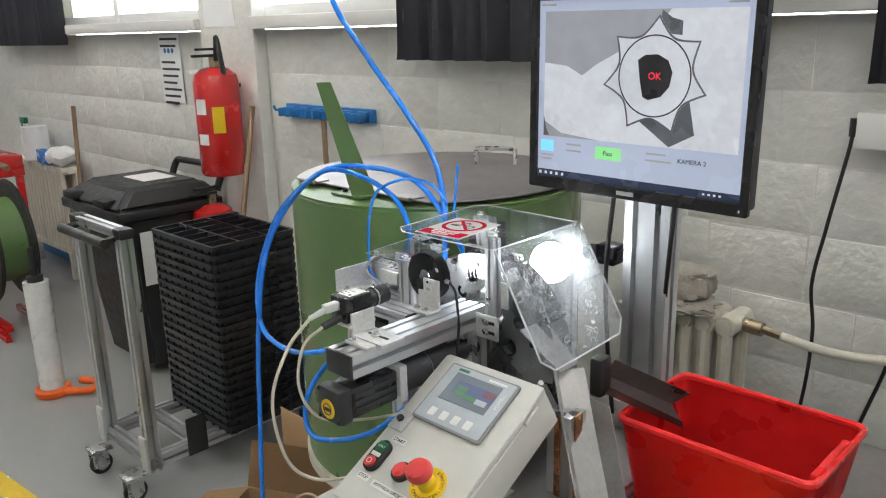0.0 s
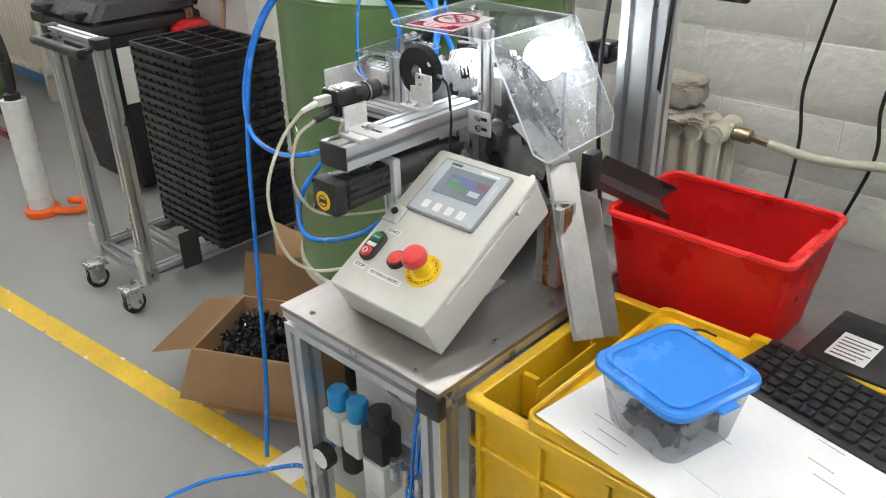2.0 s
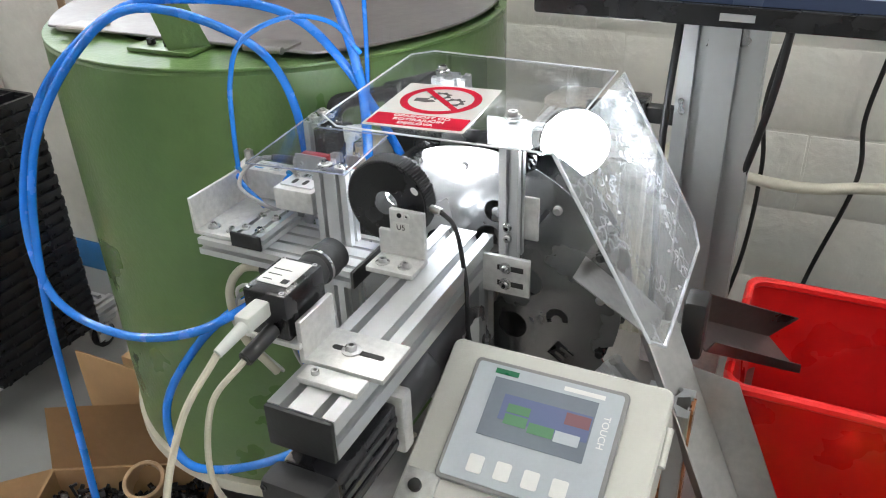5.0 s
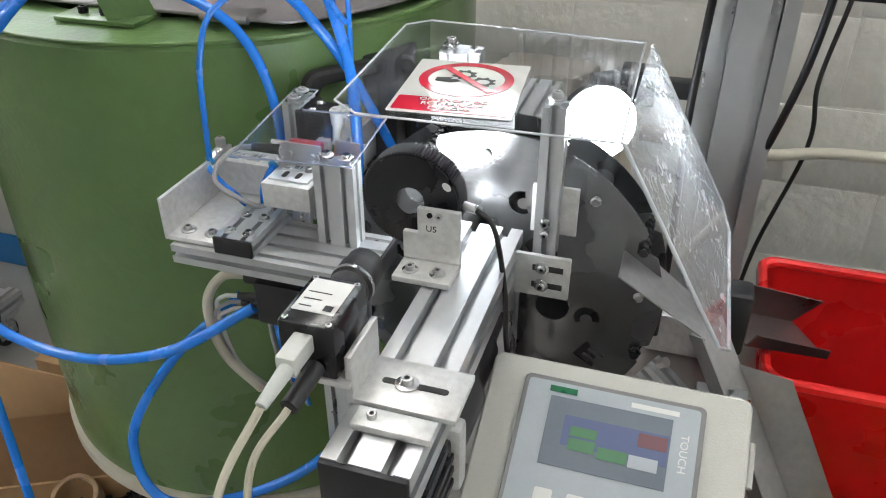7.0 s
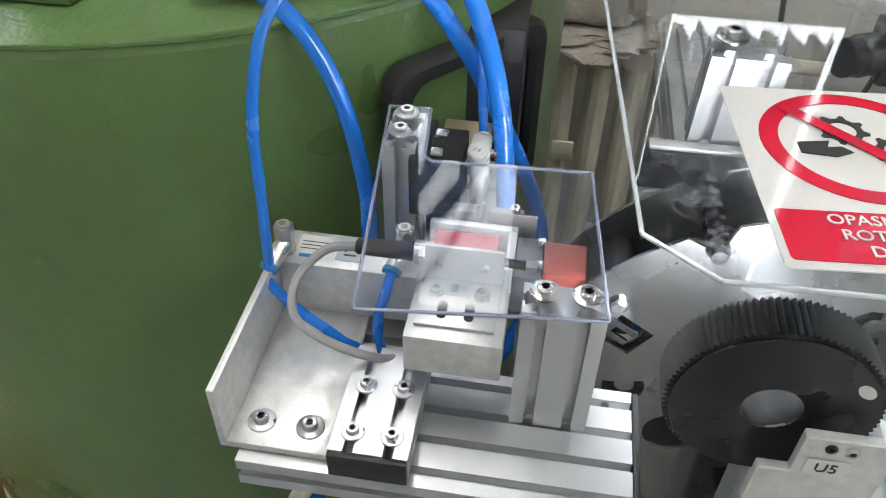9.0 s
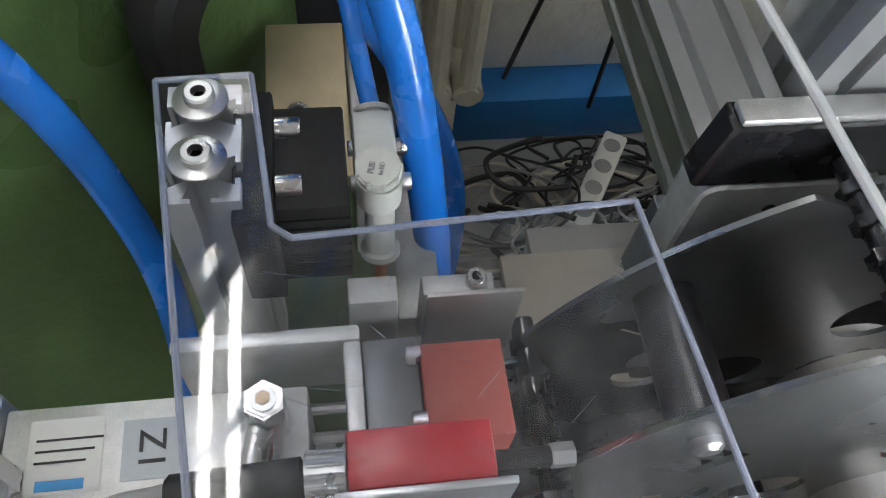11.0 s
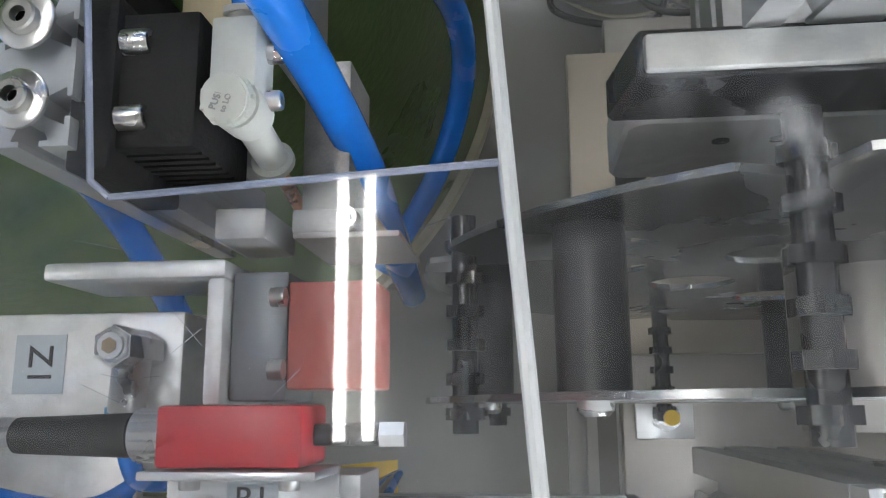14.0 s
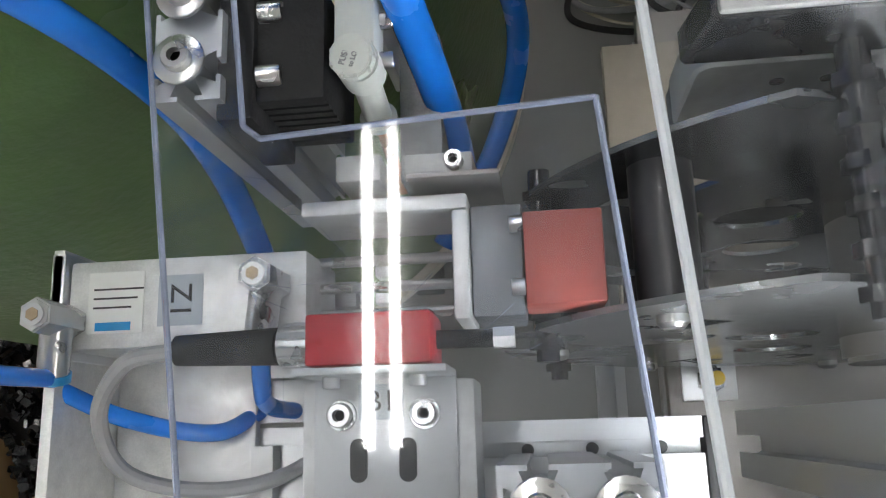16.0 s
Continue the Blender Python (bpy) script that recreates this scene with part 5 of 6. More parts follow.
for k in range(1, 6):
    part("sheet_edge", rod(SB @ Vector((*SIDE[k], 0)), SB @ Vector((*SIDE[(k + 1) % 6], 0)), 0.0018, seg=8), "acrylic_rim", cov, "bright polished sheet edge")
p1 = thing("guard_post", (-0.581, 1.135, 1.2), "slotted aluminium post under the guard", "post", "guard posts")
part("post", profile((-0.581, 1.137, 1.135), (-0.581, 1.137, 1.2785), 0.02, 0.02, 1, 1), "alu", p1)
screw(p1, (-0.581, 1.137, 1.2832), r=0.005, h=0.006, washer=0.008)
part("clamp_plate", box(-0.604, -0.554, 1.116, 1.121, 1.100, 1.143, 0.001), "alu_white", p1, "slotted aluminium clamp plate")
for z in (1.113, 1.131):
    part("slot", box(-0.588, -0.560, 1.1150, 1.1158, z - 0.003, z + 0.003, 0.0003), "ink", p1)
    screw(p1, (-0.579, 1.1150, z), (0, -1, 0), 0.0042, 0.005, washer=0.0065)
for z in (1.160, 1.172):
    screw(p1, (-0.581, 1.125, z), (0, -1, 0), 0.0038, 0.004, washer=0.005)
part("back_plate", box(-0.598, -0.556, 1.146, 1.150, 1.15, 1.198, 0.001), "alu_white", p1, "pale reflector plate")
p2 = thing("guard_post", (-0.70, 1.24, 1.25), "slotted aluminium post under the guard", "post", "guard posts")
part("post", profile((-0.695, 1.256, 1.2185), (-0.695, 1.247, 1.2785), 0.04, 0.02, 2, 1), "alu", p2)
screw(p2, (-0.705, 1.247, 1.2832), r=0.005, h=0.006, washer=0.008)

# warning sign on the guard
ws = thing("warning_sign", (-0.66, 1.12, 1.288), "white and red rotating parts warning sign on the guard", "warning sign")
SG = basis((-0.6565, 1.075, 1.2834), (0.996, 0.087, 0), (-0.087, 0.996, 0))
part("sheet", plate(rounded(-0.050, 0.050, 0, 0.125, 0.002), 0.0006, SG), "sign_white", ws)
part("red_band", plate(rounded(-0.047, 0.047, 0.004, 0.033, 0.002), 0.0003, SG @ Matrix.Translation((0, 0, 0.0008))), "red_ink", ws)
for k, w in enumerate(("OPASNOST OD", "ROTIRAJUĆIH", "DIJELOVA")):
    part("lettering", text_mesh(w, 0.0082, SG @ Matrix.Translation((0, 0.0275 - 0.0088 * k, 0.0014))), "label", ws)
part("red_ring", plate(circle(0, 0.080, 0.041, 48), 0.0003, SG @ Matrix.Translation((0, 0, 0.0008)), holes=[circle(0, 0.080, 0.033, 48)]), "red_ink", ws)


def cog(cx, cy, r):
    out = []
    for k in range(40):
        q = r if (k % 5) < 3 else r * 1.28
        out.append((cx + q * math.cos(math.pi * k / 20), cy + q * math.sin(math.pi * k / 20)))
    return out


part("gear_symbol", plate(cog(-0.004, 0.091, 0.009), 0.0003, SG @ Matrix.Translation((0, 0, 0.0008)), holes=[circle(-0.004, 0.091, 0.006, 24)]), "ink", ws)
part("gear_symbol", plate(cog(0.015, 0.076, 0.009), 0.0003, SG @ Matrix.Translation((0, 0, 0.0008)), holes=[circle(0.015, 0.076, 0.006, 24)]), "ink", ws)
part("hand_symbol", plate([(-0.026, 0.072), (-0.012, 0.070), (-0.004, 0.074), (-0.008, 0.078), (-0.014, 0.077), (-0.012, 0.082), (-0.026, 0.080)], 0.0003, SG @ Matrix.Translation((0, 0, 0.0008))), "ink", ws)
part("red_bar", plate([(-0.028, 0.106), (-0.023, 0.110), (0.028, 0.054), (0.023, 0.050)], 0.0003, SG @ Matrix.Translation((0, 0, 0.0014))), "red_ink", ws)

# round lamp of the rear camera, and that camera
rlp = thing("rear_ring_light", (-0.568, 1.280, 1.205), "lit white ring light facing the wheel", "ring light")
LN = Vector((0.42, -0.90, 0.10)).normalized()
LC = Vector((-0.560, 1.277, 1.207))
part("housing", rod(LC, LC - 0.014 * LN, 0.0385, seg=36, bevel=0.002), "black", rlp)
part("led_face", rod(LC + 0.0004 * LN, LC + 0.0024 * LN, 0.038, seg=36), "led", rlp, "bright white led face")
part("arm", box(-0.575, -0.561, 1.294, 1.326, 1.165, 1.215), "alu", rlp)
rc = thing("rear_camera", (-0.535, 1.44, 1.19), "small black machine vision camera on the rear post", "camera")
part("body", box(-0.557, -0.515, 1.418, 1.462, 1.174, 1.212, 0.002), "black_gloss", rc)
part("lens", lathe([(0.014, 0), (0.016, 0.003), (0.016, 0.018), (0.0145, 0.020), (0.0145, 0.032)], turn_to((-0.5575, 1.434, 1.193), (-0.62, 1.405, 1.193)), 24), "black", rc, "black ribbed lens")
part("bracket", box(-0.5145, -0.4755, 1.428, 1.448, 1.184, 1.204, 0.001), "black", rc)

# ---- feeding unit with the pusher ----
fu = thing("feeding_unit", (-0.83, 1.10, 1.11), "profile base with plates carrying the feeding cylinder", "feeding unit")
part("base", profile((-0.931, 1.102, 1.111), (-0.731, 1.102, 1.111), 0.078, 0.020, 4, 1, (0, 1, 0)), "alu", fu)
for x in (-0.79, -0.768, -0.745):
    part("slot_nut", rod((x, 1.131, 1.1190), (x, 1.131, 1.1196), 0.0022, seg=12), "ink", fu)
part("end_cap", box(-0.7305, -0.727, 1.063, 1.141, 1.101, 1.121, 0.0008), "black", fu)
part("base_rear", profile((-0.931, 1.168, 1.111), (-0.850, 1.168, 1.111), 0.050, 0.020, 2, 1, (0, 1, 0)), "alu", fu)
part("column", profile((-0.765, 1.09, 0.873), (-0.765, 1.09, 1.1005), 0.04, 0.04, 2, 2), "alu", fu)
part("angle", join(box(-0.941, -0.937, 1.070, 1.200, 1.1215, 1.166, 0.0006), box(-0.937, -0.885, 1.070, 1.200, 1.1215, 1.1265, 0.0006)), "alu_white", fu, "milled aluminium angle")
for x in (-0.923, -0.897):
    screw(fu, (x, 1.085, 1.1265), r=0.004, h=0.005, washer=0.0075)
slide = part("slide", profile((-0.862, 1.066, 1.130), (-0.862, 1.135, 1.130), 0.040, 0.017, 2, 1), "alu", fu, "slotted slide profile")
part("slide_cap", box(-0.882, -0.842, 1.0625, 1.0655, 1.1215, 1.1385, 0.0008), "black", slide)
for x in (-0.872, -0.852):
    for y in (1.078, 1.108):
        screw(fu, (x, y, 1.1385), r=0.0034, h=0.004, washer=0.006)
fp = part("front_post", profile((-0.776, 1.120, 1.1215), (-0.776, 1.120, 1.2055), 0.040, 0.020, 2, 1), "alu", fu)
for x in (-0.786, -0.766):
    screw(fu, (x, 1.120, 1.2105), r=0.0042, h=0.004, washer=0.0075)
rp = part("rear_post", profile((-0.879, 1.251, 1.06), (-0.879, 1.251, 1.2055), 0.040, 0.020, 2, 1, (0, 1, 0)), "alu", fu)
for y in (1.241, 1.261):
    screw(fu, (-0.879, y, 1.2105), r=0.0042, h=0.004, washer=0.0075)
GP = [(-0.872, 1.096), (-0.756, 1.108), (-0.766, 1.222), (-0.856, 1.217), (-0.861, 1.221), (-0.866, 1.272), (-0.892, 1.271)]
gd = thing("feeder_guard", (-0.82, 1.18, 1.208), "clear scratched acrylic plate over the feeding unit", "machine guard")
part("sheet", plate(GP, 0.004, Matrix.Translation((0, 0, 1.2062)), 0.0006), "acrylic", gd)
for i in range(7):
    a, b = GP[i], GP[(i + 1) % 7]
    part("sheet_edge", rod((*a, 1.2082), (*b, 1.2082), 0.0009, seg=8), "acrylic_edge", gd)
for k in range(14):
    x, y, a = random.uniform(-0.86, -0.775), random.uniform(1.11, 1.21), random.uniform(0, 3.1)
    d = random.uniform(0.003, 0.012)
    part("scratch", rod((x, y, 1.2102), (x + d * math.cos(a), y + d * math.sin(a), 1.2102), 0.00006, seg=4), "acrylic_edge", gd)

# feeding cylinder
zc = thing("feeding_cylinder", (-0.9, 1.181, 1.15), "compact aluminium air cylinder with two guide rods", "air cylinder")
part("body", box(-0.936, -0.856, 1.167, 1.196, 1.127, 1.1635, 0.001), "alu_white", zc)
part("end_plate", box(-0.9415, -0.9365, 1.164, 1.199, 1.1267, 1.166, 0.001), "alu", zc)
for y in (1.170, 1.193):
    screw(zc, (-0.9415, y, 1.150), (-1, 0, 0), 0.003, 0.003)
zl = part("tag", box(-0.905, -0.890, 1.1735, 1.190, 1.1637, 1.1640), "bezel", zc, "grey tag with Z1")
part("lettering", text_mesh("Z1", 0.010, basis((-0.8975, 1.1815, 1.1642), (0, -1, 0), (1, 0, 0))), "ink", zl)
part("type_label", box(-0.929, -0.910, 1.172, 1.192, 1.1637, 1.1639), "label", zc, "white type label")
part("maker_bar", box(-0.926, -0.914, 1.1728, 1.1755, 1.1640, 1.1642), "blue_knob", zc)
for k in range(3):
    part("print_bar", box(-0.927, -0.914 + 0.002 * k, 1.180 + 0.003 * k, 1.1806 + 0.003 * k, 1.1640, 1.1642), "ink", zc)
for x, y in ((-0.866, 1.185), (-0.934, 1.176)):
    e = part("elbow_fitting", join(rod((x, y, 1.1635), (x, y, 1.184), 0.0055, seg=6, bevel=0.0006), rod((x, y, 1.172), (x - 0.004, y - 0.016, 1.166), 0.005, seg=16)), "chrome", zc, "nickel plated elbow fitting")
    part("socket", rod((x, y, 1.1842), (x, y, 1.1848), 0.0034, seg=16), "alu", e)
    part("bore", rod((x, y, 1.1849), (x, y, 1.1853), 0.0021, seg=6), "brass", e)
    part("release_ring", rod((x - 0.004, y - 0.016, 1.166), (x - 0.0046, y - 0.0185, 1.165), 0.0056, seg=16), "blue_knob", e)

# pusher that the cylinder drives to and fro
pu = thing("pusher", (-0.842, 1.185, 1.17), "aluminium pusher angle with a brick red block", "pusher")
part("angle", join(box(-0.892, -0.8405, 1.2035, 1.2085, 1.142, 1.175, 0.0012), box(-0.8455, -0.8405, 1.170, 1.2035, 1.142, 1.175, 0.0012)), "alu_white", pu, "milled aluminium angle")
part("carrier", box(-0.8403, -0.8245, 1.171, 1.2055, 1.142, 1.170, 0.001), "satin_grey", pu, "grey carrier block")
part("red_block", box(-0.8243, -0.8005, 1.174, 1.2025, 1.149, 1.171, 0.0008), "red_block", pu, "brick red plastic block")
for y in (1.179, 1.198):
    screw(pu, (-0.8243, y, 1.1735), (-1, 0, 0), 0.0026, 0.004)
for y in (1.177, 1.186, 1.195):
    part("guide_rod", rod((-0.90, y, 1.146), (-0.8455, y, 1.146), 0.0018, seg=10), "chrome", pu)
for y in (1.1815, 1.1905):
    part("slide_piece", box(-0.874, -0.868, y - 0.0018, y + 0.0018, 1.142, 1.150, 0.0005), "alu", pu)

# sensor on its bracket
se = thing("light_sensor", (-0.83, 1.16, 1.19), "red optical sensor on a slotted bracket", "sensor")
part("housing", box(-0.846, -0.812, 1.156, 1.170, 1.176, 1.199, 0.001), "red_sensor", se)
bk = part("bracket", join(box(-0.849, -0.808, 1.1535, 1.1555, 1.1785, 1.201, 0.0004), box(-0.849, -0.808, 1.120, 1.1555, 1.1762, 1.1782, 0.0004)), "alu", se, "zinc plated slotted bracket")
for x in (-0.836, -0.822):
    part("slot", plate(rounded(-0.0025, 0.0025, -0.006, 0.006, 0.0024), 0.0004, Matrix.Translation((x, 1.131, 1.1783))), "ink", bk)
tg = part("tag", box(-0.836, -0.823, 1.142, 1.152, 1.1784, 1.1787), "bezel", se, "grey tag with B1")
part("lettering", text_mesh("B1", 0.0085, Matrix.Translation((-0.8295, 1.147, 1.1789))), "ink", tg)
for x in (-0.841, -0.817):
    screw(se, (x, 1.1435, 1.1782), r=0.0036, h=0.004, washer=0.0045)
    screw(se, (x, 1.1535, 1.190), (0, -1, 0), 0.0025, 0.003)
part("block", box(-0.853, -0.803, 1.112, 1.153, 1.1505, 1.1760, 0.0008), "alu_white", se, "milled mounting block")
part("nut", rod((-0.8465, 1.163, 1.187), (-0.856, 1.163, 1.187), 0.006, seg=16), "chrome", se, "knurled cable nut")
for k in range(14):
    a = 2 * math.pi * k / 14
    part("ridge", rod((-0.8468, 1.163 + 0.006 * math.cos(a), 1.187 + 0.006 * math.sin(a)), (-0.8555, 1.163 + 0.006 * math.cos(a), 1.187 + 0.006 * math.sin(a)), 0.0006, seg=6), "chrome", se)
part("cable_plug", rod((-0.856, 1.163, 1.187), (-0.888, 1.163, 1.186), 0.0054, 0.0044, 16, 0.0008), "rubber", se, "black cable plug")
part("probe", rod((-0.812, 1.163, 1.187), (-0.7965, 1.163, 1.186), 0.0026, seg=12), "rubber", se, "dark probe stem")
part("probe_tip", rod((-0.7964, 1.163, 1.186), (-0.7905, 1.163, 1.186), 0.0032, seg=6), "chrome", se, "bright hexagonal tip")
solo("sensor_cable", sweep([(-0.888, 1.163, 1.186), (-0.905, 1.160, 1.183), (-0.918, 1.145, 1.172), (-0.914, 1.128, 1.160), (-0.890, 1.122, 1.150), (-0.865, 1.128, 1.138), (-0.845, 1.15, 1.125)], 0.0026, 10), "cable_grey", "grey sensor cable looping over the cylinder", "cable")

# blow-off valve on a black block
bv = thing("blow_off_valve", (-0.84, 1.25, 1.19), "pale grey flow valve with a copper nozzle on a black block", "valve")
part("mount", box(-0.866, -0.841, 1.232, 1.268, 1.160, 1.1985, 0.001), "black_print", bv, "black printed plastic mounting block")
part("mount_side", box(-0.872, -0.861, 1.226, 1.272, 1.160, 1.2015, 0.001), "black_print", bv)
for k in range(7):
    part("layer_ridge", box(-0.8605, -0.8408, 1.2314, 1.2322, 1.164 + 0.0045 * k, 1.1664 + 0.0045 * k), "black_print", bv)
for y in (1.240, 1.260):
    screw(bv, (-0.8605, y, 1.1985), (1, 0, 0), 0.0034, 0.007)
vb = part("valve_body", box(-0.8385, -0.8265, 1.2475, 1.2665, 1.183, 1.1975, 0.0009), "fitting", bv, "pale grey valve body")
part("valve_barrel", rod((-0.8322, 1.2445, 1.184), (-0.8322, 1.2435, 1.1975), 0.0068, seg=20, bevel=0.0008), "fitting", bv)
part("outlet_barrel", rod((-0.832, 1.2435, 1.188), (-0.832, 1.2388, 1.164), 0.0045, seg=20, bevel=0.0005), "fitting", bv)
kn = part("knob", rod((-0.8322, 1.2436, 1.1975), (-0.8326, 1.2424, 1.2020), 0.0064, seg=28, bevel=0.0006), "fitting", bv, "push to lock knob")
for k in range(9):
    a = k * 2 * math.pi / 9
    part("grip_rib", box(-0.8324 + 0.0062 * math.cos(a) - 0.0006, -0.8324 + 0.0062 * math.cos(a) + 0.0006, 1.2430 + 0.0062 * math.sin(a) - 0.0006, 1.2430 + 0.0062 * math.sin(a) + 0.0006, 1.1985, 1.2012, 0.0002), "fitting", kn)
part("lettering", text_mesh("PUSH", 0.0026, basis((-0.8342, 1.2424, 1.2024), (0.25, 1, -0.2), (-1, 0.25, 0))), "cable_grey", kn)
part("lettering", text_mesh("to LOCK", 0.0021, basis((-0.8314, 1.2424, 1.2024), (0.25, 1, -0.2), (-1, 0.25, 0))), "cable_grey", kn)
part("collar", rod((-0.832, 1.2388, 1.1655), (-0.832, 1.2382, 1.1635), 0.0062, seg=22), "fitting", bv)
part("nozzle", rod((-0.832, 1.2382, 1.1632), (-0.832, 1.228, 1.118), 0.0022, 0.0022, 14), "copper", bv, "copper nozzle tube")
for y in (1.247, 1.260):
    screw(bv, (-0.8265, y, 1.188), (1, 0, 0), 0.0027, 0.004)
    screw(bv, (-0.8388, y, 1.188), (-1, 0, 0), 0.0025, 0.0015)
part("release_ring", join(rod((-0.832, 1.2665, 1.1905), (-0.832, 1.2700, 1.1912), 0.0044, seg=16), rod((-0.832, 1.2700, 1.1912), (-0.832, 1.2715, 1.1916), 0.0058, seg=18)), "fitting", bv)
part("guide", box(-0.843, -0.829, 1.2130, 1.2215, 1.150, 1.178, 0.0008), "mill_dull", bv, "speckled aluminium guide block")
part("guide", box(-0.822, -0.801, 1.2140, 1.2205, 1.150, 1.178, 0.0008), "mill_dull", bv, "speckled aluminium guide block")
part("guide_bar", box(-0.8275, -0.8130, 1.2207, 1.275, 1.120, 1.150, 0.0008), "mill_dull", bv, "aluminium guide bar")
part("guide_lip", box(-0.821, -0.793, 1.2122, 1.2138, 1.140, 1.180, 0.0004), "steel", bv)
screw(bv, (-0.8065, 1.2172, 1.178), r=0.0030, h=0.004)
tb = thing("bracket_plate", (-0.852, 1.30, 1.15), "tan painted bracket plate beside the outlet", "bracket")
part("plate", box(-0.868, -0.838, 1.276, 1.352, 1.146, 1.152, 0.0008), "tan", tb)
part("web", box(-0.8375, -0.8335, 1.276, 1.352, 1.10, 1.152, 0.0008), "alu", tb)
screw(tb, (-0.856, 1.302, 1.152), r=0.0045, h=0.006)
solo("air_hose", sweep([(-0.832, 1.270, 1.191), (-0.834, 1.282, 1.196), (-0.838, 1.30, 1.215), (-0.845, 1.32, 1.26), (-0.86, 1.35, 1.35)], 0.003, 14), "blue", "thin blue air hose to the blow-off valve", "hose", "air hoses")

# outfeed chutes
U0, U1 = Vector((-0.429, 1.158, 1.072)), Vector((-0.286, 1.058, 0.829))
ax = (U1 - U0).normalized()
sd = Vector((0.574, 0.82, 0)).normalized()
sd = (sd - sd.dot(ax) * ax).normalized()
CB = basis(U0, sd, ax)
Lc = (U1 - U0).length
oc = thing("outfeed_chute", U0, "folded sheet steel outfeed chute over the yellow crate", "chute")
part("floor_sheet", plate([(-0.024, 0), (0.024, 0), (0.024, Lc), (-0.024, Lc)], 0.0015, CB), "chute", oc)
NZ = CB.to_3x3().col[2] if CB.to_3x3().col[2].z > 0 else -CB.to_3x3().col[2]
part("side_sheet", plate([(0, 0), (Lc, 0), (Lc, 0.034), (0.08, 0.036), (0, 0.030)], 0.0015, basis(CB @ Vector((-0.024, 0, 0)), ax, (NZ - 0.5 * sd).normalized())), "chute", oc)
part("inlet_sheet", plate([(-0.02, 0), (0.05, 0.0), (0.035, 0.10), (-0.015, 0.10)], 0.0015, basis((-0.512, 1.145, 1.130), (0, 1, 0), (0.83, 0.0, -0.55))), "chute", oc)
part("side_sheet", plate([(0.05, 0), (Lc, 0), (Lc, 0.036), (0.075, 0.040)], 0.0015, basis(CB @ Vector((0.0240, 0, 0)), ax, (NZ + 0.5 * sd).normalized())), "chute", oc)
bc = thing("reject_chute", (-0.40, 1.26, 1.05), "dark folded steel reject chute over the red bin", "chute")
RY = Vector((0.095, 0.091, -0.065)).normalized()
RX = Vector((-0.043, 0.056, 0.020))
RX = (RX - RX.dot(RY) * RY).normalized()
RB = basis((-0.385, 1.200, 1.026), RX, RY)
RN = RB.to_3x3().col[2] if RB.to_3x3().col[2].z > 0 else -RB.to_3x3().col[2]
part("floor_sheet", plate([(0.0, 0), (0.052, 0), (0.052, 0.135), (0.0, 0.150)], 0.0015, RB), "reject", bc)
part("side_sheet", plate([(0, 0), (0.135, 0), (0.150, 0.036), (0, 0.036)], 0.0015, basis(RB @ Vector((0.052, 0, 0)), RY, RN)), "reject", bc)
part("side_sheet", plate([(0, 0), (0.150, 0), (0.140, 0.012), (0, 0.016)], 0.0015, basis(RB @ Vector((0.0, 0, 0)), RY, RN)), "reject", bc)
part("pivot_block", box(-0.412, -0.388, 1.188, 1.222, 1.018, 1.088, 0.005), "black", bc, "black pivot block")
fs = thing("chute_holder", (-0.46, 1.12, 1.06), "small profile holder under the chute", "holder")
part("arm", profile((-0.475, 1.135, 1.03), (-0.430, 1.115, 1.00), 0.02, 0.02, 1, 1, Vector((0.4, 0.916, 0.0))), "alu", fs)
part("nut", rod((-0.465, 1.12, 1.045), (-0.459, 1.117, 1.052), 0.005, seg=6), "chrome", fs)

# monitor on its post
mp = thing("monitor_post", (-0.43, 1.37, 0.873), "tall slotted aluminium profile post", "post")
part("post", profile((-0.43, 1.410, 0.873), (-0.43, 1.410, 1.62), 0.09, 0.045, 2, 1), "alu", mp)
part("foot_bracket", box(-0.48, -0.38, 1.360, 1.386, 0.873, 0.93, 0.003), "alu_white", mp)
mn = thing("monitor", (-0.405, 1.28, 1.35), "black framed computer monitor showing a star shaped part", "monitor", m=pose(-0.405, 1.275, 1.345, 0, 0.6, 0))
part("housing", box(-0.198, 0.198, 0.008, 0.050, 0.004, 0.334, 0.006), "black", mn, local=True)
part("frame", plate(rounded(-0.206, 0.206, 0, 0.338, 0.004), -0.010, basis((0, 0, 0), (1, 0, 0), (0, 0, 1)), 0.001, holes=[[(-0.192, 0.020), (0.192, 0.020), (0.192, 0.324), (-0.192, 0.324)]]), "black_gloss", mn, local=True)
part("maker_mark", box(-0.02, 0.012, -0.001, -0.0002, 0.0065, 0.0135), "alu", mn, "small silver maker mark", local=True)
part("power_light", box(0.192, 0.194, -0.001, -0.0002, 0.007, 0.011), "scr_white", mn, local=True)
part("arm", box(-0.06, 0.04, 0.0502, 0.112, 0.10, 0.22, 0.004), "black", mn, local=True)
S = Matrix.Translation((0, 0.006, 0)) @ basis((0, 0, 0), (1, 0, 0), (0, 0, 1))


def shown(name, outline, depth, material, hl=()):
    return part(name, plate(outline, 0.0003, S @ Matrix.Translation((0, 0, 0.0004 * depth)), holes=hl), material, scr, local=True)


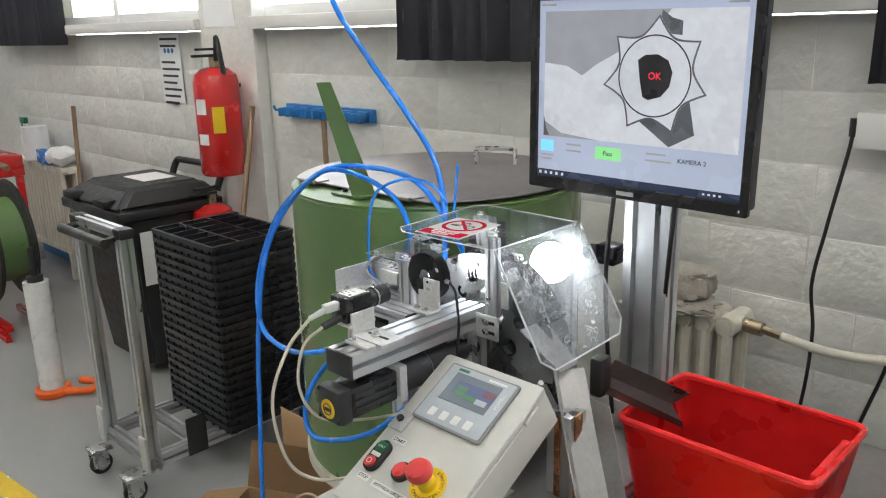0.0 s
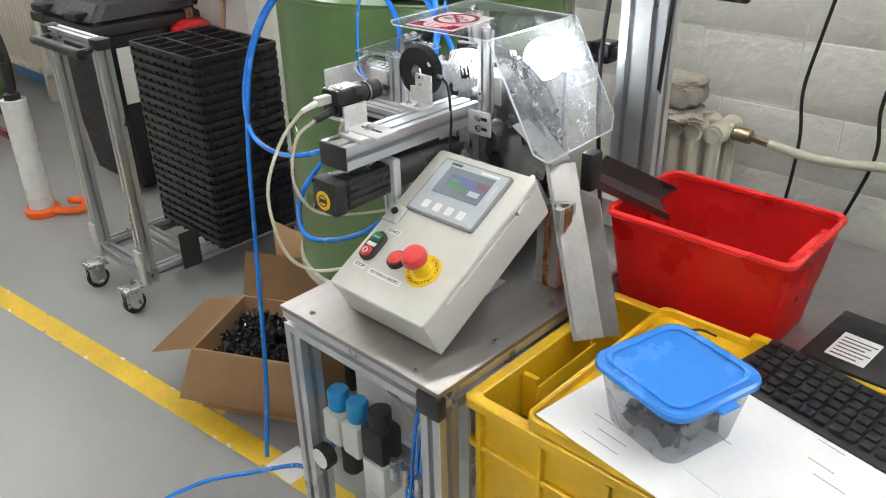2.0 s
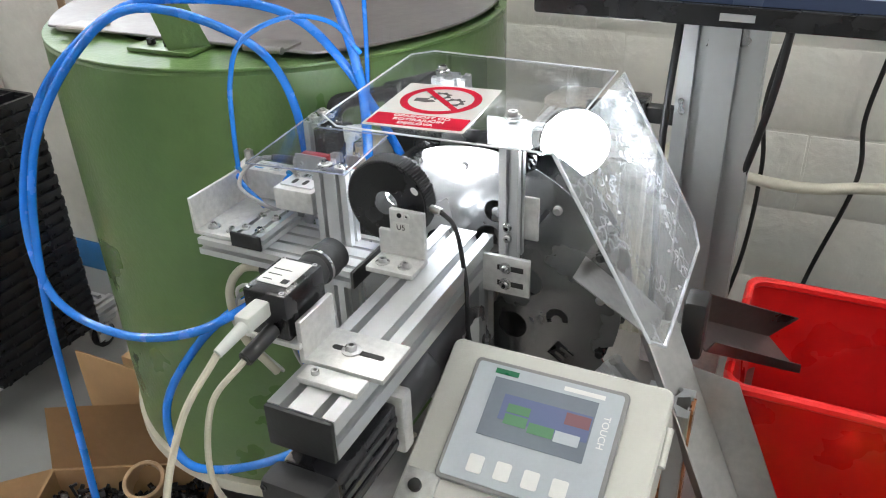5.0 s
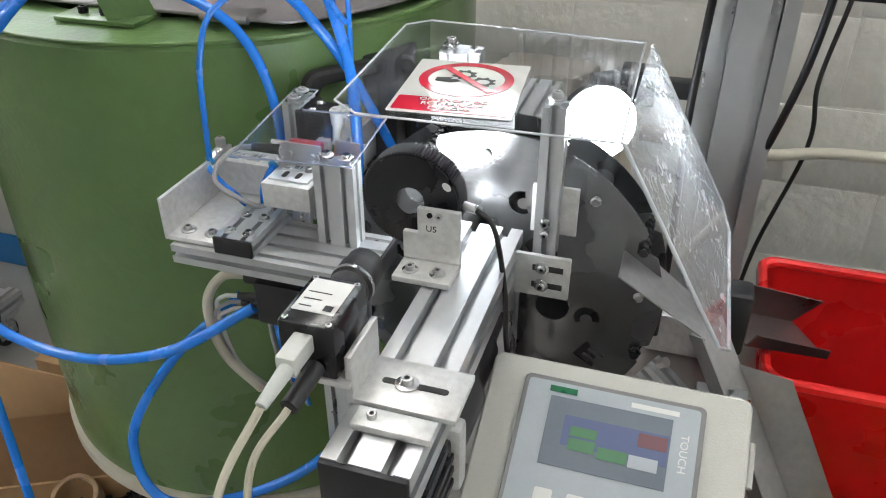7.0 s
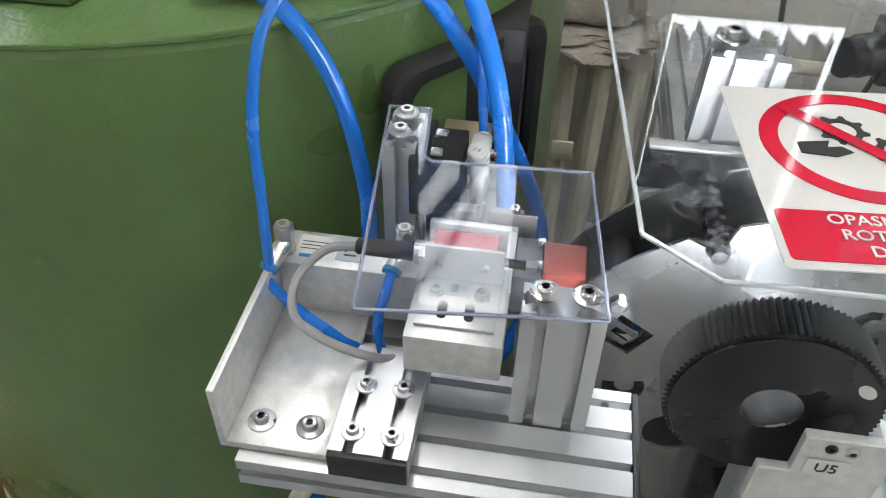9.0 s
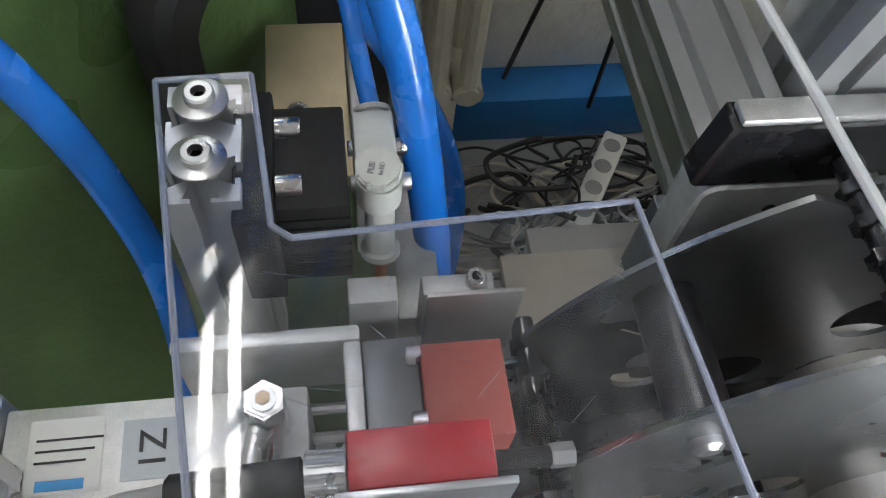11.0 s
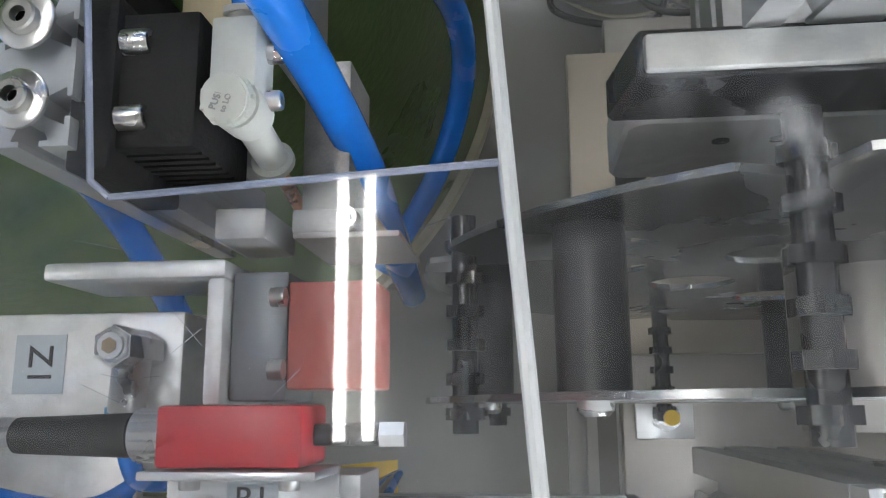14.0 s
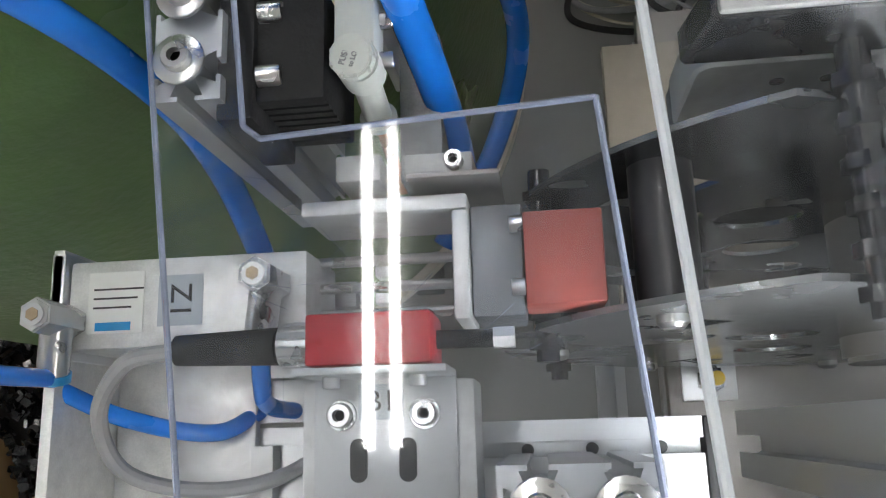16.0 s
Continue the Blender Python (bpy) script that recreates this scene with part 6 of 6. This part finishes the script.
scr = part("screen", box(-0.191, 0.191, 0.0062, 0.0075, 0.021, 0.323), "scr_bg", mn, "lit screen with an inspection picture", local=True)
shown("picture_field", [(-0.178, 0.093), (0.182, 0.093), (0.182, 0.305), (-0.178, 0.305)], 1, "scr_img")
shown("pale_blob", [(-0.178, 0.12), (-0.14, 0.10), (-0.06, 0.093), (0.182, 0.093), (0.182, 0.305), (0.06, 0.305), (0.03, 0.27), (-0.07, 0.22), (-0.10, 0.20), (-0.13, 0.215), (-0.178, 0.22)], 2, "scr_white")
shown("shadow_wedge", [(0.012, 0.132), (0.068, 0.094), (0.110, 0.116), (0.098, 0.170), (0.07, 0.155)], 3, "scr_shade")
shown("dark_corner", [(0.045, 0.304), (0.062, 0.292), (0.080, 0.287), (0.080, 0.266), (0.058, 0.268), (0.042, 0.285)], 3, "scr_shade")
shown("dark_corner", [(-0.178, 0.094), (-0.166, 0.094), (-0.173, 0.108), (-0.178, 0.130)], 3, "scr_shade")
st = []
for j in range(56):
    k = j % 8
    r = 0.094 - 0.026 * math.sin(math.pi * k / 8) ** 0.8
    st.append((0.036 + r * math.cos(2 * math.pi * j / 56 + 1.52), 0.203 + r * math.sin(2 * math.pi * j / 56 + 1.52)))
ins = [(0.036 + (x - 0.036) * 0.950, 0.203 + (y - 0.203) * 0.950) for x, y in st]
shown("star_fill", st, 4, "scr_white")
shown("star_outline", st, 5, "scr_shade", [ins])
shown("circle_outline", circle(0.036, 0.203, 0.064, 56), 6, "scr_dark", [circle(0.036, 0.203, 0.0618, 56)])
shown("bore", [(0.007, 0.228), (0.02, 0.236), (0.042, 0.237), (0.06, 0.228), (0.068, 0.21), (0.064, 0.188), (0.05, 0.172), (0.028, 0.166), (0.018, 0.170), (0.012, 0.195)], 7, "scr_dark")
part("lettering", text_mesh("OK", 0.016, S @ Matrix.Translation((0.038, 0.203, 0.0036))), "scr_red", scr, local=True)
shown("pass_field", [(-0.068, 0.062), (-0.018, 0.062), (-0.018, 0.083), (-0.068, 0.083)], 2, "scr_green")
part("lettering", text_mesh("Pass", 0.011, S @ Matrix.Translation((-0.043, 0.0725, 0.0016))), "scr_dark", scr, local=True)
shown("cyan_field", [(-0.184, 0.066), (-0.156, 0.066), (-0.156, 0.086), (-0.184, 0.086)], 2, "scr_cyan")
part("lettering", text_mesh("KAMERA 2", 0.0105, S @ Matrix.Translation((0.109, 0.0735, 0.0012))), "scr_bar", scr, local=True)
for x0, y, w in ((-0.128, 0.080, 0.03), (-0.128, 0.069, 0.03), (0.028, 0.079, 0.036), (0.028, 0.068, 0.046), (-0.182, 0.058, 0.026), (-0.182, 0.051, 0.022), (-0.186, 0.314, 0.03), (0.15, 0.311, 0.03)):
    shown("print_bar", [(x0, y), (x0 + w, y), (x0 + w, y + 0.003), (x0, y + 0.003)], 2, "scr_grey")
shown("taskbar", [(-0.191, 0.021), (0.191, 0.021), (0.191, 0.033), (-0.191, 0.033)], 2, "scr_bar")
for k in range(5):
    shown("task_icon", [(-0.186 + 0.012 * k, 0.0245), (-0.181 + 0.012 * k, 0.0245), (-0.181 + 0.012 * k, 0.0295), (-0.186 + 0.012 * k, 0.0295)], 3, "scr_white")
for k in range(4):
    shown("tray_icon", [(0.13 + 0.009 * k, 0.0255), (0.134 + 0.009 * k, 0.0255), (0.134 + 0.009 * k, 0.0285), (0.13 + 0.009 * k, 0.0285)], 3, "scr_white")


# ---- hoses and cables ----
def hose(pts, r, label, material="blue", name="air_hose", cat="hose", group="air hoses"):
    return solo(name, sweep(pts, r, 16 if r > 0.005 else 12, 14), material, label, cat, group)


hose([(-1.23, 1.30, 1.95), (-1.20, 1.30, 1.72), (-1.08, 1.295, 1.58), (-0.96, 1.29, 1.47), (-0.895, 1.31, 1.37), (-0.855, 1.297, 1.295), (-0.826, 1.274, 1.227), (-0.813, 1.250, 1.145), (-0.8105, 1.232, 1.09), (-0.812, 1.22, 1.02)], 0.0062, "thick blue air hose hanging down to the feeder")
hose([(-0.835, 1.24, 0.97), (-0.804, 1.288, 0.985), (-0.787, 1.325, 1.027), (-0.792, 1.337, 1.081), (-0.821, 1.324, 1.163), (-0.865, 1.297, 1.262), (-0.92, 1.27, 1.325), (-1.02, 1.23, 1.345), (-1.12, 1.19, 1.33), (-1.225, 1.14, 1.23), (-1.27, 1.10, 1.08), (-1.21, 1.06, 0.98), (-1.08, 1.04, 0.965), (-0.95, 1.04, 1.00), (-0.86, 1.08, 1.05)], 0.0058, "blue air hose in a wide loop beside the hopper")
hose([(-0.90, 1.19, 1.04), (-0.905, 1.25, 1.16), (-0.95, 1.25, 1.28), (-1.06, 1.19, 1.34), (-1.14, 1.15, 1.30), (-1.215, 1.10, 1.17), (-1.225, 1.06, 0.98), (-1.18, 1.01, 0.72), (-1.12, 0.95, 0.42), (-1.09, 0.90, 0.20)], 0.0055, "blue air hose hanging to the floor")
hose([(-0.938, 1.158, 1.166), (-0.936, 1.158, 1.21), (-0.935, 1.165, 1.27), (-0.922, 1.18, 1.315), (-0.885, 1.22, 1.335), (-0.855, 1.265, 1.32), (-0.835, 1.29, 1.28)], 0.0030, "thin blue air hose of the feeding cylinder")
hose([(-0.94, 1.155, 1.160), (-0.92, 1.145, 1.150), (-0.895, 1.14, 1.135), (-0.88, 1.15, 1.10), (-0.87, 1.13, 1.0)], 0.0030, "thin blue air hose of the feeding cylinder")
hose([(-0.870, 1.167, 1.165), (-0.872, 1.155, 1.158), (-0.875, 1.148, 1.14), (-0.870, 1.145, 1.10), (-0.86, 1.13, 1.0)], 0.0030, "thin blue air hose of the feeding cylinder")
hose([(-0.70, 1.10, 0.98), (-0.82, 1.04, 0.86), (-0.95, 1.0, 0.82), (-1.0, 1.02, 0.88), (-0.96, 1.06, 0.97), (-0.90, 1.12, 1.03)], 0.0055, "blue air hose looping under the motor")
hose([(-0.66, 0.80, 0.58), (-0.80, 0.86, 0.36), (-1.05, 0.95, 0.16), (-1.22, 0.92, 0.05), (-1.32, 0.82, 0.02), (-1.34, 0.66, 0.012), (-1.25, 0.4, 0.01)], 0.0058, "blue air hose lying on the floor")
hose([(-0.692, 0.775, 0.60), (-0.696, 0.755, 0.4), (-0.70, 0.75, 0.2), (-0.69, 0.80, 0.05)], 0.005, "blue air hose along the table leg")
for k in range(4):
    hose([(-0.875 + 0.008 * k, 1.15, 1.10), (-0.875 + 0.006 * k, 1.13, 1.03), (-0.865 + 0.008 * k, 1.12, 0.95), (-0.84, 1.13, 0.88)], 0.0026, "thin air hose below the feeding unit", "blue" if k % 2 else "cable_grey")
va = thing("valve_block", (-0.83, 1.09, 1.05), "black pneumatic valve with white tag", "valve")
part("body", box(-0.855, -0.785, 1.075, 1.125, 1.035, 1.085, 0.004), "black", va)
part("gland", rod((-0.855, 1.10, 1.075), (-0.875, 1.10, 1.075), 0.010, seg=16, bevel=0.001), "black", va)
part("tag", box(-0.797, -0.787, 1.0744, 1.0748, 1.035, 1.052), "label", va, "white tag")
part("holder", box(-0.785, -0.765, 1.085, 1.115, 1.05, 1.075), "alu", va)
for k in range(4):
    z = 1.062 - 0.011 * k
    part("plug", rod((-0.8555, 1.082 + 0.004 * k, z), (-0.876, 1.080 + 0.004 * k, z - 0.001), 0.0048, 0.0038, 12, 0.0006), "black", va, "black moulded plug")
    hose([(-0.876, 1.080 + 0.004 * k, z - 0.001), (-0.892, 1.078 + 0.004 * k, z - 0.004), (-0.905 - 0.003 * k, 1.082, z - 0.025), (-0.898, 1.09, 0.965 - 0.006 * k), (-0.878, 1.11, 0.915)], 0.0023, "thin grey valve cable", "cable_grey" if k % 2 else "fitting", "valve_cable", "cable", "cables")
hose([(-0.875, 1.10, 1.075), (-0.90, 1.09, 1.072), (-0.915, 1.08, 1.04), (-0.905, 1.08, 0.98), (-0.88, 1.10, 0.92)], 0.0052, "cream cable from the valve block", "cable_cream", "valve_cable", "cable", "cables")
for pts, lab in (([(-0.47, 1.345, 1.36), (-0.475, 1.33, 1.20), (-0.47, 1.335, 1.05), (-0.47, 1.36, 0.90)], "black monitor cable beside the post"),
                 ([(-0.36, 1.36, 1.36), (-0.372, 1.37, 1.24), (-0.40, 1.41, 1.10), (-0.44, 1.47, 0.98), (-0.45, 1.56, 0.80), (-0.42, 1.65, 0.4)], "thick black monitor cable behind the post")):
    hose(pts, 0.0042, lab, "cable_black", "monitor_cable", "cable", "cables")
hose([(-0.366, 2.26, 1.36), (-0.37, 2.25, 1.30), (-0.40, 2.24, 1.10), (-0.42, 2.24, 0.95), (-0.405, 2.24, 0.80), (-0.42, 2.22, 0.55), (-0.5, 2.2, 0.2)], 0.005, "black cable hanging down the wall", "cable_black", "power_cable", "cable", "cables")
hose([(-0.20, 2.26, 1.36), (-0.20, 2.25, 1.15), (-0.225, 2.24, 0.95), (-0.215, 2.24, 0.80), (-0.28, 2.22, 0.5), (-0.3, 2.2, 0.1)], 0.005, "black cable hanging down the wall", "cable_black", "power_cable", "cable", "cables")
sk = thing("wall_socket", (-0.27, 2.28, 1.36), "grey cable box on the wall", "socket")
part("box", box(-0.35, -0.10, 2.22, 2.298, 1.32, 1.41, 0.006), "wall_plain", sk)
part("plug", rod((-0.366, 2.26, 1.345), (-0.366, 2.26, 1.39), 0.010, seg=14), "black", sk)

# cable heap on the floor behind the machine
random.seed(5)
for k in range(42):
    cx, cy = -0.37 + random.uniform(-0.24, 0.22), 1.99 + random.uniform(-0.13, 0.09)
    pts = []
    a0, r = random.uniform(0, 6), random.uniform(0.06, 0.16)
    for j in range(7):
        pts.append((cx + r * math.cos(a0 + j * 0.9) + random.uniform(-0.03, 0.03), cy + 0.7 * r * math.sin(a0 + j * 0.9), 0.010 + 0.0025 * k + random.uniform(0, 0.02)))
    hose(pts, random.choice((0.003, 0.004, 0.006)), "loose cable on the floor by the wall", random.choice(("cable_black", "cable_black", "cable_grey", "cable_cream")), "loose_cable", "cable", "loose cables")
ps = thing("power_strip", (-0.40, 1.96, 0.1), "white power strip lying on the cables", "power strip", m=pose(-0.322, 2.012, 0.085, 0, 2, 58.7))
part("body", box(-0.132, 0.132, -0.025, 0.025, -0.02, 0.02, 0.006), "white", ps, local=True)
for k in range(4):
    part("socket", lathe([(0.018, 0.0202), (0.018, 0.0212), (0.014, 0.0207)], Matrix.Translation((-0.093 + 0.062 * k, 0, 0)), 18), "cable_grey", ps, local=True)

# ---- crates, bin and desk things ----
def crate(x0, x1, y0, y1, z0, z1, label):
    t = thing("stacking_crate", ((x0 + x1) / 2, (y0 + y1) / 2, z0), label, "crate", "stacking crates")
    w = 0.004
    for s in (box(x0 + 0.015, x1 - 0.015, y0 + 0.012, y0 + 0.012 + w, z0, z1), box(x0 + 0.015, x1 - 0.015, y1 - 0.012 - w, y1 - 0.012, z0, z1), box(x0 + 0.012, x0 + 0.012 + w, y0 + 0.017, y1 - 0.017, z0, z1), box(x1 - 0.012 - w, x1 - 0.012, y0 + 0.017, y1 - 0.017, z0, z1)):
        part("wall", s, "yellow", t)
    part("bottom", box(x0 + 0.017, x1 - 0.017, y0 + 0.017, y1 - 0.017, z0, z0 + 0.005), "yellow", t)
    part("rim", plate(rounded(x0, x1, y0, y1, 0.012), 0.018, Matrix.Translation((0, 0, z1 - 0.0178)), 0.002, holes=[rounded(x0 + 0.02, x1 - 0.02, y0 + 0.02, y1 - 0.02, 0.008)]), "yellow", t)
    part("lower_rim", plate(rounded(x0 + 0.003, x1 - 0.003, y0 + 0.003, y1 - 0.003, 0.012), 0.010, Matrix.Translation((0, 0, z1 - 0.09)), 0.002, holes=[rounded(x0 + 0.0125, x1 - 0.0125, y0 + 0.0125, y1 - 0.0125, 0.008)]), "yellow", t)
    n = 6
    for k in range(n):
        x = x0 + 0.03 + (x1 - x0 - 0.06) * k / (n - 1)
        part("rib", box(x - 0.003, x + 0.003, y0 + 0.002, y0 + 0.0118, z0 + 0.01, z1 - 0.02), "yellow", t)
        y = y0 + 0.03 + (y1 - y0 - 0.06) * k / (n - 1)
        part("rib", box(x0 + 0.002, x0 + 0.0118, y - 0.003, y + 0.003, z0 + 0.01, z1 - 0.02), "yellow", t)
    part("grip_pocket", join(box(x0 + 0.0165, x0 + 0.045, y0 + 0.12, y0 + 0.13, z1 - 0.10, z1 - 0.019, 0.002), box(x0 + 0.0165, x0 + 0.045, y0 + 0.27, y0 + 0.28, z1 - 0.10, z1 - 0.019, 0.002), box(x0 + 0.045, x0 + 0.05, y0 + 0.12, y0 + 0.28, z1 - 0.10, z1 - 0.030, 0.002)), "yellow", t)
    return t


crate(-0.330, 0.27, 0.79, 1.19, 0.0, 0.42, "worn yellow plastic stacking crate at the bottom of the stack")
crate(-0.330, 0.27, 0.79, 1.19, 0.425, 0.848, "worn yellow plastic stacking crate, open and half covered")
cl2 = thing("crate_tray", (0.08, 0.98, 0.85), "shallow yellow plastic crate lid used as a desk", "crate lid")
part("deck", plate(rounded(-0.215, 0.39, 0.80, 1.165, 0.015), 0.006, Matrix.Translation((0, 0, 0.8495)), 0.001), "yellow", cl2)
part("rim", plate(rounded(-0.222, 0.397, 0.793, 1.172, 0.02), 0.022, Matrix.Translation((0, 0, 0.8485)), 0.003, holes=[rounded(-0.2145, 0.3895, 0.8005, 1.1645, 0.016)]), "yellow", cl2)
part("clip", box(-0.065, -0.035, 1.150, 1.168, 0.868, 0.885, 0.003), "yellow", cl2)
part("contents", box(-0.30, -0.235, 0.83, 1.0, 0.72, 0.74, 0.004), "wood", cl2)


def paper(x, y, z, w, h, a, label):
    t = thing("paper_sheet", (x, y, z), label, "paper", "paper sheets", pose(x, y, z, 0, 0, a))
    part("sheet", box(-w / 2, w / 2, -h / 2, h / 2, 0, 0.0008), "paper", t, local=True)
    for k in range(9):
        x0 = w * random.uniform(-0.42, 0.2)
        part("print_line", box(x0, x0 + w * random.uniform(0.05, 0.2), -h * 0.40 + 0.02 * k, -h * 0.40 + 0.02 * k + 0.0014, 0.0009, 0.0011), "cable_grey", t, local=True)


paper(-0.045, 0.885, 0.8722, 0.297, 0.21, -8, "white printed sheet under the food tub")
paper(0.06, 0.93, 0.8732, 0.297, 0.21, -14, "white printed sheet under the food tub")
solo("desk_mat", box(-0.01, 0.5, 0.985, 1.13, 0.8560, 0.8600, 0.001), "blue_knob", "teal mat under the keyboard", "mat")

TB = pose(-0.062, 0.900, 0.8745, 0, 0, -16) @ Matrix.Scale(1.12, 4)
tub = thing("food_tub", (0, 0, 0), "clear plastic food tub with a blue lid", "food tub", m=TB)
rings = [rounded(-0.054, 0.054, -0.054, 0.054, 0.02), rounded(-0.066, 0.066, -0.066, 0.066, 0.024)]
bm = bmesh.new()
loops = [[bm.verts.new((x, y, z)) for x, y in r] for r, z in zip(rings, (0.0, 0.072))]
for i in range(len(loops[0])):
    j = (i + 1) % len(loops[0])
    bm.faces.new((loops[0][i], loops[0][j], loops[1][j], loops[1][i]))
bm.faces.new(loops[0][::-1])
part("bowl", bm, "tub_clear", tub, "cloudy clear bowl", local=True)
lt = part("lid", plate(rounded(-0.072, 0.072, -0.072, 0.072, 0.026, 8), 0.012, Matrix.Translation((0, 0, 0.0722)), 0.003), "blue_lid", tub, "glossy blue snap-on lid", local=True)
part("lid_ridge", plate(rounded(-0.062, 0.062, -0.062, 0.062, 0.02, 8), 0.003, Matrix.Translation((0, 0, 0.0845)), 0.001, holes=[rounded(-0.056, 0.056, -0.056, 0.056, 0.018, 8)]), "blue_lid", lt, local=True)
part("lid_tab", box(0.066, 0.080, -0.014, 0.014, 0.0725, 0.0765, 0.002), "blue_lid", lt, local=True)
random.seed(9)
bm = bmesh.new()
for k in range(60):
    m = Matrix.Translation((random.uniform(-0.04, 0.04), random.uniform(-0.04, 0.04), 0.008 + random.uniform(0, 0.02))) @ Euler((random.uniform(0, 6), random.uniform(0, 6), 0)).to_matrix().to_4x4()
    bmesh.ops.create_cube(bm, size=1, matrix=m @ Matrix.Diagonal((0.02, 0.012, 0.005, 1)))
inn = part("small_parts", bm, "dark_steel")
inn.matrix_basis = TB.copy()
tagged(inn, "loose dark metal parts in the food tub", "small parts", kind="stuff")

kb = thing("keyboard", (0.17, 1.05, 0.862), "black computer keyboard on the yellow crate lid", "keyboard", m=pose(0.170, 1.062, 0.8605, 2.5, 0, -12))
part("base", box(-0.225, 0.225, -0.068, 0.068, 0.002, 0.020, 0.004), "black", kb, local=True)
kr = box(-0.0075, 0.0075, -0.0075, 0.0075, 0.0202, 0.027, 0.0015)
key_mesh = None
for row in range(6):
    for col in range(21):
        if col in (15, 19) and row in (1, 2):
            continue
        x, y = -0.212 + 0.0205 * col + (0.003 * row if col < 14 else 0), 0.050 - 0.0195 * row
        if key_mesh is None:
            k0 = part("key", kr, "tray", kb, local=True)
            key_mesh = k0.data
            k0.location = (x, y, 0)
        else:
            k1 = new("key", key_mesh)
            k1.parent = kb
            k1.location = (x, y, 0)
dk = thing("black_case", (0.15, 1.28, 0.8565), "flat black equipment case with a white label", "case", m=pose(0.150, 1.290, 0.8025, 0, 0, -4))
part("case", box(-0.16, 0.16, -0.075, 0.10, 0, 0.040, 0.004), "black", dk, local=True)
dl = part("label", box(-0.13, -0.07, -0.05, 0.03, 0.0402, 0.0405), "label", dk, "white printed label", local=True)
for k in range(6):
    part("print_line", box(-0.125, -0.085 + 0.006 * (k % 3), -0.042 + 0.011 * k, -0.039 + 0.011 * k, 0.0406, 0.0408), "ink", dl, local=True)
hose([(-0.12, 1.16, 0.857), (-0.14, 1.13, 0.875), (-0.17, 1.09, 0.87), (-0.19, 1.04, 0.858)], 0.002, "thin black cable on the crate lid", "cable_black", "keyboard_cable", "cable", "cables")

# side table behind the crates
sdt = thing("side_table", (0.1, 1.4, 0), "grey work table behind the crates", "table")
part("tabletop", box(-0.32, 0.75, 1.20, 1.75, 0.775, 0.80, 0.003), "lid_grey", sdt)
for x in (-0.29, 0.72):
    for y in (1.23, 1.72):
        part("leg", box(x - 0.02, x + 0.02, y - 0.02, y + 0.02, 0, 0.775, 0.002), "lid_grey", sdt)

# red bin
rbx = thing("parts_bin", (-0.2, 1.31, 0.802), "large open red plastic parts bin", "bin")
bm = bmesh.new()
ri = [((-0.335, -0.065, 1.222, 1.40), 0.802), ((-0.358, -0.040, 1.196, 1.425), 0.99)]
lo = []
for (x0, x1, y0, y1), z in ri:
    lo.append([bm.verts.new((x, y, z)) for x, y in rounded(x0, x1, y0, y1, 0.018)])
for i in range(len(lo[0])):
    j = (i + 1) % len(lo[0])
    bm.faces.new((lo[0][i], lo[0][j], lo[1][j], lo[1][i]))
bm.faces.new(lo[0][::-1])
bmesh.ops.solidify(bm, geom=bm.faces[:], thickness=0.003)
part("shell", bm, "red", rbx)
part("rim", plate(rounded(-0.364, -0.034, 1.190, 1.431, 0.022), 0.012, Matrix.Translation((0, 0, 0.986)), 0.003, holes=[rounded(-0.3545, -0.0435, 1.1995, 1.4215, 0.018)]), "red", rbx)
part("end_lip", box(-0.060, -0.044, 1.24, 1.38, 0.955, 0.986, 0.003), "red", rbx)


# ---- moving things ----
def motions():
    step = (0.15, 1.2, 2.3, 3.35, 4.4, 5.4, 6.45, 7.5, 8.45, 9.4, 10.33, 11.42, 12.9, 14.05, 15.62)
    push = ((0.55, 0.75), (1.6, 1.8), (2.65, 2.85), (3.7, 3.9), (4.75, 4.95), (5.75, 5.95), (6.63, 6.80), (7.6, 7.76), (8.8, 9.0), (9.75, 9.95), (10.66, 10.88), (11.72, 11.96), (13.31, 13.51), (14.37, 14.56), (15.91, 16.2))
    home = wheel.matrix_basis.copy()
    rows, a = [(0.0, home)], 0.0
    for t in step:
        rows += [(t, home @ pose(0, 0, 0, 0, a, 0)), (t + 0.12, home @ pose(0, 0, 0, 0, a + 22.5, 0)), (t + 0.24, home @ pose(0, 0, 0, 0, a + 45, 0))]
        a += 45
    rows.append((16.0, home @ pose(0, 0, 0, 0, a, 0)))
    walk(wheel, rows)
    base = pu.matrix_basis.copy()
    out = Matrix.Translation((0.0372, 0, 0)) @ base
    rows = [(0.0, base)]
    for t0, t1 in push:
        rows.append((t0, base))
        rows.append((t0 + 0.08, out))
        if t1 < 16:
            rows += [(t1, out), (t1 + 0.08, base)]
        else:
            rows.append((16.0, out))
    if rows[-1][0] < 16:
        rows.append((16.0, base))
    walk(pu, rows)


motions()
